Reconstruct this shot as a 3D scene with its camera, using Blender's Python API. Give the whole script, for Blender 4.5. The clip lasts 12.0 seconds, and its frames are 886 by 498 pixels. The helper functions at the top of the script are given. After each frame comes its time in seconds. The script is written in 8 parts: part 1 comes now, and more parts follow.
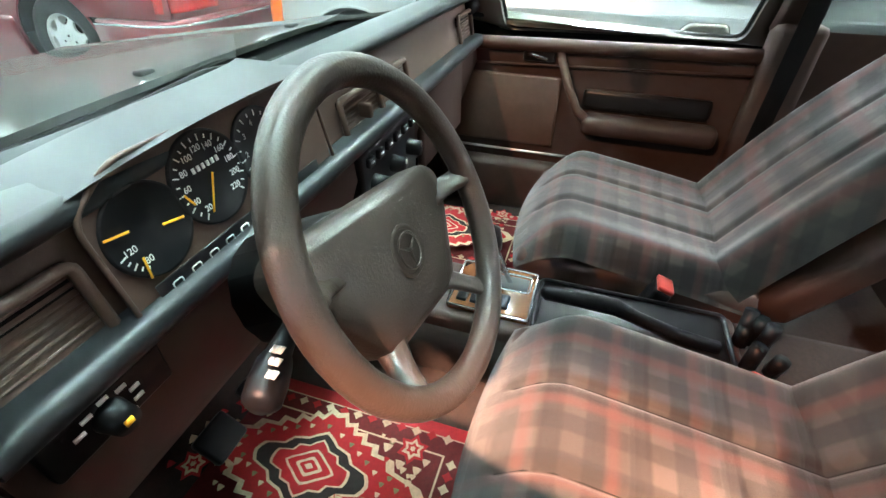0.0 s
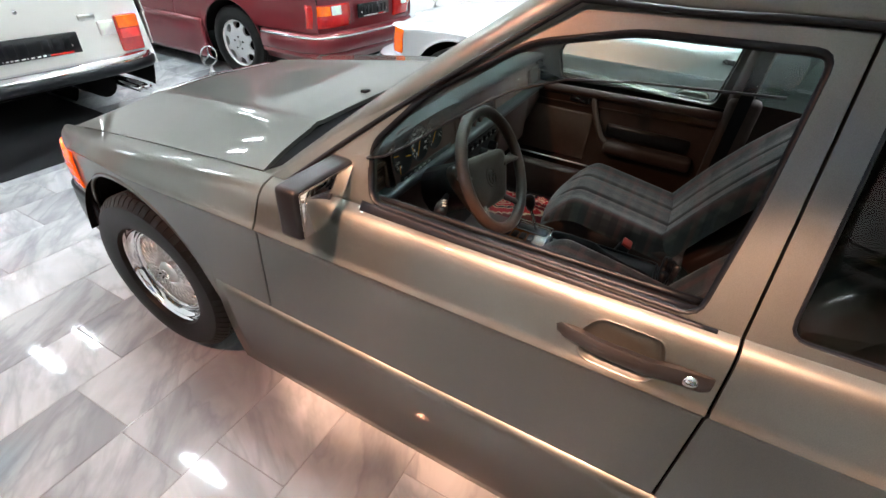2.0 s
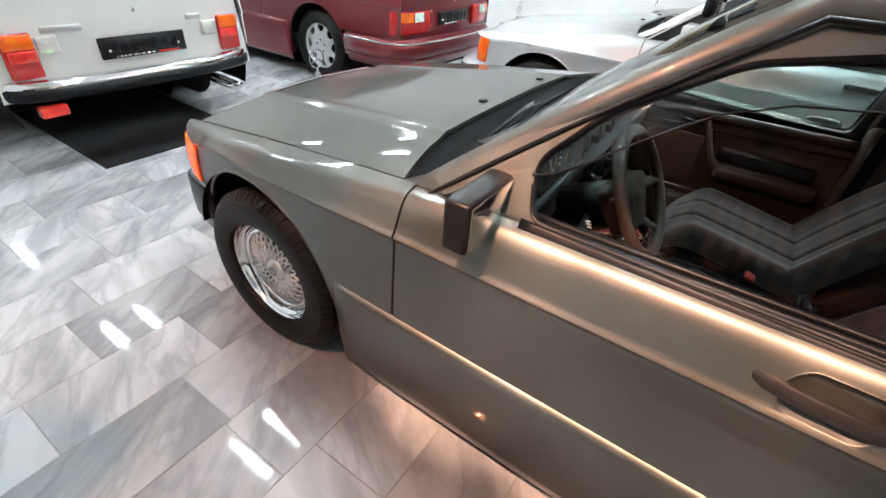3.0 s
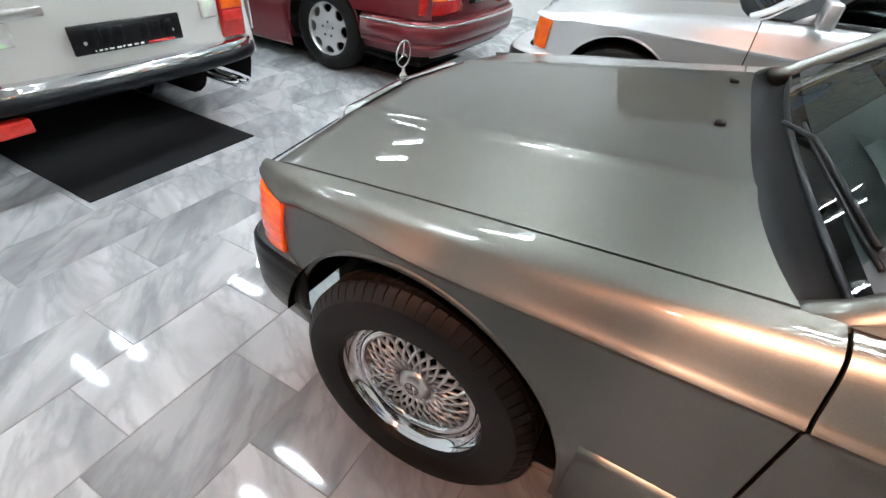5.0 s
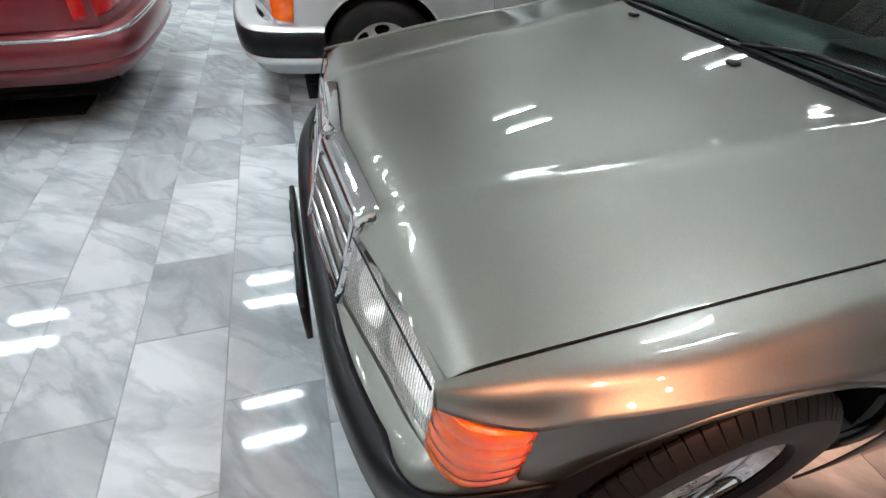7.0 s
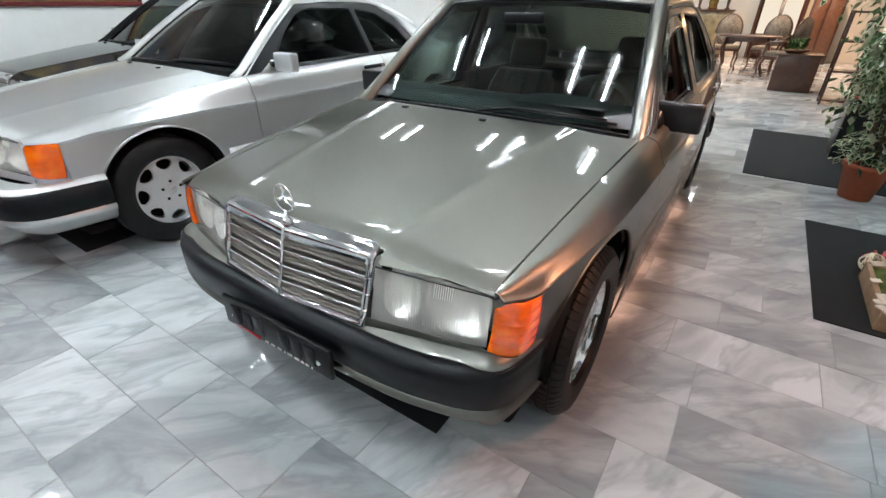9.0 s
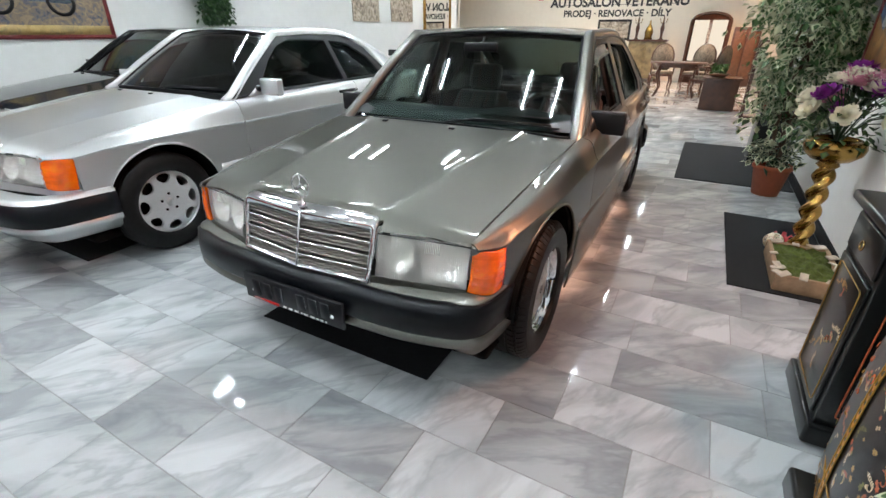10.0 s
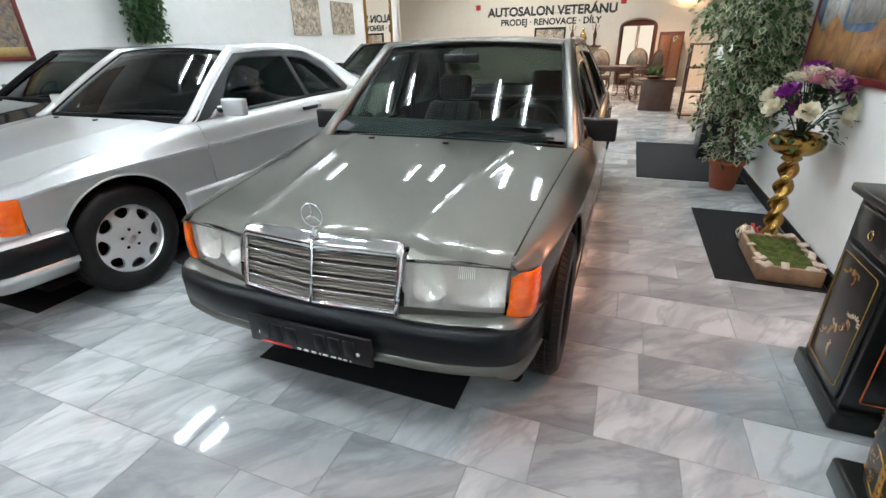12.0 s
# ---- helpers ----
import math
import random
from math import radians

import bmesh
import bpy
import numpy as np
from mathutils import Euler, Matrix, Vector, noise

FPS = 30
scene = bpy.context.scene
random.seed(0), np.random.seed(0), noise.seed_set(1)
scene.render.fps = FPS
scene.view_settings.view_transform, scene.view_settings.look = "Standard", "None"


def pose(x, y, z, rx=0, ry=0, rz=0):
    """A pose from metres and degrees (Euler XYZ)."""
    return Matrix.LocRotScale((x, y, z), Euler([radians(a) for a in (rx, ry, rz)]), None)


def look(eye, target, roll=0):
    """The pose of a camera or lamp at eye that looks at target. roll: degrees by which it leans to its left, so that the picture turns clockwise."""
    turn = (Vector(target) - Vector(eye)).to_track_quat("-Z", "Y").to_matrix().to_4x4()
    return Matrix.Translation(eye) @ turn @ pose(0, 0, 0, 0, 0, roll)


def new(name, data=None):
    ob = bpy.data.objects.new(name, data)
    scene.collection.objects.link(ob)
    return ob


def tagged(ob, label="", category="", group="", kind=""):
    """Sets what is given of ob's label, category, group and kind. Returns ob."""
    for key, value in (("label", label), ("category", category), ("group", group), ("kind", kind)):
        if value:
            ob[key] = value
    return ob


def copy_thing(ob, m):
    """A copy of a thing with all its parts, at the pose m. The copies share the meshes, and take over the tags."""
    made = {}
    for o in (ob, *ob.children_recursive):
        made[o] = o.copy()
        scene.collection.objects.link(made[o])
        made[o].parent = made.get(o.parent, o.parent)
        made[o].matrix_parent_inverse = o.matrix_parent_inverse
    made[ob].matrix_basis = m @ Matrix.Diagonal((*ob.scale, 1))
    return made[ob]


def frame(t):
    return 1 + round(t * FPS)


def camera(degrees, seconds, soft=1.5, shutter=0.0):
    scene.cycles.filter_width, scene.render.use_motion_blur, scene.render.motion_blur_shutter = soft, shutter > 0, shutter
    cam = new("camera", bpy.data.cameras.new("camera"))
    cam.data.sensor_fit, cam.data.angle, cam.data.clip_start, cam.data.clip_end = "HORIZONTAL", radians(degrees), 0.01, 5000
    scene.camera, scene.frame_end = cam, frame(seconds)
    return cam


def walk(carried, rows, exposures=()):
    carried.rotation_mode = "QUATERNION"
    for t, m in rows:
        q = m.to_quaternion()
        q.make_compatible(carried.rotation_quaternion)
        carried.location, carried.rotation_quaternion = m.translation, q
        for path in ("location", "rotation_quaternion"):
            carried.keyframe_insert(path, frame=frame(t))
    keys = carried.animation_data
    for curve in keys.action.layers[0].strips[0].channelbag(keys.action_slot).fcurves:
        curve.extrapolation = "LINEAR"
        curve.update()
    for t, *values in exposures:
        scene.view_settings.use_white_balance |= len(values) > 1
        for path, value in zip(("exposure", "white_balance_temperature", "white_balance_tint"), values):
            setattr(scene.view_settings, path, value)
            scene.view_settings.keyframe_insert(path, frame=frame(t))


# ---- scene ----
cam = camera(89.1, 12.0)
PATH = [
    (0, (0.752, 1.147, 1.121), (-0.768, 0.66, -0.083), 0.4),
    (0.5, (0.907, 1.184, 1.193), (-0.653, 0.896, -0.024), 1.3),
    (1, (1.104, 1.274, 1.264), (-0.441, 0.961, 0.034), 3.3),
    (1.5, (1.325, 1.359, 1.347), (-0.152, 0.758, 0.14), 3.9),
    (2, (1.455, 1.374, 1.399), (-0.001, 0.675, 0.219), 4.3),
    (2.5, (1.521, 1.273, 1.398), (0.083, 0.511, 0.236), 4.8),
    (3, (1.543, 1.133, 1.378), (0.155, 0.287, 0.212), 5.3),
    (3.2, (1.525, 1.067, 1.365), (0.169, 0.176, 0.196), 4.8),
    (4.8, (1.418, 0.403, 1.257), (-0.008, -0.33, 0.062), 6.0),
    (5, (1.36, 0.282, 1.245), (-0.066, -0.409, 0.025), 6.0),
    (5.5, (1.265, 0.03, 1.239), (-0.149, -0.567, -0.042), 6.2),
    (6, (1.225, -0.235, 1.229), (-0.273, -0.475, -0.074), 5.6),
    (6.5, (1.13, -0.461, 1.229), (-0.371, -0.322, -0.086), 5.7),
    (7, (0.991, -0.65, 1.231), (-0.437, -0.155, -0.08), 3.3),
    (7.5, (0.914, -0.796, 1.25), (-0.323, 0.091, -0.048), 2.4),
    (7.7, (0.902, -0.864, 1.274), (-0.251, 0.154, -0.004), 2.2),
    (9.3, (1.128, -1.497, 1.336), (0.193, 0.008, 0.409), 0.2),
    (9.5, (1.158, -1.584, 1.336), (0.251, -0.052, 0.424), 0.1),
    (10, (1.24, -1.757, 1.337), (0.373, -0.176, 0.47), 0.2),
    (10.5, (1.308, -1.877, 1.331), (0.47, -0.262, 0.5), -0.2),
    (11, (1.305, -1.902, 1.334), (0.487, -0.269, 0.518), -0.3),
    (11.5, (1.173, -1.85, 1.345), (0.379, -0.208, 0.526), -0.1),
    (12, (0.946, -1.781, 1.348), (0.276, -0.091, 0.514), -1.3),
]
walk(cam, [(t, look(eye, target, roll)) for t, eye, target, roll in PATH], [(0, 2.7), (0.5, 2.35), (1.0, 1.8), (1.5, 1.2), (2.5, 0.72), (5, 0.35), (9.5, 0.2), (12, 0.25)])

# ---------------------------------------------------------------- light
world = bpy.data.worlds.new("showroom_world")
scene.world = world
world.use_nodes = True
world.node_tree.nodes["Background"].inputs[0].default_value = (0.75, 0.8, 0.85, 1)
world.node_tree.nodes["Background"].inputs[1].default_value = 0.15
CEIL = 3.55          # height of the ceiling
TUBE = 230.0          # glow of the fluorescent tubes
WARM = 260.0          # watts of each warm wall spot

# ---------------------------------------------------------------- materials
MATS = {}


def nodes_of(name):
    m = bpy.data.materials.new(name)
    m.use_nodes = True
    nt = m.node_tree
    return m, nt, nt.nodes["Principled BSDF"]


def coords(nt, scale, kind="Object"):
    tc = nt.nodes.new("ShaderNodeTexCoord")
    mp = nt.nodes.new("ShaderNodeMapping")
    mp.inputs["Scale"].default_value = scale if isinstance(scale, tuple) else (scale,) * 3
    nt.links.new(tc.outputs[kind], mp.inputs["Vector"])
    return mp.outputs["Vector"]


def noise_of(nt, vec, scale, detail=4.0, rough=0.55, distort=0.0):
    n = nt.nodes.new("ShaderNodeTexNoise")
    n.inputs["Scale"].default_value = scale
    n.inputs["Detail"].default_value = detail
    n.inputs["Roughness"].default_value = rough
    n.inputs["Distortion"].default_value = distort
    nt.links.new(vec, n.inputs["Vector"])
    return n.outputs["Fac"]


def ramp(nt, fac, stops):
    r = nt.nodes.new("ShaderNodeValToRGB")
    el = r.color_ramp.elements
    while len(el) < len(stops):
        el.new(0.5)
    for e, (p, c) in zip(el, stops):
        e.position = p
        e.color = (*c, 1) if len(c) == 3 else c
    nt.links.new(fac, r.inputs["Fac"])
    return r.outputs["Color"]


def bump(nt, bsdf, height, strength, dist=0.001):
    b = nt.nodes.new("ShaderNodeBump")
    b.inputs["Strength"].default_value = strength
    b.inputs["Distance"].default_value = dist
    nt.links.new(height, b.inputs["Height"])
    nt.links.new(b.outputs["Normal"], bsdf.inputs["Normal"])


def simple(name, col, rough=0.5, metal=0.0, var=0.12, scale=30.0, bumps=0.0, coat=0.0, spec=0.5, bscale=None):
    """Colour with two scales of variation and a fine relief."""
    m, nt, b = nodes_of(name)
    v = coords(nt, 1.0)
    f1 = noise_of(nt, v, scale, 5)
    f2 = noise_of(nt, v, scale * 0.12, 3)
    mx = nt.nodes.new("ShaderNodeMath")
    mx.operation = "MULTIPLY_ADD"
    nt.links.new(f2, mx.inputs[0])
    mx.inputs[1].default_value = 0.5
    nt.links.new(f1, mx.inputs[2])
    lo = tuple(max(0, c * (1 - var)) for c in col)
    hi = tuple(min(1, c * (1 + var)) for c in col)
    nt.links.new(ramp(nt, mx.outputs[0], [(0.45, lo), (1.0, hi)]), b.inputs["Base Color"])
    b.inputs["Roughness"].default_value = rough
    b.inputs["Metallic"].default_value = metal
    b.inputs["Specular IOR Level"].default_value = spec
    if coat:
        b.inputs["Coat Weight"].default_value = coat
        b.inputs["Coat Roughness"].default_value = 0.03
    if bumps:
        bump(nt, b, noise_of(nt, v, bscale or scale * 8, 3), bumps)
    MATS[name] = m
    return m


def car_paint(name, col, metal=0.55, rough=0.38):
    m, nt, b = nodes_of(name)
    v = coords(nt, 1.0)
    fl = noise_of(nt, v, 900, 2)
    dust = noise_of(nt, v, 3.0, 4)
    lo = tuple(c * 0.86 for c in col)
    hi = tuple(min(1, c * 1.12) for c in col)
    nt.links.new(ramp(nt, fl, [(0.3, lo), (0.7, hi)]), b.inputs["Base Color"])
    b.inputs["Metallic"].default_value = metal
    r = nt.nodes.new("ShaderNodeMapRange")
    r.inputs["To Min"].default_value = rough - 0.05
    r.inputs["To Max"].default_value = rough + 0.05
    nt.links.new(dust, r.inputs["Value"])
    nt.links.new(r.outputs["Result"], b.inputs["Roughness"])
    b.inputs["Specular Tint"].default_value = (0.3, 0.3, 0.32, 1) if metal > 0.9 else (1, 1, 1, 1)
    b.inputs["Coat Weight"].default_value = 0.8
    b.inputs["Coat Roughness"].default_value = 0.004
    MATS[name] = m
    return m


def glass(name, tint=(0.8, 0.9, 0.85), rough=0.0, gloss=0.06, milky=0.0):
    """Thin pane: clear straight through with a gloss that rises at grazing angles."""
    m = bpy.data.materials.new(name)
    m.use_nodes = True
    nt = m.node_tree
    nt.nodes.clear()
    out = nt.nodes.new("ShaderNodeOutputMaterial")
    tr = nt.nodes.new("ShaderNodeBsdfTransparent")
    tr.inputs[0].default_value = (*tint, 1)
    gl = nt.nodes.new("ShaderNodeBsdfGlossy")
    gl.inputs["Roughness"].default_value = rough
    lw = nt.nodes.new("ShaderNodeLayerWeight")
    lw.inputs["Blend"].default_value = 0.5
    pw = nt.nodes.new("ShaderNodeMath")
    pw.operation = "POWER"
    nt.links.new(lw.outputs["Facing"], pw.inputs[0])
    pw.inputs[1].default_value = 5.0
    fr = nt.nodes.new("ShaderNodeMath")
    fr.operation = "MULTIPLY_ADD"
    nt.links.new(pw.outputs[0], fr.inputs[0])
    fr.inputs[1].default_value = 0.88
    fr.inputs[2].default_value = gloss
    mx = nt.nodes.new("ShaderNodeMixShader")
    nt.links.new(fr.outputs[0], mx.inputs[0])
    nt.links.new(tr.outputs[0], mx.inputs[1])
    nt.links.new(gl.outputs[0], mx.inputs[2])
    last = mx
    if milky:
        # moulded ribs scatter a part of the light
        pb = nt.nodes.new("ShaderNodeBsdfPrincipled")
        pb.inputs["Base Color"].default_value = (0.82, 0.77, 0.74, 1)
        pb.inputs["Roughness"].default_value = 0.12
        wv = nt.nodes.new("ShaderNodeTexWave")
        wv.inputs["Scale"].default_value = 45.0
        nt.links.new(coords(nt, (1.0, 0.0, 0.15)), wv.inputs["Vector"])
        bump(nt, pb, wv.outputs["Fac"], 0.35, 0.003)
        m2 = nt.nodes.new("ShaderNodeMixShader")
        m2.inputs[0].default_value = milky
        nt.links.new(mx.outputs[0], m2.inputs[1])
        nt.links.new(pb.outputs[0], m2.inputs[2])
        last = m2
    nt.links.new(last.outputs[0], out.inputs[0])
    MATS[name] = m
    return m


def lens(name, col, rough=0.12):
    m, nt, b = nodes_of(name)
    v = coords(nt, (1, 1, 140))
    w = nt.nodes.new("ShaderNodeTexWave")
    w.inputs["Scale"].default_value = 1.0
    nt.links.new(v, w.inputs["Vector"])
    lo = tuple(c * 0.85 for c in col)
    hi = (col[0], min(1.0, col[1] * 1.4 + 0.01), col[2])
    nt.links.new(ramp(nt, noise_of(nt, coords(nt, 1.0), 16), [(0.36, lo), (0.5, col), (0.66, hi)]), b.inputs["Base Color"])
    b.inputs["Roughness"].default_value = rough
    b.inputs["Coat Weight"].default_value = 1.0
    b.inputs["Coat Roughness"].default_value = 0.03
    bump(nt, b, w.outputs["Fac"], 0.5, 0.002)
    MATS[name] = m
    return m


def emission(name, col, power):
    m = bpy.data.materials.new(name)
    m.use_nodes = True
    nt = m.node_tree
    nt.nodes.clear()
    out = nt.nodes.new("ShaderNodeOutputMaterial")
    e = nt.nodes.new("ShaderNodeEmission")
    e.inputs[0].default_value = (*col, 1)
    e.inputs[1].default_value = power
    nt.links.new(e.outputs[0], out.inputs[0])
    MATS[name] = m
    return m


def marble(name, lo, hi, vein, rough):
    """Polished grey marble; each slab takes its own shade and its own run of veins."""
    m, nt, b = nodes_of(name)
    info = nt.nodes.new("ShaderNodeObjectInfo")
    isl = nt.nodes.new("ShaderNodeNewGeometry")
    seed = nt.nodes.new("ShaderNodeMath")
    seed.operation = "ADD"
    nt.links.new(info.outputs["Random"], seed.inputs[0])
    nt.links.new(isl.outputs["Random Per Island"], seed.inputs[1])
    fr = nt.nodes.new("ShaderNodeMath")
    fr.operation = "FRACT"
    nt.links.new(seed.outputs[0], fr.inputs[0])
    mul = nt.nodes.new("ShaderNodeMath")
    mul.operation = "MULTIPLY"
    nt.links.new(fr.outputs[0], mul.inputs[0])
    mul.inputs[1].default_value = 40.0
    tc = nt.nodes.new("ShaderNodeNewGeometry")
    mp = nt.nodes.new("ShaderNodeMapping")
    cmb = nt.nodes.new("ShaderNodeCombineXYZ")
    nt.links.new(mul.outputs[0], cmb.inputs[0])
    nt.links.new(mul.outputs[0], cmb.inputs[1])
    rot = nt.nodes.new("ShaderNodeCombineXYZ")
    rm = nt.nodes.new("ShaderNodeMapRange")
    rm.inputs["To Min"].default_value = 0.45
    rm.inputs["To Max"].default_value = 1.15
    nt.links.new(fr.outputs[0], rm.inputs["Value"])
    nt.links.new(rm.outputs["Result"], rot.inputs[2])
    nt.links.new(tc.outputs["Position"], mp.inputs["Vector"])
    nt.links.new(cmb.outputs[0], mp.inputs["Location"])
    nt.links.new(rot.outputs[0], mp.inputs["Rotation"])
    mp.vector_type = "TEXTURE"
    mp.inputs["Scale"].default_value = (1.0, 0.36, 1.0)
    f1 = noise_of(nt, mp.outputs["Vector"], 1.5, 5, 0.55, 0.7)
    base = ramp(nt, f1, [(0.38, lo), (0.62, hi)])
    f2 = noise_of(nt, mp.outputs["Vector"], 1.3, 5, 0.55, 0.3)
    vn = ramp(nt, f2, [(0.45, (0, 0, 0)), (0.5, (1, 1, 1)), (0.53, (0, 0, 0))])
    mx = nt.nodes.new("ShaderNodeMix")
    mx.data_type = "RGBA"
    k = nt.nodes.new("ShaderNodeMath")
    k.operation = "MULTIPLY"
    k.inputs[1].default_value = 0.36
    nt.links.new(vn, k.inputs[0])
    nt.links.new(k.outputs[0], mx.inputs["Factor"])
    nt.links.new(base, mx.inputs["A"])
    mx.inputs["B"].default_value = (*vein, 1)
    shade = nt.nodes.new("ShaderNodeMapRange")
    shade.inputs["To Min"].default_value = 0.74
    shade.inputs["To Max"].default_value = 1.08
    nt.links.new(fr.outputs[0], shade.inputs["Value"])
    ml = nt.nodes.new("ShaderNodeMix")
    ml.data_type = "RGBA"
    ml.blend_type = "MULTIPLY"
    ml.inputs["Factor"].default_value = 1.0
    nt.links.new(mx.outputs["Result"], ml.inputs["A"])
    nt.links.new(shade.outputs["Result"], ml.inputs["B"])
    nt.links.new(ml.outputs["Result"], b.inputs["Base Color"])
    sm = noise_of(nt, coords(nt, 1.0), 4.0, 4)
    r = nt.nodes.new("ShaderNodeMapRange")
    r.inputs["To Min"].default_value = rough * 0.7
    r.inputs["To Max"].default_value = rough * 1.4
    nt.links.new(sm, r.inputs["Value"])
    nt.links.new(r.outputs["Result"], b.inputs["Roughness"])
    MATS[name] = m
    return m


def plaid(name, base, dark, red, sx=18.0):
    """Woven check: bands across and along, with a fine weave."""
    m, nt, b = nodes_of(name)

    def band(axis, freq, width, shift=0.0):
        v = coords(nt, 1.0)
        s = nt.nodes.new("ShaderNodeSeparateXYZ")
        nt.links.new(v, s.inputs[0])
        a = nt.nodes.new("ShaderNodeMath")
        a.operation = "MULTIPLY_ADD"
        nt.links.new(s.outputs[axis], a.inputs[0])
        a.inputs[1].default_value = freq
        a.inputs[2].default_value = shift
        p = nt.nodes.new("ShaderNodeMath")
        p.operation = "PINGPONG"
        p.inputs[1].default_value = 0.5
        nt.links.new(a.outputs[0], p.inputs[0])
        return ramp(nt, p.outputs[0], [(width, (1, 1, 1)), (width + 0.08, (0, 0, 0))])

    def mixed(a, fac, amount, col):
        mx = nt.nodes.new("ShaderNodeMix")
        mx.data_type = "RGBA"
        k = nt.nodes.new("ShaderNodeMath")
        k.operation = "MULTIPLY"
        k.inputs[1].default_value = amount
        nt.links.new(fac, k.inputs[0])
        nt.links.new(k.outputs[0], mx.inputs["Factor"])
        if isinstance(a, tuple):
            mx.inputs["A"].default_value = (*a, 1)
        else:
            nt.links.new(a, mx.inputs["A"])
        mx.inputs["B"].default_value = (*col, 1)
        return mx.outputs["Result"]

    c = mixed(base, band(0, sx, 0.2), 0.6, dark)
    c = mixed(c, band(1, sx, 0.2), 0.6, dark)
    c = mixed(c, band(2, sx, 0.16), 0.4, dark)
    c = mixed(c, band(0, sx * 0.5, 0.03, 0.3), 0.5, red)
    c = mixed(c, band(1, sx * 0.5, 0.03, 0.3), 0.4, red)
    nt.links.new(c, b.inputs["Base Color"])
    b.inputs["Roughness"].default_value = 0.95
    b.inputs["Sheen Weight"].default_value = 0.3
    # quilted rows under a fine weave
    q = nt.nodes.new("ShaderNodeMath")
    q.operation = "MULTIPLY_ADD"
    nt.links.new(band(1, sx * 0.5, 0.06), q.inputs[0])
    q.inputs[1].default_value = -3.0
    nt.links.new(noise_of(nt, coords(nt, 1.0), 700, 2), q.inputs[2])
    bump(nt, b, q.outputs[0], 0.5, 0.0012)
    MATS[name] = m
    return m


def painting(name, cols, scale=6.0):
    """Loose brushwork in a few colours."""
    m, nt, b = nodes_of(name)
    v = coords(nt, 1.0)
    f = noise_of(nt, v, scale, 6, 0.6, 1.2)
    n = len(cols)
    nt.links.new(ramp(nt, f, [(0.28 + 0.44 * i / (n - 1), c) for i, c in enumerate(cols)]), b.inputs["Base Color"])
    b.inputs["Roughness"].default_value = 0.45
    bump(nt, b, noise_of(nt, v, 120, 3), 0.3)
    MATS[name] = m
    return m


P_MAIN = car_paint("paint_smoke_grey", (0.167, 0.166, 0.146), 1.0, 0.43)
P_SILVER = car_paint("paint_silver", (0.76, 0.77, 0.775), 0.82, 0.36)
P_RED = car_paint("paint_dark_red", (0.16, 0.008, 0.014), 0.35, 0.35)
P_BLACK = simple("paint_black", (0.005, 0.0055, 0.007), 0.06, 0, 0.2, 200, spec=0.35)
P_WHITE = car_paint("paint_white", (0.72, 0.72, 0.68), 0.0, 0.35)
simple("chrome", (0.75, 0.76, 0.78), 0.06, 1.0, 0.04, 60)
simple("alloy", (0.66, 0.65, 0.64), 0.3, 1.0, 0.08, 60)
simple("wheel_silver", (0.62, 0.62, 0.62), 0.3, 0.35, 0.05, 60, 0, 0.4)
simple("handle_dark", (0.014, 0.0125, 0.0115), 0.28, 0.2, 0.1, 60, 0.05)
simple("grille_slat", (0.24, 0.215, 0.19), 0.5, 0.3, 0.08, 60)
simple("rubber", (0.0042, 0.005, 0.0068), 0.36, 0, 0.3, 40, 0.15, spec=0.2)
simple("tyre", (0.007, 0.0068, 0.0068), 0.48, 0, 0.3, 40, 0.3, spec=0.22)
simple("black_plastic", (0.006, 0.006, 0.007), 0.35, 0, 0.2, 60, 0.15, spec=0.25)
simple("scuttle_black", (0.004, 0.004, 0.0045), 0.6, 0, 0.2, 60, 0.2, spec=0.12)
# near-black for undersides, also for dark insides and behind gaps
simple("underbody_dark_insides", (0.006, 0.006, 0.006), 0.9, 0, 0.3, 12, spec=0.1)
simple("dash_vinyl", (0.02, 0.0225, 0.0245), 0.42, 0, 0.15, 50, 0.1, spec=0.5, bscale=420)
simple("dash_face", (0.095, 0.056, 0.042), 0.5, 0, 0.12, 50, 0.3, bscale=420)
simple("interior_brown", (0.052, 0.028, 0.021), 0.55, 0, 0.15, 30, 0.3, bscale=380)
simple("wheel_leather", (0.05, 0.035, 0.028), 0.33, 0, 0.15, 60, 0.5, bscale=330)
simple("carpet", (0.022, 0.013, 0.01), 0.98, 0, 0.35, 90, 0.5)
simple("gauge_black", (0.006, 0.006, 0.007), 0.35, 0, 0.1)
simple("mark_white", (0.85, 0.85, 0.82), 0.5, 0, 0.03)
simple("mark_yellow", (0.95, 0.45, 0.02), 0.5, 0, 0.03)
simple("buckle_red", (0.6, 0.06, 0.04), 0.35, 0, 0.1)
simple("wood_trim", (0.14, 0.055, 0.02), 0.2, 0, 0.4, 18, 0, 0.8)
plaid("seat_cloth", (0.070, 0.059, 0.052), (0.014, 0.0135, 0.013), (0.10, 0.03, 0.026), 17.0)
simple("seam_thread", (0.008, 0.007, 0.006), 0.95, 0, 0.1, 60)
simple("seat_dark", (0.03, 0.02, 0.02), 0.9, 0, 0.2, 60, 0.3)
glass("pane", (0.42, 0.52, 0.49), 0.0, 0.045)
glass("pane_side", (0.75, 0.82, 0.8), 0.0, 0.03)
glass("pane_dark", (0.3, 0.34, 0.33), 0.0, 0.025)
glass("pane_rear", (0.1, 0.13, 0.125), 0.0, 0.04)
glass("smoked", (0.84, 0.87, 0.87), gloss=0.05)
glass("clear_lens", (0.96, 0.94, 0.92), 0.02, 0.07, 0.34)
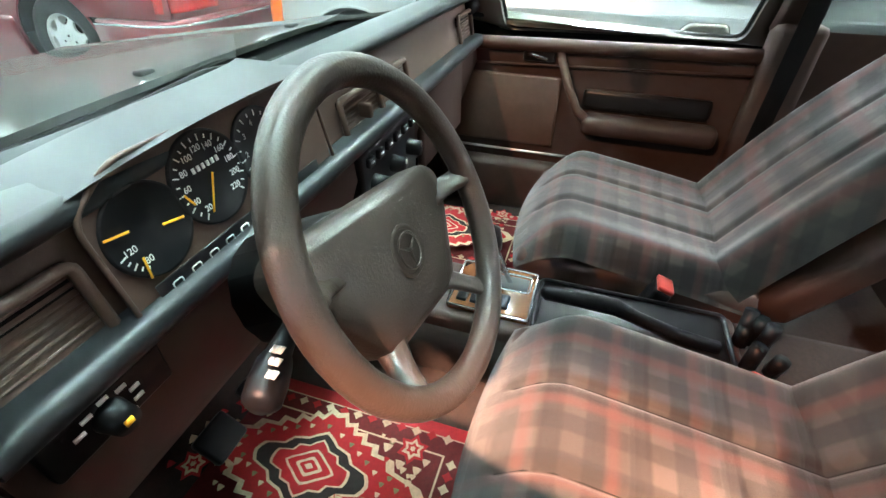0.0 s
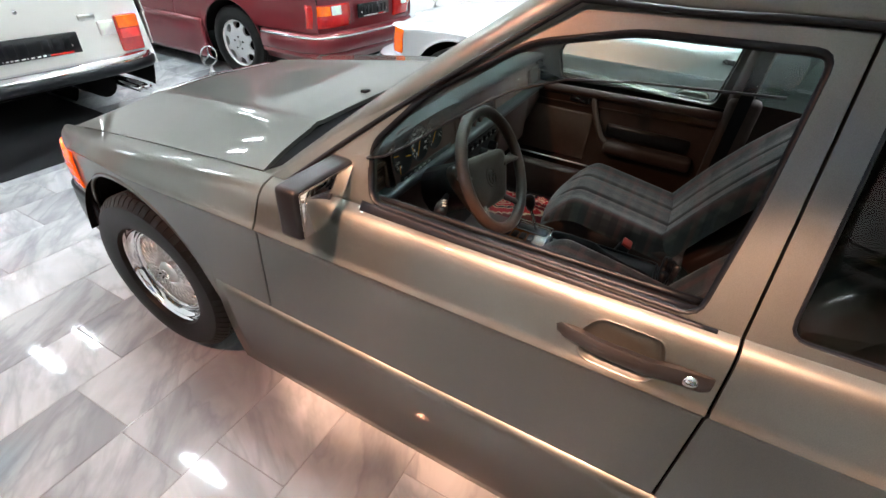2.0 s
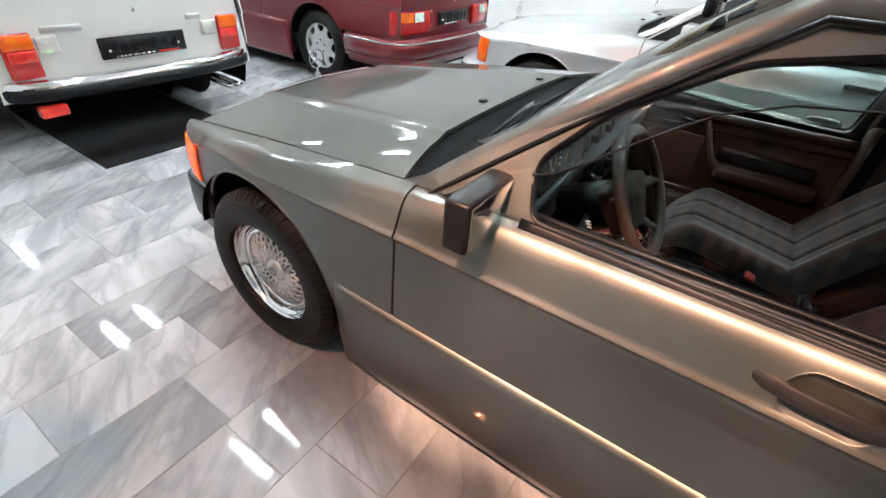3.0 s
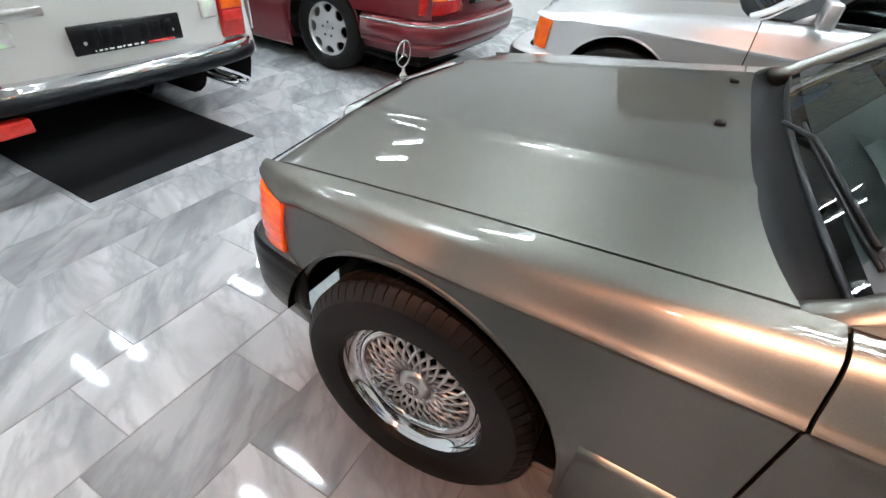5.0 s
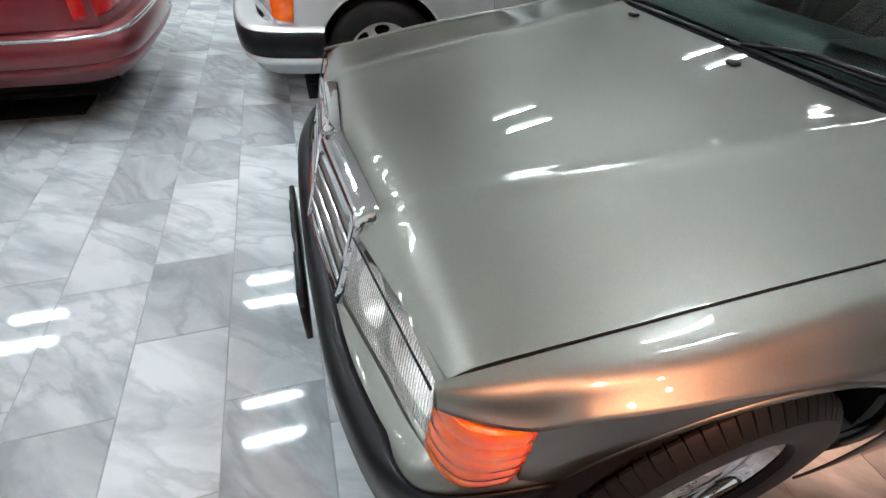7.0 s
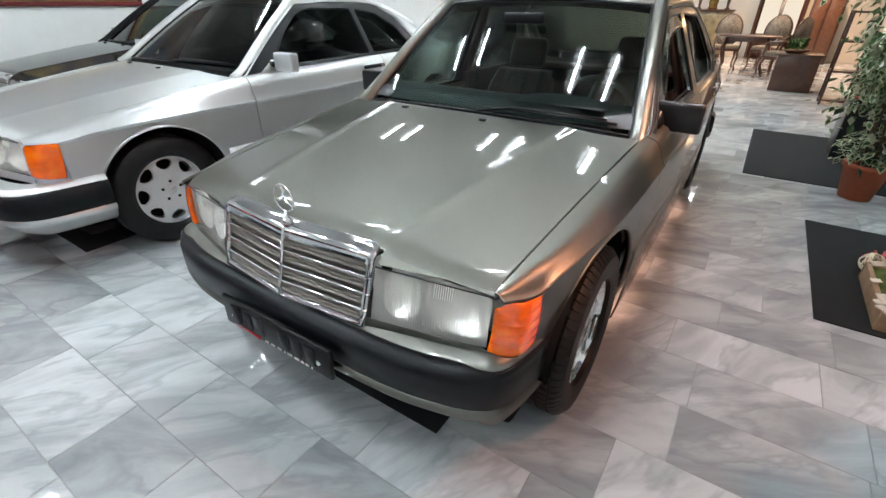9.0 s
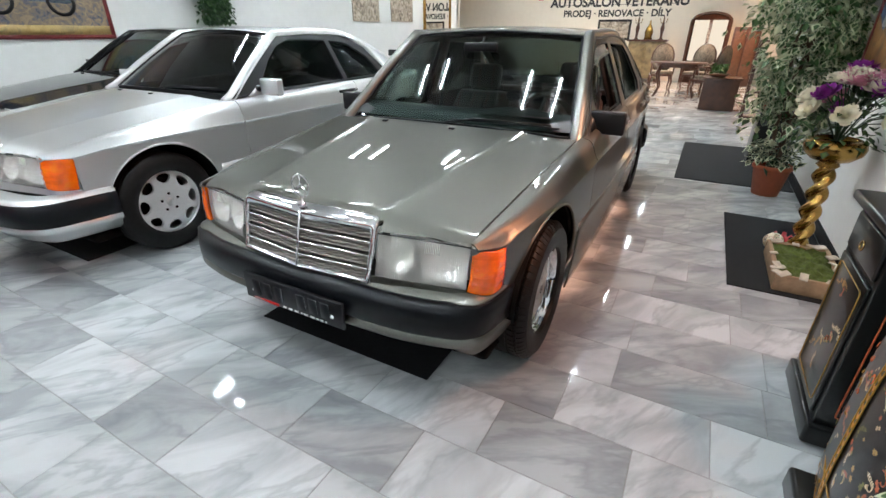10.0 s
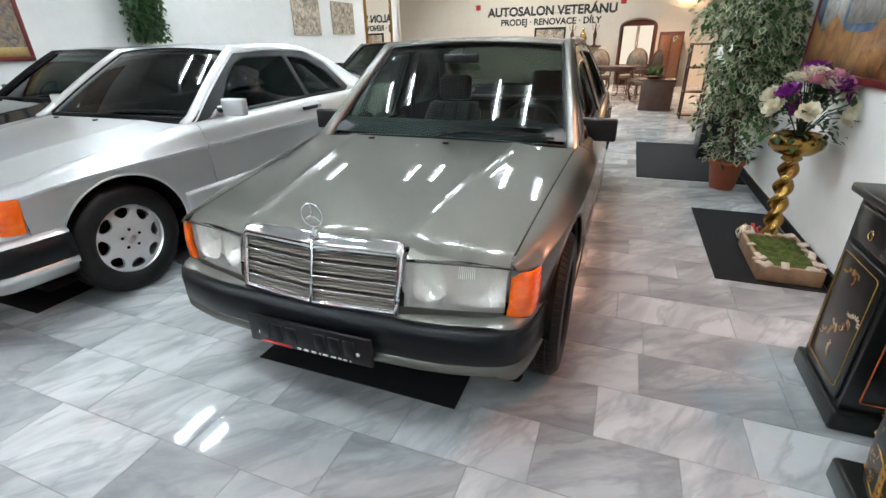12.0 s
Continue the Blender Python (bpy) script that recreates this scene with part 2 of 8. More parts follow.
lens("amber", (1.0, 0.13, 0.0), 0.12)
lens("lamp_red", (0.5, 0.01, 0.01))
lens("lamp_bright_red", (0.85, 0.04, 0.03))
lens("lamp_white", (0.75, 0.74, 0.7))
simple("reflector", (0.93, 0.92, 0.9), 0.3, 0.75, 0.05, 50)
simple("mirror_glass", (0.85, 0.87, 0.88), 0.01, 1.0, 0.01)
simple("mat_black", (0.010, 0.0105, 0.012), 0.8, 0, 0.2, 60, 0.6, spec=0.25, bscale=500)
simple("wall_white", (0.78, 0.78, 0.76), 0.75, 0, 0.03, 8, 0.15)
simple("wall_cream", (0.74, 0.68, 0.58), 0.75, 0, 0.03, 8, 0.15)
simple("ceiling_white", (0.8, 0.8, 0.79), 0.9, 0, 0.02, 8)
simple("grout", (0.3, 0.3, 0.295), 0.5, 0, 0.15, 20)
marble("marble", (0.37, 0.39, 0.405), (0.62, 0.64, 0.65), (0.22, 0.24, 0.26), 0.055)
emission("tube_glow", (0.85, 0.95, 1.0), TUBE)
simple("brass", (0.36, 0.22, 0.065), 0.24, 1.0, 0.3, 25, 0.15)
simple("copper", (0.75, 0.32, 0.14), 0.15, 1.0, 0.15, 25)
simple("lacquer_black", (0.007, 0.0075, 0.0075), 0.3, 0, 0.3, 20, 0.1, 0.35, spec=0.3)
simple("lacquer_gold", (0.42, 0.22, 0.04), 0.35, 0.4, 0.4, 60)
simple("lacquer_amber", (0.55, 0.2, 0.02), 0.4, 0, 0.35, 60)
simple("lacquer_red", (0.5, 0.1, 0.03), 0.4, 0, 0.3, 60)
simple("lacquer_cream", (0.6, 0.45, 0.28), 0.45, 0, 0.3, 60)
simple("lacquer_olive", (0.17, 0.16, 0.05), 0.45, 0, 0.4, 60)
simple("wood_dark", (0.055, 0.02, 0.011), 0.32, 0, 0.4, 14, 0.1, 0.4)
simple("wood_mid", (0.11, 0.046, 0.021), 0.38, 0, 0.35, 14, 0.1, 0.3)
simple("terracotta", (0.42, 0.1, 0.04), 0.6, 0, 0.12, 25, 0.2)
simple("soil", (0.03, 0.02, 0.014), 0.95, 0, 0.4, 60, 0.8)
simple("moss", (0.06, 0.085, 0.012), 0.95, 0, 0.5, 90, 0.9)
simple("bark", (0.11, 0.07, 0.045), 0.9, 0, 0.4, 40, 0.8)
simple("leaf_green", (0.05, 0.115, 0.03), 0.45, 0, 0.35, 12)
simple("leaf_cream", (0.52, 0.54, 0.36), 0.5, 0, 0.2, 12)
simple("leaf_dark", (0.018, 0.05, 0.016), 0.45, 0, 0.35, 12)
simple("petal_purple", (0.22, 0.015, 0.24), 0.6, 0, 0.3, 30)
simple("petal_white", (0.8, 0.76, 0.6), 0.6, 0, 0.1, 30)
simple("petal_pink", (0.6, 0.25, 0.33), 0.6, 0, 0.25, 30)
simple("petal_yellow", (0.85, 0.5, 0.07), 0.6, 0, 0.2, 30)
simple("painted_olive", (0.16, 0.125, 0.06), 0.4, 0, 0.6, 9, 0.2, 0.2)
simple("wood_pale", (0.3, 0.19, 0.11), 0.6, 0, 0.3, 20, 0.2)
simple("birch", (0.5, 0.44, 0.37), 0.8, 0, 0.35, 25, 0.4)
simple("ribbon_red", (0.55, 0.03, 0.04), 0.4, 0, 0.2, 30)
simple("upholstery", (0.13, 0.11, 0.085), 0.9, 0, 0.75, 30)
simple("sign_black", (0.02, 0.02, 0.02), 0.5)
simple("sign_red", (0.5, 0.02, 0.02), 0.5)
simple("rug_red", (0.42, 0.015, 0.018), 0.95, 0, 0.15, 120, 0.7, bscale=600)
simple("rug_dark", (0.13, 0.012, 0.012), 0.95, 0, 0.25, 120, 0.7, bscale=600)
simple("rug_cream", (0.62, 0.5, 0.33), 0.95, 0, 0.2, 120, 0.7, bscale=600)
simple("rug_black", (0.02, 0.018, 0.016), 0.95, 0, 0.3, 120, 0.7, bscale=600)
simple("rug_olive", (0.2, 0.19, 0.09), 0.95, 0, 0.3, 120, 0.7, bscale=600)
painting("art_blue", [(0.02, 0.025, 0.06), (0.05, 0.09, 0.2), (0.14, 0.2, 0.32), (0.3, 0.33, 0.38)], 5)
painting("art_race", [(0.04, 0.035, 0.03), (0.10, 0.10, 0.13), (0.2, 0.15, 0.11), (0.3, 0.22, 0.13), (0.14, 0.13, 0.12)], 13)
painting("art_car_blue", [(0.03, 0.04, 0.08), (0.09, 0.13, 0.22), (0.2, 0.22, 0.26), (0.08, 0.07, 0.07)], 16)
painting("art_ground", [(0.3, 0.2, 0.06), (0.45, 0.32, 0.12), (0.2, 0.16, 0.1)], 8)
painting("art_sepia", [(0.06, 0.05, 0.04), (0.25, 0.2, 0.15), (0.5, 0.42, 0.33), (0.6, 0.55, 0.48)], 9)
emission("warm_glow", (1.0, 0.62, 0.3), 9.0)
emission("lit_glass", (1.0, 0.87, 0.7), 0.8)
simple("frame_red", (0.13, 0.015, 0.015), 0.35, 0, 0.2, 30)
painting("art_pale", [(0.25, 0.22, 0.2), (0.5, 0.48, 0.45), (0.62, 0.6, 0.56)], 9)
painting("art_rust", [(0.06, 0.04, 0.03), (0.3, 0.13, 0.04), (0.42, 0.24, 0.08)], 7)

# ---------------------------------------------------------------- mesh helpers
def part(name, bm, material, parent=None, label="", smooth=True):
    me = bpy.data.meshes.new(name)
    bmesh.ops.recalc_face_normals(bm, faces=bm.faces)
    bm.to_mesh(me)
    bm.free()
    if smooth:
        me.shade_smooth()
    me.materials.append(MATS[material] if isinstance(material, str) else material)
    ob = new(name, me)
    if parent:
        ob.parent = parent
    if label:
        tagged(ob, label)
    return ob


def thing(name, label, category, group="", m=None, kind=""):
    ob = new(name)
    ob.empty_display_size = 0.1
    if m:
        ob.matrix_basis = m
    return tagged(ob, label, category, group, kind)


def split_edges(ob, angle=35):
    ob.data.set_sharp_from_angle(angle=radians(angle))
    return ob


def solid(ob, t, offset=-1.0):
    md = ob.modifiers.new("thickness", "SOLIDIFY")
    md.thickness = t
    md.offset = offset
    return ob


def box(bm, x0, y0, z0, x1, y1, z1, bevel=0.0, seg=2, m=None):
    g = bmesh.ops.create_cube(bm, size=1.0)
    vs = g["verts"]
    mat = Matrix.Translation(((x0 + x1) / 2, (y0 + y1) / 2, (z0 + z1) / 2)) @ Matrix.Diagonal((abs(x1 - x0), abs(y1 - y0), abs(z1 - z0), 1))
    bmesh.ops.transform(bm, matrix=mat, verts=vs)
    if bevel:
        es = list({e for v in vs for e in v.link_edges})
        r = bmesh.ops.bevel(bm, geom=es, offset=bevel, segments=seg, affect="EDGES", profile=0.5)
        vs = list({v for f in r["faces"] for v in f.verts} | {v for v in vs if v.is_valid})
    if m is not None:
        bmesh.ops.transform(bm, matrix=m, verts=vs)
    return vs


def boxed(x0, y0, z0, x1, y1, z1, bevel=0.0, seg=2, m=None):
    bm = bmesh.new()
    box(bm, x0, y0, z0, x1, y1, z1, bevel, seg, m)
    return bm


def grid(fn, nu, nv, bm=None, close_u=False):
    """A sheet of quads from fn(u, v), u and v from 0 to 1."""
    bm = bm or bmesh.new()
    rows = []
    nn = nu if close_u else nu + 1
    for i in range(nn):
        rows.append([bm.verts.new(fn(i / nu, j / nv)) for j in range(nv + 1)])
    for i in range(nu):
        a, b = rows[i], rows[(i + 1) % nn]
        for j in range(nv):
            try:
                bm.faces.new((a[j], b[j], b[j + 1], a[j + 1]))
            except ValueError:
                pass
    return bm


def lathe(profile, n=24, m=None, bm=None, axis="z"):
    """profile: (radius, height) pairs turned about z."""
    bm = bm or bmesh.new()
    rings = []
    vs = []
    for r, z in profile:
        ring = []
        for k in range(n):
            a = 2 * math.pi * k / n
            p = Vector((r * math.cos(a), r * math.sin(a), z))
            if axis == "x":
                p = Vector((p.z, p.x, p.y))
            ring.append(bm.verts.new(m @ p if m is not None else p))
        rings.append(ring)
        vs += ring
    for a, b in zip(rings, rings[1:]):
        for k in range(n):
            bm.faces.new((a[k], a[(k + 1) % n], b[(k + 1) % n], b[k]))
    for ring in ():
        if len({tuple(round(c, 6) for c in v.co) for v in ring}) > 2:
            bm.faces.new(ring)
    bmesh.ops.remove_doubles(bm, verts=vs, dist=1e-6)
    return bm


def tube(pts, r, n=8, closed=False, bm=None, squash=None):
    """A round bar along points; r a number or a list."""
    bm = bm or bmesh.new()
    pts = [Vector(p) for p in pts]
    k = len(pts)
    rings = []
    last = None
    for i, p in enumerate(pts):
        if closed:
            d = pts[(i + 1) % k] - pts[i - 1]
        else:
            d = pts[min(i + 1, k - 1)] - pts[max(i - 1, 0)]
        d.normalize()
        if last is None:
            up = Vector((0, 0, 1)) if abs(d.z) < 0.9 else Vector((1, 0, 0))
            s = d.cross(up).normalized()
        else:
            s = (last - d * last.dot(d)).normalized()
        last = s
        u = s.cross(d)
        rr = r[i] if isinstance(r, (list, tuple)) else r
        ring = []
        for j in range(n):
            a = 2 * math.pi * j / n
            ring.append(bm.verts.new(p + s * (math.cos(a) * rr) + u * (math.sin(a) * rr * (squash or 1))))
        rings.append(ring)
    for i in range(k if closed else k - 1):
        a, b = rings[i], rings[(i + 1) % k]
        for j in range(n):
            bm.faces.new((a[j], a[(j + 1) % n], b[(j + 1) % n], b[j]))
    if not closed:
        bm.faces.new(rings[0])
        bm.faces.new(rings[-1])
    return bm


def slab(outline, holes, place, bm=None):
    """A flat outline with holes, filled and then laid on a surface by place(a, b)."""
    bm = bm or bmesh.new()
    es = []
    vs = []
    for ring in [outline] + list(holes):
        rv = [bm.verts.new((a, b, 0)) for a, b in ring]
        vs += rv
        es += [bm.edges.new((rv[i], rv[(i + 1) % len(rv)])) for i in range(len(rv))]
    bmesh.ops.triangle_fill(bm, use_beauty=True, use_dissolve=False, edges=es)
    for v in vs:
        v.co = Vector(place(v.co.x, v.co.y))
    return bm


def prism(outline, place0, place1, bm=None):
    """An outline laid twice and closed round its edge."""
    bm = bm or bmesh.new()
    a = [bm.verts.new(place0(*p)) for p in outline]
    b = [bm.verts.new(place1(*p)) for p in outline]
    n = len(outline)
    bm.faces.new(a)
    bm.faces.new(b)
    for i in range(n):
        bm.faces.new((a[i], a[(i + 1) % n], b[(i + 1) % n], b[i]))
    return bm


def lerp(a, b, t):
    return a + (b - a) * t


def curve(stops):
    """Smooth-ish interpolation through (x, value) stops."""
    xs = [s[0] for s in stops]

    def f(x):
        if x <= xs[0]:
            return stops[0][1]
        if x >= xs[-1]:
            return stops[-1][1]
        for i in range(len(xs) - 1):
            if x <= xs[i + 1]:
                t = (x - xs[i]) / (xs[i + 1] - xs[i])
                p1, p2 = stops[i][1], stops[i + 1][1]
                h = xs[i + 1] - xs[i]
                m1 = (stops[i + 1][1] - stops[i - 1][1]) / (xs[i + 1] - xs[i - 1]) * h if i else (p2 - p1)
                m2 = (stops[i + 2][1] - stops[i][1]) / (xs[i + 2] - xs[i]) * h if i + 2 < len(xs) else (p2 - p1)
                t2, t3 = t * t, t * t * t
                return (2 * t3 - 3 * t2 + 1) * p1 + (t3 - 2 * t2 + t) * m1 + (-2 * t3 + 3 * t2) * p2 + (t3 - t2) * m2
    return f


def rounded(pts, r, n=4):
    """Rounds the corners of a flat outline."""
    out = []
    k = len(pts)
    for i in range(k):
        p = Vector((*pts[i], 0))
        a = Vector((*pts[i - 1], 0)) - p
        b = Vector((*pts[(i + 1) % k], 0)) - p
        d = min(r, a.length * 0.45, b.length * 0.45)
        p0, p1 = p + a.normalized() * d, p + b.normalized() * d
        for j in range(n + 1):
            t = j / n
            q = (1 - t) ** 2 * p0 + 2 * t * (1 - t) * p + t * t * p1
            out.append((q.x, q.y))
    return out


def lettering(words, size, m, material, parent=None, name="lettering", extrude=0.002, align="CENTER", bold=0.0):
    cu = bpy.data.curves.new(name, "FONT")
    cu.body = words
    cu.size = size
    cu.extrude = extrude
    cu.offset = bold
    cu.align_x = align
    cu.align_y = "CENTER"
    tmp = bpy.data.objects.new("tmp", cu)
    me = bpy.data.meshes.new_from_object(tmp)
    bpy.data.objects.remove(tmp)
    me.materials.clear()
    me.materials.append(MATS[material])
    ob = new(name, me)
    ob.parent = parent
    ob.matrix_basis = m
    return ob

# ---------------------------------------------------------------- cars
# A car faces -y with its front axle at y = 0 and the floor at z = 0.
def merc_190():
    return dict(
        W=curve([(-0.56, 0.684), (-0.545, 0.70), (-0.52, 0.716), (-0.48, 0.736), (-0.42, 0.757), (-0.25, 0.797), (0, 0.826), (0.4, 0.84), (1.2, 0.846), (2.2, 0.84), (2.9, 0.815), (3.3, 0.78), (3.5, 0.735)]),
        xt=curve([(-0.56, 0.68), (0.0, 0.712), (0.51, 0.748), (0.7, 0.768), (1.5, 0.78), (2.4, 0.772), (2.9, 0.742), (3.5, 0.69)]),
        zt=curve([(-0.56, 0.712), (0, 0.79), (0.51, 0.857), (0.7, 0.882), (1.5, 0.902), (2.4, 0.915), (3.0, 0.925), (3.5, 0.905)]),
        zc=curve([(-0.56, 0.70), (-0.43, 0.680), (-0.36, 0.704), (-0.2, 0.730), (0, 0.736), (0.3, 0.75), (0.6, 0.76), (1.2, 0.768), (3.5, 0.775)]),
        y0=-0.53, cowl=0.515, shuts=[0.565, 1.585, 2.44], end=3.48, wb=2.64, arch=0.37, hub=0.315, R=0.312,
        ws_base=(0.69, 0.585, 0.852), ws_mid=(0.532, 0.874), ws_top=(0.555, 1.19, 1.318), ws_top_mid=(1.15, 1.345),
        roof_rear=(0.55, 2.18, 1.312), roof_z=1.368, bl_base=(0.62, 2.80, 0.955), trunk=(2.86, 3.42, 0.955, 0.925),
        rail=curve([(1.12, 1.283), (1.4, 1.318), (1.8, 1.325), (2.1, 1.30), (2.45, 1.16), (2.8, 0.96)]),
        win=[[(0.865, 0.898), (1.52, 0.903), (1.54, 1.08), (1.55, 1.285), (1.287, 1.275), (1.122, 1.237), (0.945, 1.127), (0.838, 1.006)],
             [(1.635, 0.915), (2.34, 0.925), (2.42, 1.0), (2.24, 1.19), (2.1, 1.262), (1.63, 1.285)]],
        frames=[[(0.66, 0.875), (0.565, 0.865), (0.62, 0.9), (1.1, 1.275), (1.3, 1.318), (1.583, 1.325), (1.583, 0.895)],
                [(1.588, 0.895), (1.588, 1.325), (2.1, 1.302), (2.3, 1.215), (2.52, 1.0), (2.44, 0.91)]],
        cpillar=[(2.44, 0.912), (2.525, 1.0), (2.305, 1.215), (2.11, 1.3), (2.2, 1.305), (2.45, 1.16), (2.82, 0.945), (2.82, 0.92)],
        slope=0.43, hl=(0.345, 0.682), rub=(0.378, 0.497), bumper_y=-0.692, rim="mesh", track=0.73, axle=-0.038, full_rubber=True)


def merc_coupe():
    return dict(
        W=curve([(-0.60, 0.725), (-0.585, 0.757), (-0.56, 0.777), (-0.52, 0.792), (-0.42, 0.813), (-0.2, 0.842), (0, 0.855), (0.5, 0.868), (1.2, 0.872), (2.2, 0.868), (3.0, 0.85), (3.45, 0.81), (3.68, 0.75)]),
        xt=curve([(-0.60, 0.71), (0.0, 0.742), (0.6, 0.78), (1.5, 0.79), (2.4, 0.78), (3.0, 0.75), (3.68, 0.70)]),
        zt=curve([(-0.60, 0.735), (0, 0.82), (0.6, 0.89), (1.5, 0.918), (2.4, 0.93), (3.0, 0.94), (3.68, 0.905)]),
        zc=curve([(-0.60, 0.733), (-0.453, 0.716), (-0.38, 0.724), (-0.3, 0.735), (0, 0.75), (1.6, 0.76), (3.68, 0.78)]),
        y0=-0.56, cowl=0.58, shuts=[0.635, 1.96], end=3.66, wb=2.70, arch=0.37, hub=0.322, R=0.322,
        ws_base=(0.71, 0.66, 0.915), ws_mid=(0.59, 0.93), ws_top=(0.56, 1.25, 1.32), ws_top_mid=(1.2, 1.35),
        roof_rear=(0.55, 2.1, 1.318), roof_z=1.372, bl_base=(0.64, 2.95, 0.965), trunk=(3.0, 3.6, 0.96, 0.92),
        rail=curve([(1.2, 1.29), (1.45, 1.325), (1.8, 1.33), (2.1, 1.31), (2.5, 1.18), (2.95, 0.965)]),
        win=[[(0.86, 0.925), (1.86, 0.94), (1.80, 1.275), (1.36, 1.28), (1.22, 1.24), (1.08, 1.14)],
             [(1.90, 0.94), (2.46, 0.952), (2.3, 1.13), (2.08, 1.24), (1.84, 1.275)]],
        frames=[[(0.70, 0.90), (0.62, 0.895), (0.68, 0.93), (1.16, 1.28), (1.36, 1.322), (2.1, 1.30), (2.32, 1.2), (2.58, 0.96), (2.5, 0.925), (1.2, 0.91)]],
        cpillar=[(2.5, 0.925), (2.59, 0.965), (2.33, 1.2), (2.12, 1.3), (2.22, 1.3), (2.5, 1.18), (2.97, 0.955), (2.97, 0.935)],
        slope=0.45, hl=(0.37, 0.71), rub=(0.37, 0.50), bumper_y=-0.80, rim="eight", ridge=0.04, rib=0.0015)


def boxy():
    return dict(
        W=curve([(-0.60, 0.76), (-0.3, 0.80), (0.5, 0.82), (2.2, 0.82), (3.0, 0.815), (3.4, 0.80), (3.52, 0.775)]),
        xt=curve([(-0.60, 0.70), (0.6, 0.74), (1.5, 0.76), (2.4, 0.755), (3.0, 0.75), (3.52, 0.735)]),
        zt=curve([(-0.60, 0.76), (0.6, 0.88), (2.4, 0.93), (3.1, 0.93), (3.52, 0.90)]),
        zc=curve([(-0.60, 0.66), (3.52, 0.74)]),
        y0=-0.58, cowl=0.56, shuts=[0.6, 1.55, 2.35], end=3.5, wb=2.48, arch=0.335, hub=0.28, R=0.285,
        ws_base=(0.68, 0.62, 0.90), ws_mid=(0.56, 0.915), ws_top=(0.56, 1.1, 1.32), ws_top_mid=(1.06, 1.34),
        roof_rear=(0.56, 2.15, 1.32), roof_z=1.37, bl_base=(0.63, 2.62, 0.95), trunk=(2.68, 3.46, 0.955, 0.925),
        rail=curve([(1.05, 1.29), (1.3, 1.32), (1.9, 1.325), (2.15, 1.31), (2.4, 1.16), (2.62, 0.96)]),
        win=[[(0.78, 0.91), (1.5, 0.92), (1.5, 1.28), (1.16, 1.27), (1.04, 1.18)], [(1.6, 0.92), (2.3, 0.93), (2.1, 1.27), (1.6, 1.285)]],
        frames=[[(0.62, 0.885), (1.02, 1.28), (1.2, 1.318), (1.55, 1.322), (1.55, 0.9)], [(1.555, 0.9), (1.555, 1.322), (2.14, 1.305), (2.4, 0.93), (2.35, 0.92)]],
        cpillar=[(2.36, 0.925), (2.41, 0.94), (2.15, 1.305), (2.22, 1.3), (2.42, 1.15), (2.64, 0.945), (2.64, 0.93)],
        slope=0.43, hl=(0.36, 0.69), rub=(0.38, 0.47), bumper_y=-0.72, rim="eight", chrome_bumpers=True)


def side_point(P, y, t, zb, s, push=0.0):
    """A point of the body's flank: t = 0 at the lower edge, 0.6 at the crease, 1 at the top."""
    w, xt, zt, zc = P["W"](y), P["xt"](y), P["zt"](y), P["zc"](y)
    if t <= 0.6:
        z = lerp(zb, zc, t / 0.6)
        inset = 0.0
        if z < 0.5:
            inset = 0.055 * ((0.5 - z) / 0.3) ** 2
        # a rib along the crease, with a slight hollow under it that runs out downwards
        d = zc - z
        inset += 0.005 * min(1.0, d / 0.016) ** 0.6 * max(0.0, min(1.0, (z - 0.5) / max(0.05, zc - 0.516))) ** 1.3
        x = w - inset + P.get("rib", 0.0045) * math.exp(-(d / 0.007) ** 2)
    else:
        fx, fz = shoulder((t - 0.6) / 0.4)
        x, z = w - (w - xt) * fx, zc + (zt - zc) * fz
        x += P.get("rib", 0.0045) * math.exp(-((z - zc) / 0.007) ** 2)
    return Vector((s * (x + push), y, z))


def shoulder(q):
    """Run of the body from the crease (0) to the top edge (1): a steep face, a rounded bend, a flat strip."""
    k = min(0.16, q, 1 - q)
    fx = fz = 0.0
    for j in range(5):
        p = q + k * (j - 2) / 2
        if p < 0.55:
            a, b = 0.42 * p / 0.55, 0.86 * p / 0.55
        else:
            a, b = lerp(0.42, 1.0, (p - 0.55) / 0.45), lerp(0.86, 1.0, (p - 0.55) / 0.45)
        fx += a / 5
        fz += b / 5
    return fx, fz


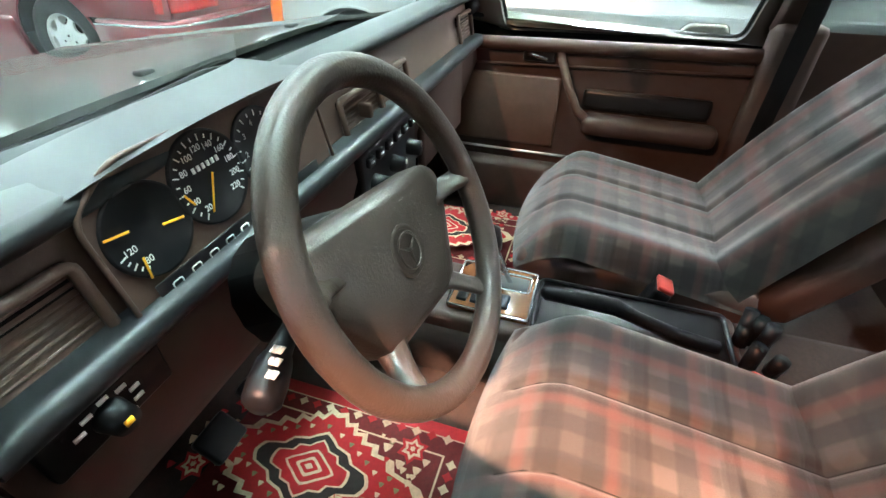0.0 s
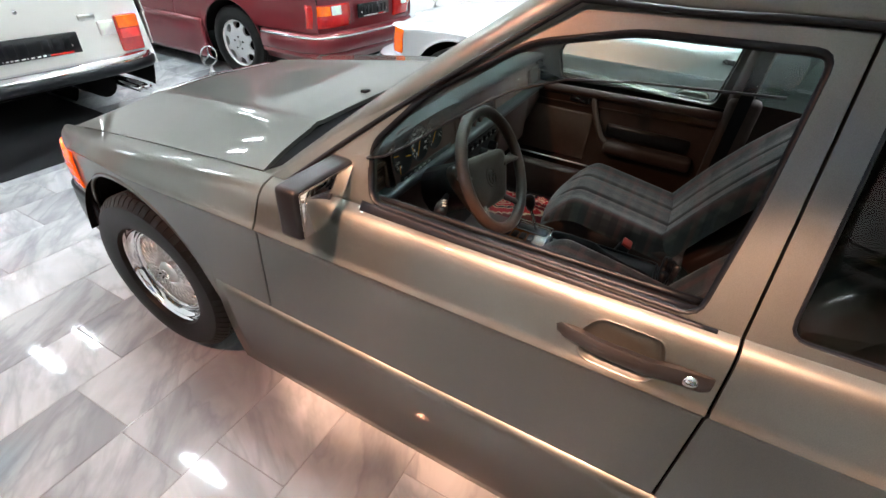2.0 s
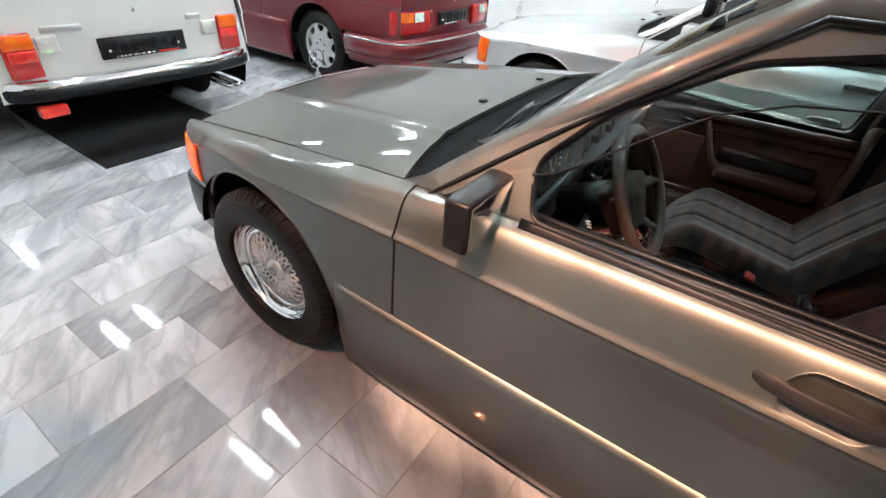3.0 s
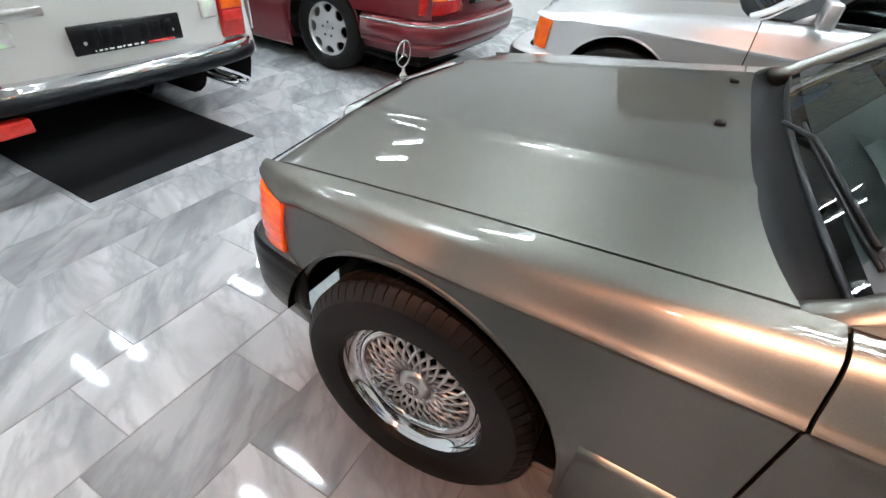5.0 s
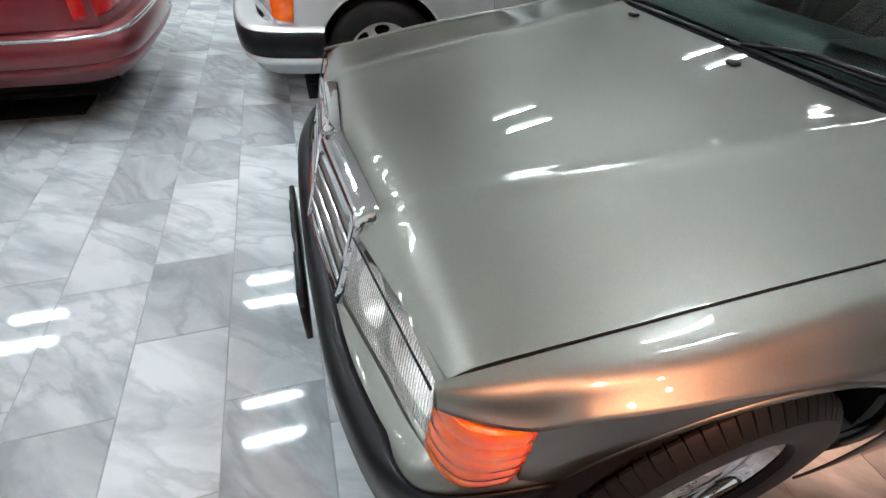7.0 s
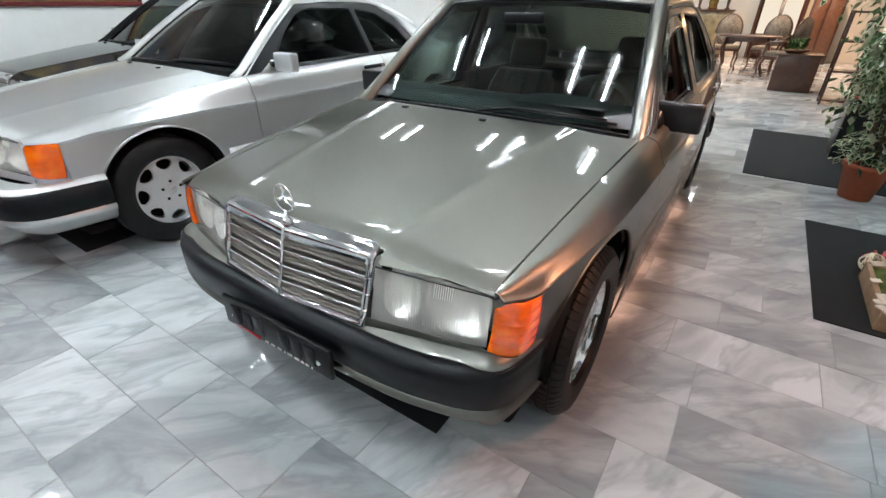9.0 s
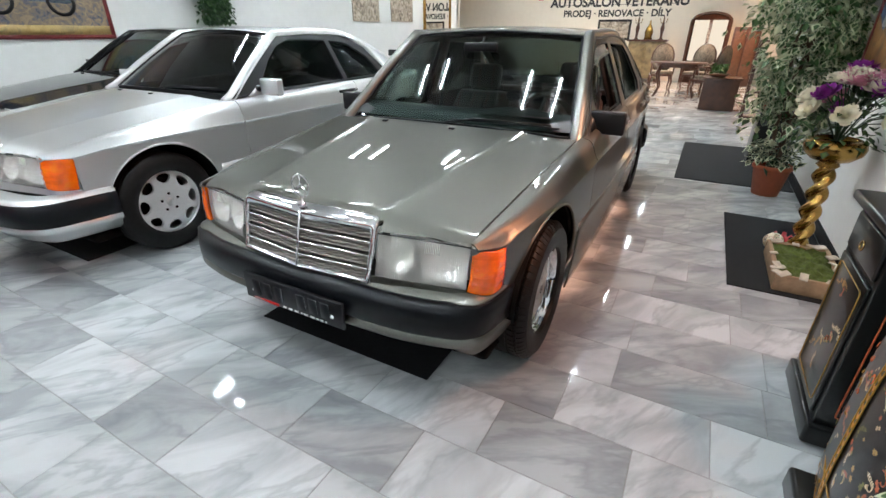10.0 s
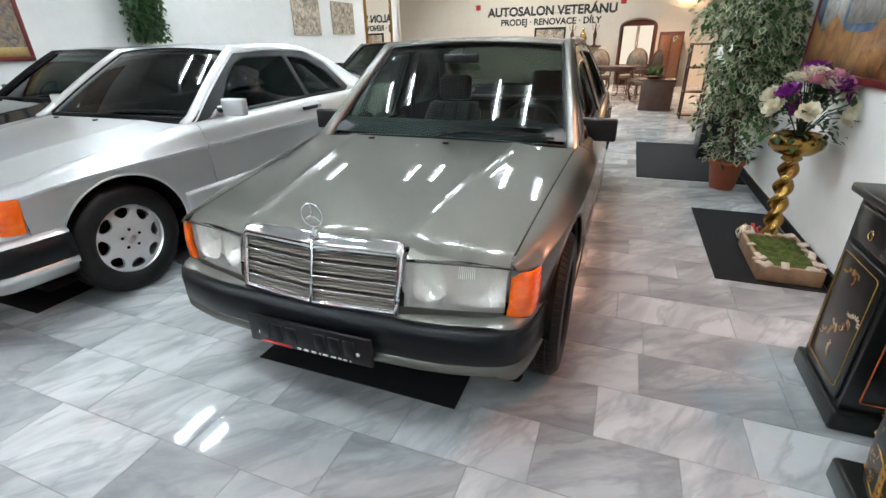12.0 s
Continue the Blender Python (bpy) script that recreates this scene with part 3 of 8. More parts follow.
def flank(P, ya, yb, s, push=0.0, tmax=1.0, low=None, gap=0.003):
    """One panel of the flank from ya to yb, cut out round the wheels."""
    ya, yb = ya + gap, yb - gap
    ys = [lerp(ya, yb, i / 30) for i in range(31)]
    for yc in (P.get("axle", 0.0), P["wb"]):
        r = P["arch"]
        for k in range(29):
            y = yc - r * math.cos(math.pi * k / 28)
            if ya < y < yb:
                ys.append(y)
                if k in (0, 28):
                    ys.append(y + (1e-4 if k == 0 else -1e-4))
    if ya < -0.4:
        ys += [ya + 0.008 * k for k in range(1, 16)]
    ys = sorted(set(ys))
    bm = bmesh.new()
    cols = []
    ts = [0, 0.06, 0.12, 0.2, 0.28, 0.36, 0.44, 0.5, 0.545, 0.57, 0.583, 0.592, 0.6, 0.608, 0.618, 0.64, 0.68, 0.72, 0.75, 0.77, 0.79, 0.81, 0.83, 0.85, 0.87, 0.89, 0.93, 0.97, 1.0]
    nt = len(ts) - 1
    for y in ys:
        zb = low(y) if low else 0.2
        for yc in (P.get("axle", 0.0), P["wb"]):
            d = P["arch"] ** 2 - (y - yc) ** 2
            if d > 1e-9:
                zb = max(zb, P["hub"] + 0.015 + math.sqrt(d))
        cols.append([bm.verts.new(side_point(P, y, tmax * ts[j], min(zb, P["zc"](y) - 0.004), s, push)) for j in range(nt + 1)])
    for a, b in zip(cols, cols[1:]):
        for j in range(nt):
            bm.faces.new((a[j], b[j], b[j + 1], a[j + 1]))
    return bm


def arch_lip(P, yc, s):
    pts = []
    for k in range(33):
        a = math.pi * k / 32
        y, z = yc - P["arch"] * math.cos(a), P["hub"] + 0.015 + P["arch"] * math.sin(a)
        w = P["W"](y)
        pts.append((s * (w - 0.003 - (0.055 * ((0.5 - z) / 0.3) ** 2 if z < 0.5 else 0)), y, z))
    return tube(pts, 0.008, 6)


def wheel_house(P, yc, s):
    r = P["arch"] + 0.012

    def fn(u, v):
        a = math.pi * (0.05 + 0.90 * u)
        return (s * lerp(0.48, P["W"](yc) - 0.02, v), yc - r * math.cos(a), P["hub"] + r * math.sin(a))
    bm = grid(fn, 24, 2)
    lathe([(0.0, 0.0), (r, 0.0)], 24, Matrix.Translation((s * 0.5, yc, P["hub"])), bm, "x")
    return bm


def top_z(P, x, y):
    """Height of the bonnet over its edge."""
    xe = P["xt"](y) - 0.006
    u = min(1.0, abs(x) / xe)
    # a crease runs back from each corner of the grille
    uc = lerp(0.50, 0.64, (y - P["y0"]) / (P["cowl"] - P["y0"]))
    f = 1 - 0.12 * (u / uc) ** 2 if u < uc else 0.88 * (1 - ((u - uc) / (1 - uc)) ** 0.92)
    f += P.get("ridge", 0.13) * math.exp(-((u - uc) / 0.028) ** 2)
    return P["zt"](y) + 0.002 + 0.037 * f


def bonnet(P):
    def fn(u, v):
        s = 2 * u - 1
        ya = P["y0"] - 0.005 - 0.035 * (1 - s * s)
        if abs(s) * P["xt"](P["y0"]) < P["hl"][0] - 0.004:
            ya = P["y0"] - 0.020 - 0.03 * (1 - abs(s) * P["xt"](P["y0"]) / P["hl"][0])
        yb = P["cowl"] - 0.075 * (1 - s ** 4)
        y = lerp(ya, yb, v)
        x = s * (P["xt"](y) - 0.006)
        z = top_z(P, x, y) - 0.004
        if v < 0.06:
            z -= 0.02 * (1 - v / 0.06) ** 2
        return (x, y, z)
    return grid(fn, 80, 40)


def tread(R, w, blocks):
    """Tyre with shoulders and four grooves, or with a tread of raised blocks."""
    h = w / 2
    pr = [(R - 0.118, -h * 0.78), (R - 0.112, -h * 0.92), (R - 0.075, -h * 1.03), (R - 0.03, -h * 0.98), (R - 0.008, -h * 0.80)]
    for k in range(4):
        c = lerp(-h * 0.58, h * 0.58, k / 3)
        pr += [(R, c - 0.010), (R, c - 0.005), (R - 0.007, c - 0.004), (R - 0.007, c + 0.004), (R, c + 0.005), (R, c + 0.010)]
    pr += [(R - 0.008, h * 0.80), (R - 0.03, h * 0.98), (R - 0.075, h * 1.03), (R - 0.112, h * 0.92), (R - 0.118, h * 0.78)]
    if not blocks:
        return lathe(pr, 96, None, None, "x")
    # raked cross grooves between the tread blocks
    bm = bmesh.new()
    cols = []
    for k in range(68):
        for f, deep in ((0.0, 0.0), (0.84, 0.0), (0.88, 0.0055), (0.97, 0.0055)):
            col = []
            for r, x in pr:
                a = 2 * math.pi * (k + f + (5.5 * abs(x) if r > R - 0.012 else 5.5 * h * 0.8)) / 68
                rr = r - (deep if r > R - 0.012 and abs(x) > h * 0.16 else 0.0)
                col.append(bm.verts.new((x, rr * math.cos(a), rr * math.sin(a))))
            cols.append(col)
    for a, b in zip(cols, cols[1:] + cols[:1]):
        for j in range(len(pr) - 1):
            bm.faces.new((a[j], a[j + 1], b[j + 1], b[j]))
    return bm


def wheel(P, car, y, s):
    R = P["R"]
    x = P.get("track", 0.735)
    w = thing("wheel", "", "")
    w.parent = car
    w.matrix_basis = Matrix.Translation((s * x, y, R)) @ (pose(0, 0, 0) if s > 0 else pose(0, 0, 0, 0, 0, 180))
    tyre = part("tyre", tread(R, 0.2 if P["rim"] == "mesh" else 0.185, P["rim"] == "mesh"), "tyre", w, "black rubber road tyre")
    if P["rim"] == "mesh":
        split_edges(tyre, 28)
    rr = R - (0.112 if P["rim"] == "mesh" else 0.104)
    if P["rim"] == "mesh":
        part("rim", lathe([(rr, -0.085), (rr - 0.006, -0.08), (rr - 0.054, -0.05), (rr - 0.056, 0.03), (rr - 0.052, 0.05), (rr - 0.046, 0.054), (rr - 0.032, 0.054), (rr - 0.029, 0.046), (rr - 0.014, 0.046), (rr - 0.009, 0.066), (rr + 0.004, 0.086), (rr + 0.012, 0.088), (rr + 0.012, 0.08)], 48, None, None, "x"), "chrome", w, "polished stepped rim lip")
        bm = bmesh.new()
        n = 26
        ro = rr - 0.05
        for k in range(n):
            for d in (-1, 1):
                a0 = 2 * math.pi * k / n
                a1 = a0 + d * 2 * math.pi / n * 2.0
                pts = []
                for j in range(4):
                    t = j / 3
                    a, r = lerp(a0, a1, t), lerp(0.048, ro, t)
                    pts.append((0.030 + 0.022 * math.sin(math.pi * (0.25 + 0.6 * t)), r * math.cos(a), r * math.sin(a)))
                tube(pts, [0.0054, 0.0048, 0.0048, 0.006], 5, False, bm)
        part("spoke_mesh", bm, "alloy", w, "cross-spoke alloy lattice")
        part("hub_cap", lathe([(0.0, 0.062), (0.02, 0.062), (0.036, 0.058), (0.045, 0.048), (0.05, 0.02)], 24, None, None, "x"), "alloy", w, "round alloy hub cap")
        bm = tube([(0.064, 0.018 * math.cos(a * math.pi / 8), 0.018 * math.sin(a * math.pi / 8)) for a in range(16)], 0.002, 5, True)
        for k in range(3):
            a = math.pi / 2 + k * 2 * math.pi / 3
            tube([(0.064, 0, 0), (0.064, 0.018 * math.cos(a), 0.018 * math.sin(a))], 0.002, 5, False, bm)
        part("emblem", bm, "chrome", w)
        part("brake_disc", lathe([(0.0, 0.0), (0.13, 0.0), (0.13, -0.012), (0.0, -0.012)], 32, None, None, "x"), "underbody_dark_insides", w)
    else:
        part("rim", lathe([(rr, -0.085), (rr - 0.028, -0.05), (rr - 0.03, 0.03), (rr - 0.014, 0.055), (rr - 0.004, 0.066), (rr + 0.006, 0.082), (rr + 0.012, 0.086), (rr + 0.012, 0.078)], 40, None, None, "x"), "alloy", w, "silver alloy rim")
        holes = []
        for k in range(8):
            a = 2 * math.pi * k / 8
            ho = []
            for j in range(12):
                b = 2 * math.pi * j / 12
                r = 0.72 * rr + 0.14 * rr * math.cos(b)
                ho.append((r * math.cos(a) - 0.2 * rr * math.sin(b) * (1 + 0.25 * math.cos(b)) * math.sin(a), r * math.sin(a) + 0.2 * rr * math.sin(b) * (1 + 0.25 * math.cos(b)) * math.cos(a)))
            holes.append(ho)
        rim = [(rr * 0.985 * math.cos(2 * math.pi * k / 48), rr * 0.985 * math.sin(2 * math.pi * k / 48)) for k in range(48)]
        ob = part("wheel_disc", slab(rim, holes, lambda a, b: (0.05 + 0.016 * math.cos(min(1, math.hypot(a, b) / rr) * math.pi * 0.9), a, b)), "wheel_silver", w, "silver disc with eight oval holes", smooth=False)
        solid(ob, 0.018, 1.0)
        part("hub_cap", lathe([(0.0, 0.074), (0.024, 0.073), (0.03, 0.066)], 20, None, None, "x"), "alloy", w)
        for k in range(5):
            a = 2 * math.pi * k / 5 + 0.3
            part("wheel_bolt", lathe([(0.0, 0.072), (0.009, 0.071), (0.009, 0.06)], 8, Matrix.Translation((0, 0.056 * math.cos(a), 0.056 * math.sin(a))), None, "x"), "underbody_dark_insides", w)
        part("brake_disc", lathe([(0.0, 0.0), (0.15, 0.0), (0.15, -0.012), (0.0, -0.012)], 32, None, None, "x"), "underbody_dark_insides", w)
    return w


def quad_sheet(c00, c10, c01, c11, nu=8, nv=6, bulge=(0, 0, 0)):
    """Sheet between four corners, bulged at its middle; first index across, second upwards."""
    b = Vector(bulge)
    c00, c10, c01, c11 = Vector(c00), Vector(c10), Vector(c01), Vector(c11)

    def fn(u, v):
        p = c00.lerp(c10, u).lerp(c01.lerp(c11, u), v)
        return p + b * (4 * u * (1 - u) * 0.5 + 4 * v * (1 - v) * 0.5)
    return grid(fn, nu, nv)


def bumper_ring(P, prof, rear=False):
    """Sweep of an outward-and-height profile round the nose or the tail."""
    if not rear:
        by = P["bumper_y"]
        pl = [(0, by), (0.2, by + 0.002), (0.4, by + 0.012), (0.55, by + 0.028), (0.67, by + 0.058), (0.748, by + 0.105), (0.79, by + 0.175), (0.81, by + 0.26), (0.838, P.get("axle", 0.0) - P["arch"] + 0.045)]
        if P.get("full_rubber"):
            pl = [(0, by), (0.2, by + 0.002), (0.4, by + 0.011), (0.5, by + 0.022), (0.61, by + 0.047), (0.678, by + 0.07), (0.722, by + 0.104), (0.748, by + 0.156), (0.764, by + 0.24), (0.774, P["axle"] - P["arch"] + 0.045)]
        k = P["W"](0.4) / 0.84
    else:
        e = P["end"] + 0.12
        pl = [(0, e), (0.3, e - 0.008), (0.55, e - 0.03), (0.68, e - 0.065), (0.75, e - 0.12), (0.79, e - 0.2), (0.82, e - 0.3), (0.835, P["wb"] + P["arch"] + 0.02)]
        k = P["W"](0.4) / 0.84
    path = [(-x * k, y) for x, y in reversed(pl[1:])] + [(x * k, y) for x, y in pl]
    fine = []
    for (a, b), (c, d) in zip(path, path[1:]):
        fine += [(lerp(a, c, t / 3), lerp(b, d, t / 3)) for t in range(3)]
    fine.append(path[-1])
    sm = [fine[0]] + [((fine[i - 1][0] + 2 * fine[i][0] + fine[i + 1][0]) / 4, (fine[i - 1][1] + 2 * fine[i][1] + fine[i + 1][1]) / 4) for i in range(1, len(fine) - 1)] + [fine[-1]]
    bm = bmesh.new()
    cols = []
    for i, (x, y) in enumerate(sm):
        a, b = sm[max(0, i - 1)], sm[min(len(sm) - 1, i + 1)]
        t = Vector((b[0] - a[0], b[1] - a[1], 0)).normalized()
        n = Vector((t.y, -t.x, 0)) * (-1 if rear else 1)
        # the ledge narrows along the flanks
        q = lerp(1.0, 0.36, max(0.0, min(1.0, (abs(x) - 0.64) / 0.09))) if P.get("full_rubber") and not rear else 1.0
        flush = 0.012 * (1 - q) / 0.64
        cols.append([bm.verts.new((x + n.x * (d * q + flush if d < 0 else d), y + n.y * (d * q + flush if d < 0 else d), z)) for d, z in prof])
    for a, b in zip(cols, cols[1:]):
        for j in range(len(prof) - 1):
            bm.faces.new((a[j], b[j], b[j + 1], a[j + 1]))
    for c in (cols[0], cols[-1]):
        if len(c) > 2:
            bm.faces.new(c)
    return bm


def side_glass(P, y, z, s, inward=0.0):
    """A place on the leaning plane of the side windows."""
    xb = P["xt"](y) - 0.004
    zb = P["zt"](y)
    return (s * (xb - (z - zb) * P["slope"] - inward), y, z)


def seat(parent_name, label, m, cloth="seat_cloth", trim="interior_brown", parent=None):
    st = thing(parent_name, label, "car seat", "seats of the car", m) if parent is None else thing("seat", "", "")
    if parent is not None:
        st.parent = parent
        st.matrix_basis = m
    # the cushion: a padded sheet with sewn channels, rounded off at its front and sides
    def channel(u):
        return max(0.0, 1 - abs(((u * 3.6 + 0.2) % 1.0) - 0.5) * 13) if 0.12 < u < 0.88 else 0.0

    def cush(u, v):
        x = (u - 0.5) * 0.51
        y = v * 0.56 + 0.03 * (2 * u - 1) ** 2 * (1 - v)
        side = math.sin(min(1.0, min(u, 1 - u) / 0.13) * math.pi / 2)
        fr = math.sin(min(1.0, v / 0.26) * math.pi / 2)
        bol = 0.012 * math.exp(-((abs(u - 0.5) - 0.38) / 0.08) ** 2)
        z = 0.0 + 0.135 * fr * (0.55 + 0.45 * side) + bol * fr - 0.085 * v ** 1.2 - 0.012 * channel(u) * (v > 0.08)
        return (x, y, z)
    part("seat_cushion", grid(cush, 72, 40), cloth, st, "checked brown-grey cloth with sewn channels")
    for k in range(4):
        us = (k + 0.3) / 3.6
        if 0.12 < us < 0.88:
            part("seam", tube([Vector(cush(us, 0.1 + 0.9 * j / 14)) + Vector((0, 0, -0.001)) for j in range(15)], 0.0028, 5), "seam_thread", st)
    part("seat_base", boxed(-0.25, 0.03, -0.10, 0.25, 0.57, 0.04, 0.03, 3), trim, st)
    lean = 0.62

    def back(u, v):
        x = (u - 0.5) * lerp(0.50, 0.40, v ** 2)
        side = math.sin(min(1.0, min(u, 1 - u) / 0.13) * math.pi / 2)
        top = math.sin(min(1.0, (1 - v) / 0.14) * math.pi / 2)
        bol = 0.022 * math.exp(-((abs(u - 0.5) - 0.38) / 0.09) ** 2)
        d = (0.045 + 0.055 * side) * (0.25 + 0.75 * top) + bol * top - 0.012 * channel(u) * (v < 0.93) + 0.018 * math.sin(math.pi * v)
        h = 0.0 + v * 0.585
        return (x, 0.56 + h * math.sin(lean) - d * math.cos(lean), -0.005 + h * math.cos(lean) + d * math.sin(lean))
    part("backrest", grid(back, 72, 40), cloth, st, "checked cloth backrest with sewn channels")
    for k in range(4):
        us = (k + 0.3) / 3.6
        if 0.12 < us < 0.88:
            part("seam", tube([Vector(back(us, 0.92 * j / 14)) + Vector((0, 0.001, -0.0005)) for j in range(15)], 0.0028, 5), "seam_thread", st)
    # vinyl shell: its sides close up to the cloth
    def shell(u, v):
        a = 2 * math.pi * u
        ca, sa = math.cos(a), math.sin(a)
        q = (abs(ca) ** 4 + abs(sa) ** 4) ** -0.25
        end = min(1.0, min(v, 1 - v) / 0.07)
        f = 0.6 + 0.4 * math.sin(end * math.pi / 2)
        h = v * 0.60 - 0.02
        x, d = q * ca * lerp(0.252, 0.205, v ** 2) * f, q * sa * 0.055 * f - 0.01
        return (x, 0.575 + h * math.sin(lean) - d * math.cos(lean), -0.01 + h * math.cos(lean) + d * math.sin(lean))
    bm = grid(shell, 40, 24, None, True)
    bmesh.ops.holes_fill(bm, edges=[e for e in bm.edges if e.is_boundary])
    part("back_shell", bm, trim, st, "smooth vinyl seat back")
    bm = boxed(-0.135, -0.05, 0.0, 0.135, 0.05, 0.20, 0.045, 4, Matrix.Translation((0, 0.865, 0.495)) @ pose(0, 0, 0, -16, 0, 0))
    part("headrest", bm, cloth, st, "padded cloth headrest")
    bm = bmesh.new()
    for dx in (-0.06, 0.06):
        tube([(dx, 0.85, 0.44), (dx, 0.88, 0.54)], 0.006, 8, False, bm)
    part("headrest_post", bm, "chrome", st)
    return st


def star(parent, m, r, mat="chrome"):
    bm = tube([(r * math.cos(a * math.pi / 16), 0, r * math.sin(a * math.pi / 16)) for a in range(32)], r * 0.07, 6, True)
    for k in range(3):
        a = math.pi / 2 + k * 2 * math.pi / 3
        tube([(0, 0, 0), (r * math.cos(a), 0, r * math.sin(a))], [r * 0.11, r * 0.03], 6, False, bm)
    bmesh.ops.transform(bm, matrix=m, verts=bm.verts)
    return part("star_emblem", bm, mat, parent, "chrome three-pointed ring emblem")


def front_end(P, car, paint, star_up=True):
    hi, ho = P["hl"]
    y0 = P["y0"]
    zt = P["zt"](y0)
    dz = zt - 0.716
    for s in (-1, 1):
        yi, yo = y0 - 0.07, y0 - 0.018
        # headlamp: housing, two bowls, pane
        tl, tr = (s * hi, yi + 0.005, 0.699 + dz), (s * ho * 0.99, yo + 0.02, 0.703 + dz)
        bl, br = (s * hi, yi - 0.033, 0.549 + dz), (s * ho * 0.978, yo + 0.004, 0.535 + dz)
        off = Vector((0, 0.075, 0))
        hlamp = part("headlight", quad_sheet(*(Vector(c) + off for c in (bl, br, tl, tr)), 10, 6), "reflector", car, "headlamp with clear ribbed lens over two reflectors")
        # a round fog reflector inwards, a faceted main reflector outwards
        for f0, f1, v0, v1, deep, power in ((0.07, 0.40, 0.10, 0.90, 0.045, 2.2), (0.47, 0.975, 0.06, 0.95, 0.06, 4.5)):
            def dish(u, v):
                a, r = 2 * math.pi * v, max(u, 0.001)
                ca, sa = math.cos(a), math.sin(a)
                q = (abs(ca) ** power + abs(sa) ** power) ** (-1 / power)
                if power > 3 and sa < 0:
                    q *= 1 - 0.22 * max(0.0, -ca) * -sa
                fu, fv = (f0 + f1) / 2 + (f1 - f0) / 2 * r * q * ca, (v0 + v1) / 2 + (v1 - v0) / 2 * r * q * sa
                p = Vector(bl).lerp(Vector(br), fu).lerp(Vector(tl).lerp(Vector(tr), fu), fv)
                return p + Vector((0, 0.012 + deep * (1 - r * r), 0))
            bowl = part("reflector_bowl", grid(dish, 10, 32), "reflector", hlamp, "polished reflector bowl")
            part("bowl_edge", tube([Vector(dish(1.0, k / 32)) for k in range(32)], 0.0016, 5, True), "lamp_white", bowl)
            c = Vector(dish(0.0, 0.0))
            part("bulb", lathe([(0.0, 0.05), (0.006, 0.048), (0.009, 0.03), (0.009, 0.0)], 12, Matrix.Translation(c) @ pose(0, 0, 0, 90, 0, 0)), "lamp_white", bowl)
        pane = part("lens", quad_sheet(bl, br, tl, tr, 20, 8, (0, -0.006, 0)), "clear_lens", hlamp, "clear headlamp lens with moulded ribs")
        pane.visible_shadow = False
        # bonnet lip running down to the lamp
        part("bonnet_lip", grid(lambda u, v: Vector(tl).lerp(Vector(tr), u).lerp(Vector((lerp(tl[0], tr[0] * 1.01, u), y0 - 0.005 - 0.035 * (1 - (lerp(tl[0], tr[0], u) / P["xt"](y0)) ** 2), top_z(P, lerp(tl[0], tr[0], u), y0) - 0.022)), v) + Vector((0, 0.004 * (1 - v), 0.006 * (1 - v))), 10, 4), paint, car)
        bm = bmesh.new()
        for k in range(9):
            fx = 0.53 + 0.15 * k / 8
            a, b = Vector(bl).lerp(Vector(br), fx), Vector(tl).lerp(Vector(tr), fx)
            tube([a.lerp(b, 0.70) + Vector((0, -0.006, 0)), a.lerp(b, 0.95) + Vector((0, -0.005, 0))], 0.0011, 4, False, bm)
        part("lens_rib", bm, "lamp_white", hlamp)
        # amber corner lamp, wrapped round the corner
        w1 = P["W"](y0 + 0.107)

        def fn(u, v):
            x = lerp(lerp(ho * 0.978, ho * 0.99, v) + 0.006, w1 - 0.008, 1 - (1 - u) ** 3.0)
            y = lerp(yo + 0.004 + 0.016 * v, y0 + 0.107 - 0.02 * (1 - v), u ** 1.6)
            z = lerp(lerp(0.534, 0.518, u) + dz, P["zc"](y) - 0.006, v)
            rib = 0.0022 * abs(math.sin(5 * math.pi * v))
            return (s * (x + 0.006 * math.sin(math.pi * v) + rib * u), y - (0.005 * math.sin(math.pi * v) + rib) * (1 - u), z)
        ob = part("indicator", grid(fn, 16, 40), "amber", car, "amber wrap-around indicator lens")
        solid(ob, 0.018, 0)
        # painted strip under the lamps and trim over them
        part("lamp_sill", grid(lambda u, v: (s * lerp(hi - 0.03, ho + 0.02, u), lerp(yi - 0.035, yo + 0.0, u) - 0.006 * (1 - v), lerp(0.50, lerp(0.547, 0.533, u), v) + dz), 6, 3), paint, car)
        part("lamp_trim", tube([(s * lerp(hi, ho, k / 6), lerp(yi + 0.0, yo + 0.0, k / 6), 0.702 + dz) for k in range(7)], 0.0022, 6), "rubber", car)
        # filler between lamp and wing
        part("wing_nose", grid(lambda u, v: (s * lerp(ho * 0.99 + 0.004, w1 - 0.02, 1 - (1 - u) ** 3.0), lerp(yo + 0.004, y0 + 0.107, u ** 1.6), lerp(0.50, 0.70, v) + dz * 1.0 - 0.03 * u * v), 8, 6), paint, car)
    # radiator shell
    gx = hi - 0.008

    def gp(a, t, out=0.0):
        return Vector((a * lerp(gx, gx - 0.01, t), lerp(y0 - 0.05, y0 - 0.11, t) - 0.03 * (1 - abs(a)) - out, lerp(0.738, 0.514, t) + dz))
    shell = part("radiator_shell", grid(lambda u, v: gp(2 * u - 1, v, -0.04), 12, 8), "underbody_dark_insides", car, "chrome radiator grille with fine slats")
    # chrome shell: a lofted ring with rounded upper corners
    z_hi, z_lo = 0.738, 0.514

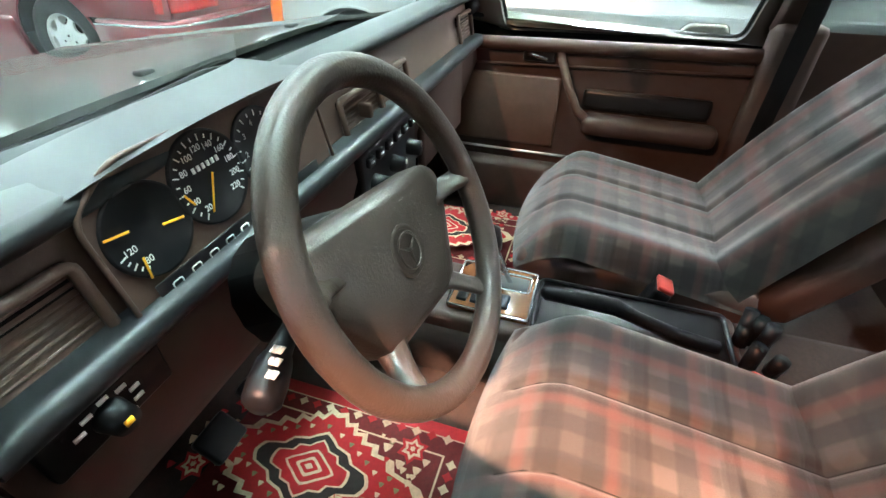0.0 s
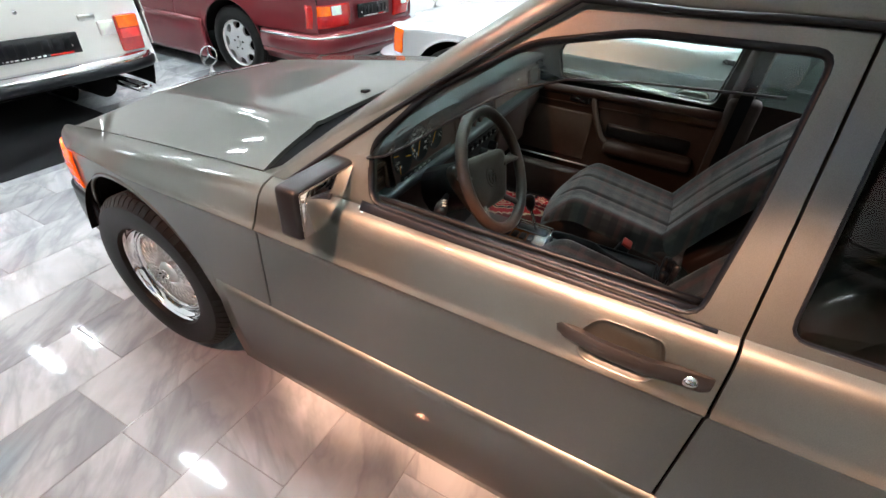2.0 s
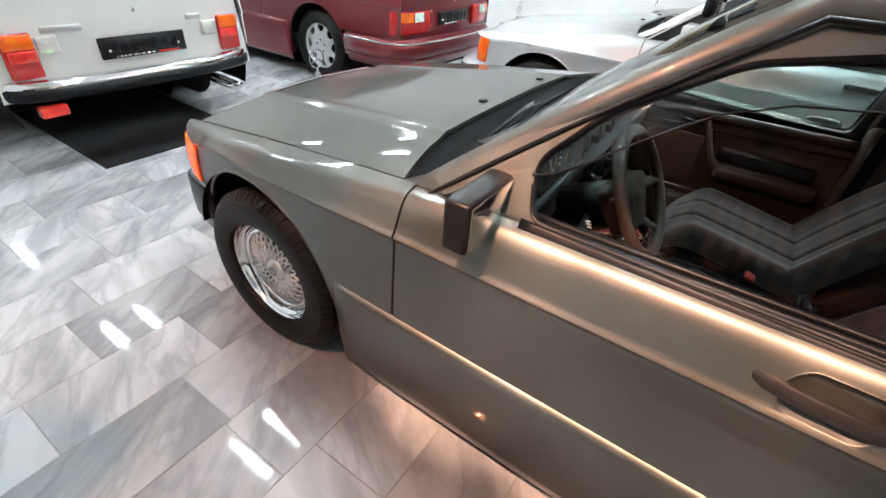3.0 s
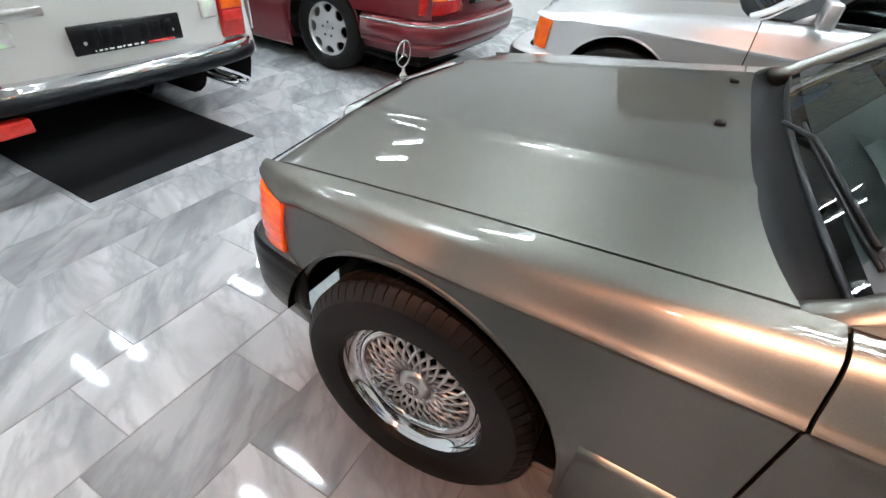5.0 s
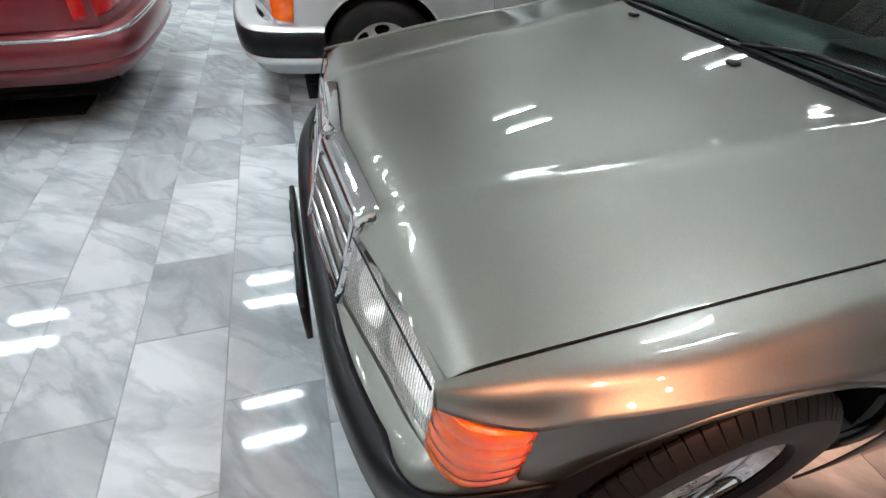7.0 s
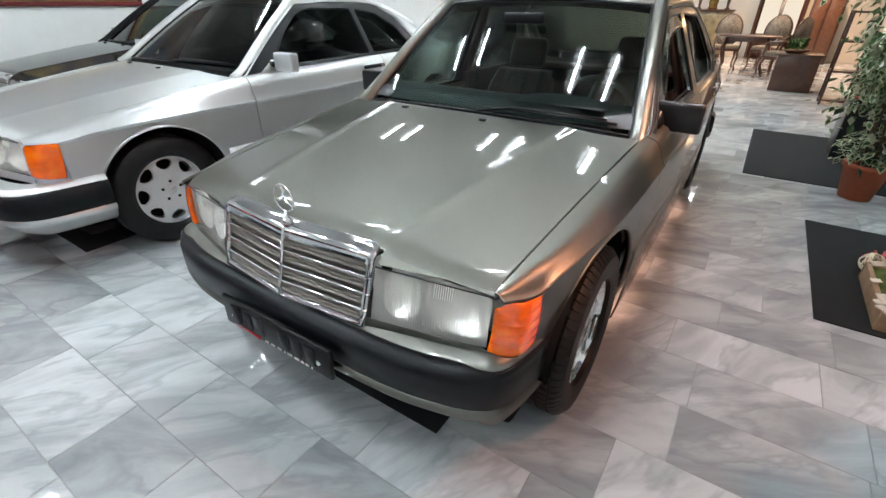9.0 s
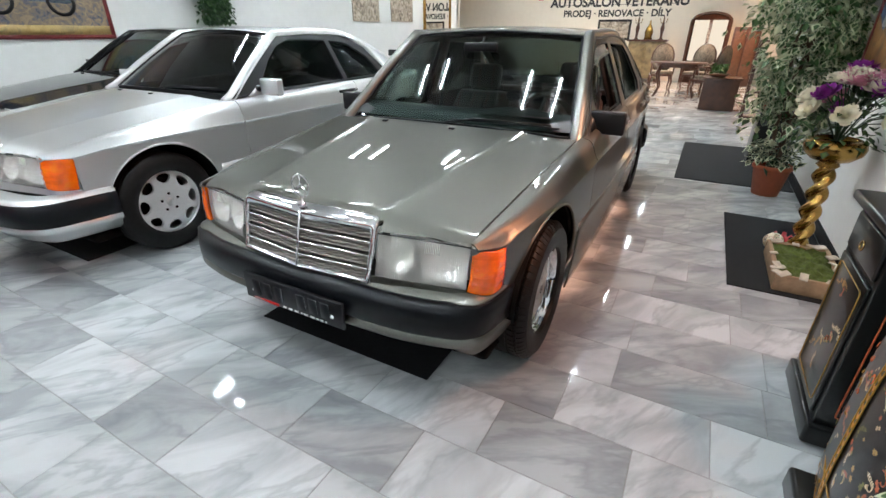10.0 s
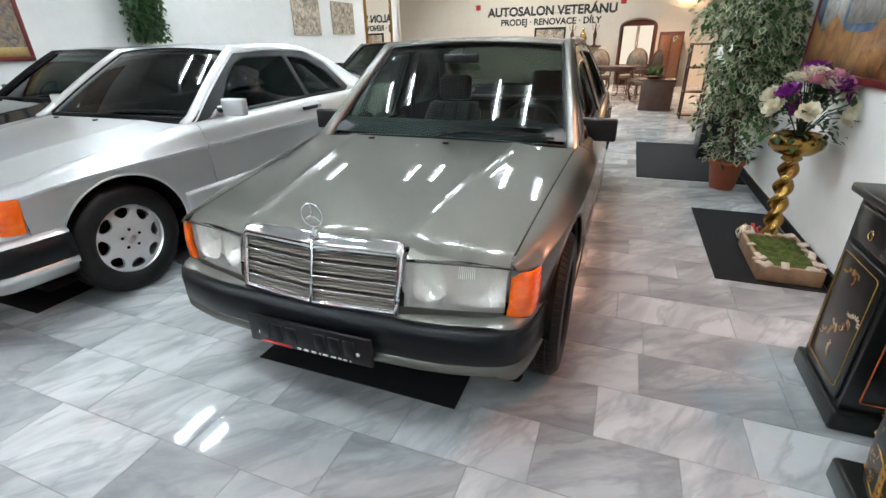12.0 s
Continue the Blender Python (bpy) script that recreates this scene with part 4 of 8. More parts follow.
    def ring(ix, it, ib, r):
        x, zt, zb = gx - ix, z_hi - it, z_lo + ib
        pts = [(-x, lerp(zb, zt - r, k / 5)) for k in range(6)]
        pts += [(-x + r - r * math.cos(a), zt - r + r * math.sin(a)) for a in (0.3, 0.65, 1.0, 1.3)]
        pts += [((-x + r) * (1 - k / 5), zt) for k in range(6)] + [((x - r) * k / 5, zt) for k in range(1, 6)]
        pts += [(x - r + r * math.sin(a), zt - r + r * math.cos(a)) for a in (0.27, 0.57, 0.92, 1.27)]
        pts += [(x, lerp(zt - r, zb, k / 5)) for k in range(6)] + [(lerp(x, -x, k / 8), zb) for k in range(1, 9)]
        return pts

    def on_grille(p, out):
        return gp(p[0] / gx, (z_hi - p[1]) / (z_hi - z_lo), out)

    def at_back(p):
        t = (z_hi - p[1]) / (z_hi - z_lo)
        a = p[0] / gx
        return Vector((p[0], y0 - 0.014 - 0.03 * (1 - abs(a)) - 0.035 * t, lerp(top_z(P, p[0], y0) - 0.009, z_lo + dz, t)))
    o, i1, i2 = ring(0, 0, 0, 0.024), ring(0.004, 0.005, 0.003, 0.022), ring(0.017, 0.032, 0.012, 0.012)
    loops = [[at_back(p) for p in ring(0.005, 0, 0, 0.036)], [on_grille(p, 0.002) for p in o], [on_grille(p, 0.010) for p in i1], [on_grille(p, 0.012) for p in i2], [on_grille(p, -0.012) for p in i2]]
    loops[0:1] = [loops[0], [a.lerp(b, 0.5) + Vector((0, 0, 0.004 * (p[1] > z_hi - 0.03))) for a, b, p in zip(loops[0], loops[1], o)]]
    part("grille_frame", grid(lambda u, v: loops[round(v * 5)][round(u * (len(o) - 1))], len(o) - 1, 5), "chrome", shell, "broad polished chrome frame")
    inner = [on_grille(p, 0.004) for p in ring(0.019, 0.034, 0.014, 0.01)]
    part("insert_frame", tube(inner[:-1], 0.0035, 6, True), "chrome", shell)
    part("grille_bar", tube([gp(0, t, 0.008) for t in (0, 0.5, 1)], 0.006, 6), "chrome", shell)
    # three bright bars, three slats above, between and below them
    for k in range(15):
        t = 0.175 + 0.0535 * k
        if k % 4 == 3:
            part("grille_bar", tube([gp(a / 6 - 1, t, 0.006) for a in range(13)], 0.0052, 8, False, None, 0.8), "chrome", shell)
        else:
            # a flat blade, rounded in front
            solid(part("slat", grid(lambda u, v: gp((2 * u - 1) * 0.97, t, -0.002 - 0.026 * v) + Vector((0, 0, 0.005 * v - 0.002 * (v < 0.1))), 12, 4), "grille_slat", shell), 0.005, 0)
    if star_up:
        star(shell, Matrix.Translation((0, y0 - 0.072, 0.822 + dz)), 0.042)
        part("star_base", lathe([(0.0, 0.0), (0.02, 0.0), (0.012, 0.012), (0.006, 0.02), (0.0045, 0.036), (0.0, 0.036)], 12, Matrix.Translation((0, y0 - 0.072, 0.744 + dz))), "chrome", shell)


def bumpers(P, car, paint):
    a, b = P["rub"]
    for rear in (False, True):
        nm = "rear_bumper" if rear else "front_bumper"
        if P.get("full_rubber"):
            bb = part(nm, bumper_ring(P, [(-0.15, b + 0.036), (-0.10, b + 0.032), (-0.05, b + 0.021), (-0.030, b + 0.006)], rear), paint, car, "painted bumper ledge with deep black rubber face")
            part("rubber_strip", bumper_ring(P, [(-0.040, b + 0.006), (-0.034, b + 0.013), (-0.022, b + 0.012), (-0.006, b + 0.004), (0.007, b - 0.010), (0.011, b - 0.024), (0.012, a + 0.012), (0.0, a)], rear), "rubber", bb, "matt black rubber facing")
            part("apron", bumper_ring(P, [(0.004, a + 0.002), (0.011, a - 0.006), (0.010, a - 0.026), (0.0, a - 0.04), (-0.03, a - 0.055), (-0.07, a - 0.085)], rear), paint, bb, "painted lower apron")
            continue
        bb = part(nm, bumper_ring(P, [(-0.12, b + 0.022), (-0.03, b + 0.025), (-0.008, b + 0.018), (0, b + 0.002)], rear), paint, car, "painted bumper with black rubber face")
        part("rubber_strip", bumper_ring(P, [(0, b), (0.012, b - 0.008), (0.016, (a + b) / 2), (0.012, a + 0.006), (0, a)], rear), paint if paint is P_RED else "rubber", bb, "red bumper facing" if paint is P_RED else "matt black rubber facing")
        if paint is P_RED:
            part("bumper_trim", bumper_ring(P, [(0.002, b + 0.004), (0.014, b - 0.001), (0.016, b - 0.009), (0.004, b - 0.013)], rear), "chrome", bb, "thin chrome strip")
        part("apron", bumper_ring(P, [(0, a - 0.002), (0.006, a - 0.012), (0.002, a - 0.035), (-0.03, a - 0.05), (-0.05, a - 0.09), (-0.10, a - 0.12)], rear), paint, bb, "painted lower apron")


def plate(car, y, z, s=-1, w=0.52, h=0.115, label="black dealer plate with worn lettering"):
    """A dark plate; s = -1 faces the front."""
    pl = part("number_plate", boxed(-w / 2, -0.008, -h / 2, w / 2, 0.008, h / 2, 0.004, 1, Matrix.Translation((0, y, z))), "black_plastic", car, label)
    bm = bmesh.new()
    rng = random.Random(5)
    x = -w / 2 + 0.05
    while x < w / 2 - 0.05:
        ww = rng.uniform(0.012, 0.05)
        box(bm, x * 0.55 + w * 0.13, -0.001, -h * 0.43, x * 0.55 + w * 0.13 + ww * 0.45, 0.001, -h * 0.37)
        x += ww + rng.uniform(0.006, 0.02)
    bmesh.ops.transform(bm, matrix=Matrix.Translation((0, y + s * 0.0095, z)), verts=bm.verts)
    part("plate_print", bm, "mark_white", pl)
    for k in range(7):
        if k == 3:
            continue
        x = -w * 0.40 + w * 0.116 * k
        part("raised_mark", boxed(x, y + s * 0.011 - 0.003, z - h * 0.26, x + w * 0.085, y + s * 0.011 + 0.003, z + h * 0.34, 0.003, 1), "rubber", pl)
    for dx in (-w * 0.4, w * 0.4):
        bm = lathe([(0, 0.004), (0.007, 0.003), (0.008, 0)], 10, Matrix.Translation((dx, y + s * 0.008, z - h * 0.1)) @ pose(0, 0, 0, 90 if s < 0 else -90, 0, 0))
        part("plate_screw", bm, "mark_white", pl)
    part("plate_red_mark", boxed(-w * 0.4, y + s * 0.0095 - 0.001, z - h * 0.47, -w * 0.14, y + s * 0.0095 + 0.001, z - h * 0.36), "lamp_red", pl)
    return pl


PANELS = []


def body(P, car, paint, open_window=False, mirrors=True, handle_mat="black_plastic", glass_mat="pane_side"):
    sh = [P["y0"] - 0.018] + P["shuts"] + [P["end"]]
    names = ["front_wing"] + ["door"] * (len(P["shuts"]) - 1) + ["rear_wing"]
    for s in (-1, 1):
        panels = []
        for i, nm in enumerate(names):
            low = (lambda y: (0.9 if y < P["y0"] + 0.105 else P["rub"][1] + 0.014) if y < -0.3 else 0.2) if i == 0 else (lambda y: 0.2)
            if i == len(names) - 1:
                low = lambda y: 0.2 if y < P["wb"] + 0.3 else 0.53
            pn = part(nm, flank(P, sh[i], sh[i + 1], s, 0.0, 1.0, low), paint, car)
            solid(pn, 0.008, 0)
            panels.append(pn)
            if nm == "door":
                # handle: dark pull bar over a recess, with a lock
                if paint is P_MAIN:
                    recessed_handle(P, pn, s, sh[i + 1] - 0.14)
                    continue
                hy = sh[i + 1] - 0.16
                hz = P["zt"](hy) - 0.068
                hw = P["W"](hy)
                pull = part("door_handle", boxed(-0.006, -0.118, -0.014, 0.024, 0.118, 0.014, 0.009, 3, Matrix.Translation((s * (hw + 0.0), hy, hz)) @ pose(0, 0, 0, 0, -6 * s, 0)), handle_mat, pn, "dark pull handle")
                part("handle_cup", grid(lambda u, v: (s * (hw - 0.006 + 0.004 * (2 * v - 1) ** 2 - 0.024 * v), hy - 0.075 + 0.15 * u, hz + 0.006 + 0.042 * v), 6, 4), paint, pull)
                bm = lathe([(0.0, 0.006), (0.011, 0.005), (0.013, 0.0)], 14, Matrix.Translation((s * (hw + 0.023), hy + 0.085, hz)), None, "x") if s > 0 else lathe([(0.0, -0.006), (0.011, -0.005), (0.013, 0.0)], 14, Matrix.Translation((s * (hw + 0.023), hy + 0.085, hz)), None, "x")
                part("lock", bm, "chrome", pull, "round chrome door lock")
        PANELS.extend(panels)
        # lower side trim, a little proud of the flank
        ya, yb = P.get("axle", 0.0) + P["arch"] + 0.01, P["wb"] - P["arch"] - 0.01

        def trim(u, v):
            y = lerp(ya, yb, u)
            z = lerp(0.132, 0.498, v)
            ins = 0.022 * ((0.5 - z) / 0.3) ** 2
            return (s * (P["W"](y) - ins + 0.007 - 0.006 * (v > 0.97)), y, z)
        solid(part("sill_panel", grid(trim, 40, 10), paint, car, "lower side panel in body colour"), 0.006, 0)

        # dark backing behind the joints
        part("inner_body", flank(P, -0.4, P["end"] - 0.03, s, -0.02, 0.97, lambda y: 0.24, 0.0), "underbody_dark_insides", car)
        for yc in (P.get("axle", 0.0), P["wb"]):
            part("arch_lip", arch_lip(P, yc, s), paint, car)
            part("wheel_housing", wheel_house(P, yc, s), "underbody_dark_insides", car)
            wheel(P, car, yc, s)
        # window frames and panes
        for k, fr in enumerate(P["frames"]):
            holes = [rounded(w, 0.03) for w in (P["win"] if len(P["frames"]) == 1 else [P["win"][k]])]
            ob = part("window_frame", slab(fr, holes, lambda a, b: side_glass(P, a, b, s)), paint if paint is P_MAIN else "black_plastic", car, smooth=False)
            solid(ob, 0.03, 0)
            for w, hole in zip((P["win"] if len(P["frames"]) == 1 else [P["win"][k]]), holes):
                part("window_seal", tube([side_glass(P, a, b, s, -0.008) for a, b in hole], 0.0085, 6, True), "rubber", ob, "black rubber window seal")
                if not (open_window and s > 0 and k == 0):
                    pn = part("side_window", prism(hole, lambda a, b: side_glass(P, a, b, s, 0.006), lambda a, b: side_glass(P, a, b, s, 0.009)), "pane_dark" if open_window and k else glass_mat, ob, "tinted side window glass")
                    pn.visible_shadow = False
        ob = part("rear_pillar", slab(P["cpillar"], [], lambda a, b: side_glass(P, a, b, s, -0.002)), paint, car)
        solid(ob, 0.03, 0)
        # windscreen pillar and roof rail with its drip gutter
        b, t = Vector(P["ws_base"]), Vector(P["ws_top"])
        pts = [Vector((s * (b.x + 0.045), b.y - 0.075, b.z - 0.035))]
        for k in range(9):
            q = b.lerp(t, k / 8)
            bow = 0.012 * math.sin(math.pi * k / 8)
            pts.append(Vector((s * (q.x + 0.036), q.y + 0.0, q.z + 0.004 + bow)))
        ry = P["roof_rear"]
        for k in range(1, 9):
            y = lerp(t.y + 0.06, ry[1], k / 8)
            pts.append(Vector((s * (lerp(t.x, ry[0], k / 8) + 0.03), y, P["rail"](y) + 0.008)))
        for k in range(1, 7):
            y = lerp(ry[1], P["bl_base"][1], k / 6)
            pts.append(Vector((s * (lerp(ry[0], P["bl_base"][0], k / 6) + 0.022), y, P["rail"](y) + 0.008)))
        part("windscreen_pillar", tube(pts, 0.034, 12), paint, car)
        part("drip_rail", tube([Vector((s * max(abs(p.x) + 0.036, abs(side_glass(P, p.y, p.z - 0.012, s, -0.016)[0])), p.y, p.z - 0.012)) for p in pts], 0.006, 6), "black_plastic" if paint is P_MAIN else paint, car)
        if mirrors:
            my = 0.755 if paint is P_MAIN else P["win"][0][0][0]
            mx, mz = (P["W"](my) - 0.135, P["zt"](my) + 0.027) if paint is P_MAIN else (P["W"](my) - 0.07, P["zt"](my) + 0.065)
            house = boxed(0, -0.03, -0.056, 0.185, 0.03, 0.06, 0.012, 3, Matrix.Translation((mx + 0.03, my + 0.02, mz)) @ pose(0, 0, 0, 0, 0, 0))
            for v in house.verts:
                v.co.x *= s
            mo = part("door_mirror", house, "black_plastic" if paint is P_MAIN else paint, car, "door mirror in a squared housing")
            bm = boxed(0.008, 0.028, -0.049, 0.177, 0.033, 0.053, 0.003, 1, Matrix.Translation((mx + 0.03, my + 0.02, mz)))
            for v in bm.verts:
                v.co.x *= s
            part("mirror_pane", bm, "mirror_glass", mo)
            bm = prism([(my - 0.10, P["zt"](my) - 0.002), (my + 0.04, P["zt"](my) + 0.008), (my + 0.05, P["zt"](my) + 0.07), (my + 0.02, P["zt"](my) + 0.07)], lambda a, b: side_glass(P, a, b, s, -0.025), lambda a, b: side_glass(P, a, b, s, 0.01))
            part("mirror_foot", bm, "black_plastic" if paint is P_MAIN else paint, mo)
            bm = tube([(s * (mx - 0.03), my + 0.01, mz - 0.02), (s * (mx + 0.06), my + 0.01, mz - 0.02)], 0.02, 8)
            part("mirror_arm", bm, "black_plastic", mo)
    # bonnet
    bn = part("bonnet", bonnet(P), paint, car, "long polished bonnet")
    solid(bn, 0.012, 0)
    PANELS.append(bn)
    for x, y in ((0.12, P["cowl"] - 0.14), (-0.32, P["cowl"] - 0.12)):
        part("washer_nozzle", boxed(-0.016, -0.012, 0, 0.016, 0.014, 0.011, 0.005, 2, Matrix.Translation((x, y, top_z(P, x, y)))), "black_plastic", bn)
    # dark well at the foot of the windscreen, with wipers
    bx, by, bz = P["ws_base"]

    def ws_low(u):
        a = 2 * u - 1
        return Vector((a * bx, lerp(P["ws_mid"][0], by, a * a), lerp(P["ws_mid"][1], bz, a * a)))
    part("scuttle", grid(lambda u, v: Vector(((2 * u - 1) * lerp(P["xt"](P["cowl"]) - 0.01, bx, v), P["cowl"] - 0.085 * (1 - (2 * u - 1) ** 4), P["zt"](P["cowl"]) - 0.005 + 0.02 * (1 - (2 * u - 1) ** 2))).lerp(ws_low(u) + Vector((0, 0.0, -0.0)), v) + Vector((0, 0, -0.04 * math.sin(math.pi * v) ** 0.7)), 24, 8), "scuttle_black", car)

    def ws(u, v):
        a = 2 * u - 1
        lo = ws_low(u)
        hi = Vector((a * P["ws_top"][0], lerp(P["ws_top_mid"][0], P["ws_top"][1], a * a), lerp(P["ws_top_mid"][1], P["ws_top"][2], a * a)))
        p = lo.lerp(hi, v)
        p.z += 0.012 * math.sin(math.pi * v)
        return p
    wsp = part("windscreen", grid(ws, 24, 12), "pane", car, "greenish laminated windscreen")
    part("windscreen_seal", tube([ws(0, v / 8) for v in range(9)] + [ws(u / 12, 1) for u in range(1, 12)] + [ws(1, 1 - v / 8) for v in range(9)] + [ws(1 - u / 12, 0) for u in range(1, 12)], 0.008, 6, True), "rubber", wsp)
    for x0, x1 in ((0.0, 0.52),):
        arm = [ws(0.5 + x0 / 2 / bx, 0.02) + Vector((0, -0.03, 0.0)), ws(0.62, 0.05) + Vector((0, -0.012, 0.012)), ws(0.93, 0.065) + Vector((0, -0.008, 0.012))]
        wp = part("wiper", tube(arm, 0.006, 6), "black_plastic", car, "single long wiper parked on the glass")
        part("wiper_blade", tube([ws(0.52 + 0.44 * k / 8, 0.035 + 0.02 * k / 8) + Vector((0, -0.004, 0.007)) for k in range(9)], 0.005, 5), "rubber", wp)
    # roof
    rx = P["roof_rear"]

    def roof(u, v):
        a = 2 * u - 1
        y = lerp(lerp(P["ws_top_mid"][0], P["ws_top"][1], a * a), rx[1], v)
        x = a * (lerp(P["ws_top"][0], rx[0], v) + 0.012)
        ze = P["rail"](max(y, P["ws_top"][1] + 0.06)) + 0.012
        zf = lerp(P["ws_top_mid"][1], P["ws_top"][2], a * a)
        crown = P["roof_z"] - 0.028 * abs(a) ** 2.5 - (P["roof_z"] - 0.028 - ze) * max(0.0, (abs(a) - 0.6) / 0.4) ** 2
        k = math.sin(min(1.0, v / 0.28) * math.pi / 2)
        z = lerp(zf, crown, k)
        z -= 0.03 * max(0.0, (v - 0.65) / 0.35) ** 2 * (1 - abs(a) ** 2.5)
        return (x, y, z)
    rf = part("roof", grid(roof, 28, 28), paint, car)
    solid(rf, 0.02, 0)

    def backlight(u, v):
        a = 2 * u - 1
        p = Vector(roof(u, 1.0)).lerp(Vector((a * P["bl_base"][0], P["bl_base"][1] + 0.05 * (1 - a * a), P["bl_base"][2])), v)
        p.z += 0.02 * math.sin(math.pi * v)
        return p
    part("rear_window", grid(backlight, 20, 10), "pane_rear", car, "tinted rear window").visible_shadow = False
    t0, t1, za, zb = P["trunk"]

    def boot(u, v):
        a = 2 * u - 1
        y = lerp(t0, t1, v)
        return (a * (P["xt"](y) - 0.006), y + 0.05 * (1 - a * a) * (1 - v), lerp(za, zb, v) + 0.012 * (1 - a * a) - 0.03 * abs(a) ** 6 - 0.02 * max(0.0, (v - 0.85) / 0.15) ** 2)
    part("boot_lid", grid(boot, 24, 16), paint, car)
    part("rear_panel", grid(lambda u, v: ((2 * u - 1) * lerp(P["W"](P["end"]) - 0.0, P["xt"](P["end"]), v), P["end"] + 0.045 * (1 - (2 * u - 1) ** 2) * 1.0 - 0.03 * v, lerp(0.40, P["zt"](P["end"]) + 0.006, v)), 20, 8), paint, car)
    # floor pan and dark insides
    part("floor_pan", boxed(-0.72, -0.45, 0.17, 0.72, P["end"] - (0.6 if P.get("chrome_bumpers") else 0.1), 0.22, 0.02), "underbody_dark_insides", car)
    part("bulkhead", boxed(-0.70, P["cowl"] - 0.10, 0.2, 0.70, P["cowl"] - 0.07, 0.83, 0.01), "underbody_dark_insides", car)
    part("engine_bay", boxed(-0.56, -0.47, 0.22, 0.56, 0.40, 0.62, 0.03), "underbody_dark_insides", car)
    part("boot_wall", boxed(-0.66, 2.45, 0.22, 0.66, 2.5, 0.88, 0.01), "underbody_dark_insides", car)
    # other cars' lining is near-black, the dark of closed cabins put into its colour
    part("roof_lining", grid(lambda u, v: Vector(roof(u, 0.03 + 0.94 * v)) * 1.0 + Vector((0, 0, -0.035)), 10, 10), "interior_brown" if paint is P_MAIN else "underbody_dark_insides", car)
    part("parcel_shelf", boxed(-0.62, 2.42, 0.86, 0.62, P["bl_base"][1] - 0.02, 0.90, 0.01), "interior_brown", car)
    if P.get("chrome_bumpers"):
        chrome_bumpers(P, car)
    else:
        bumpers(P, car, paint)


def skin_x(P, y, z):
    """Outer face of the flank above the crease."""
    f = max(0.0, min(1.0, (z - P["zc"](y)) / (P["zt"](y) - P["zc"](y))))
    lo, hi = 0.0, 1.0
    for k in range(20):
        q = (lo + hi) / 2
        lo, hi = (q, hi) if shoulder(q)[1] < f else (lo, q)
    return P["W"](y) - (P["W"](y) - P["xt"](y)) * shoulder(lo)[0]


def recessed_handle(P, door, s, hy):
    """Pull bar over a dished hollow cut through the door skin."""
    hz = P["zt"](hy) - 0.072
    out = rounded([(hy - 0.08, hz - 0.05), (hy + 0.035, hz - 0.052), (hy + 0.055, hz - 0.01), (hy + 0.044, hz + 0.037), (hy - 0.066, hz + 0.037), (hy - 0.092, hz + 0.0)], 0.026, 5)
    bm = prism(out, lambda a, b: (s * (P["W"](a) - 0.08), a, b), lambda a, b: (s * (P["W"](a) + 0.03), a, b))
    bmesh.ops.recalc_face_normals(bm, faces=bm.faces)
    me = bpy.data.meshes.new("cutter")
    bm.to_mesh(me)
    bm.free()
    cut = bpy.data.objects.new("cutter", me)
    scene.collection.objects.link(cut)
    md = door.modifiers.new("recess", "BOOLEAN")
    md.operation, md.object, md.solver = "DIFFERENCE", cut, "EXACT"
    bpy.context.view_layer.update()
    ev = door.evaluated_get(bpy.context.evaluated_depsgraph_get())
    baked = bpy.data.meshes.new_from_object(ev)
    door.modifiers.clear()
    door.data = baked
    bpy.data.objects.remove(cut)
    # the hollow itself, with a rolled lip
    cy, cz = hy - 0.025, hz - 0.002
    bm = bmesh.new()
    rings = []
    for f, dip in ((1.03, -0.0045), (1.0, -0.0055), (0.97, -0.002), (0.93, 0.004), (0.86, 0.009), (0.7, 0.012), (0.3, 0.013)):
        rings.append([bm.verts.new((s * (skin_x(P, cy + (a - cy) * f, cz + (b - cz) * f) - dip), cy + (a - cy) * f, cz + (b - cz) * f)) for a, b in out])
    for a, b in zip(rings, rings[1:]):
        for k in range(len(out)):
            bm.faces.new((a[k], a[(k + 1) % len(out)], b[(k + 1) % len(out)], b[k]))
    bm.faces.new(rings[-1])
    part("handle_hollow", bm, door.data.materials[0], door)
    w = skin_x(P, hy, hz)
    bar = [(-0.135, 0.004, 0.010), (-0.11, 0.016, 0.013), (-0.05, 0.026, 0.0145), (0.03, 0.026, 0.0145), (0.075, 0.018, 0.0155), (0.115, 0.014, 0.0165), (0.128, 0.008, 0.0155)]
    bm = bmesh.new()
    rings = []
    for dy, o, hh in bar:
        x0 = skin_x(P, hy + dy, hz - 0.008) - 0.002
        prof = [(o - 0.014, -hh), (o - 0.003, -hh), (o, -hh * 0.6), (o - 0.001, hh * 0.5), (o - 0.006, hh), (o - 0.016, hh)]
        rings.append([bm.verts.new((s * (x0 + a), hy + dy, hz - 0.008 + b)) for a, b in prof])
    for a, b in zip(rings, rings[1:]):
        for k in range(len(prof)):
            bm.faces.new((a[k], a[(k + 1) % len(prof)], b[(k + 1) % len(prof)], b[k]))
    bm.faces.new(rings[0])
    bm.faces.new(rings[-1])
    pull = part("door_handle", bm, "handle_dark", door, "dark satin pull handle with lock plate")
    split_edges(pull, 40)
    bm = lathe([(0.0, 0.007), (0.010, 0.006), (0.0125, 0.0), (0.0125, -0.01)], 18, Matrix.Translation((s * (w + 0.014), hy + 0.095, hz - 0.008)) @ pose(0, 0, 0, 0, 90 * s, 0))
    part("lock", bm, "chrome", pull, "round chrome door lock")


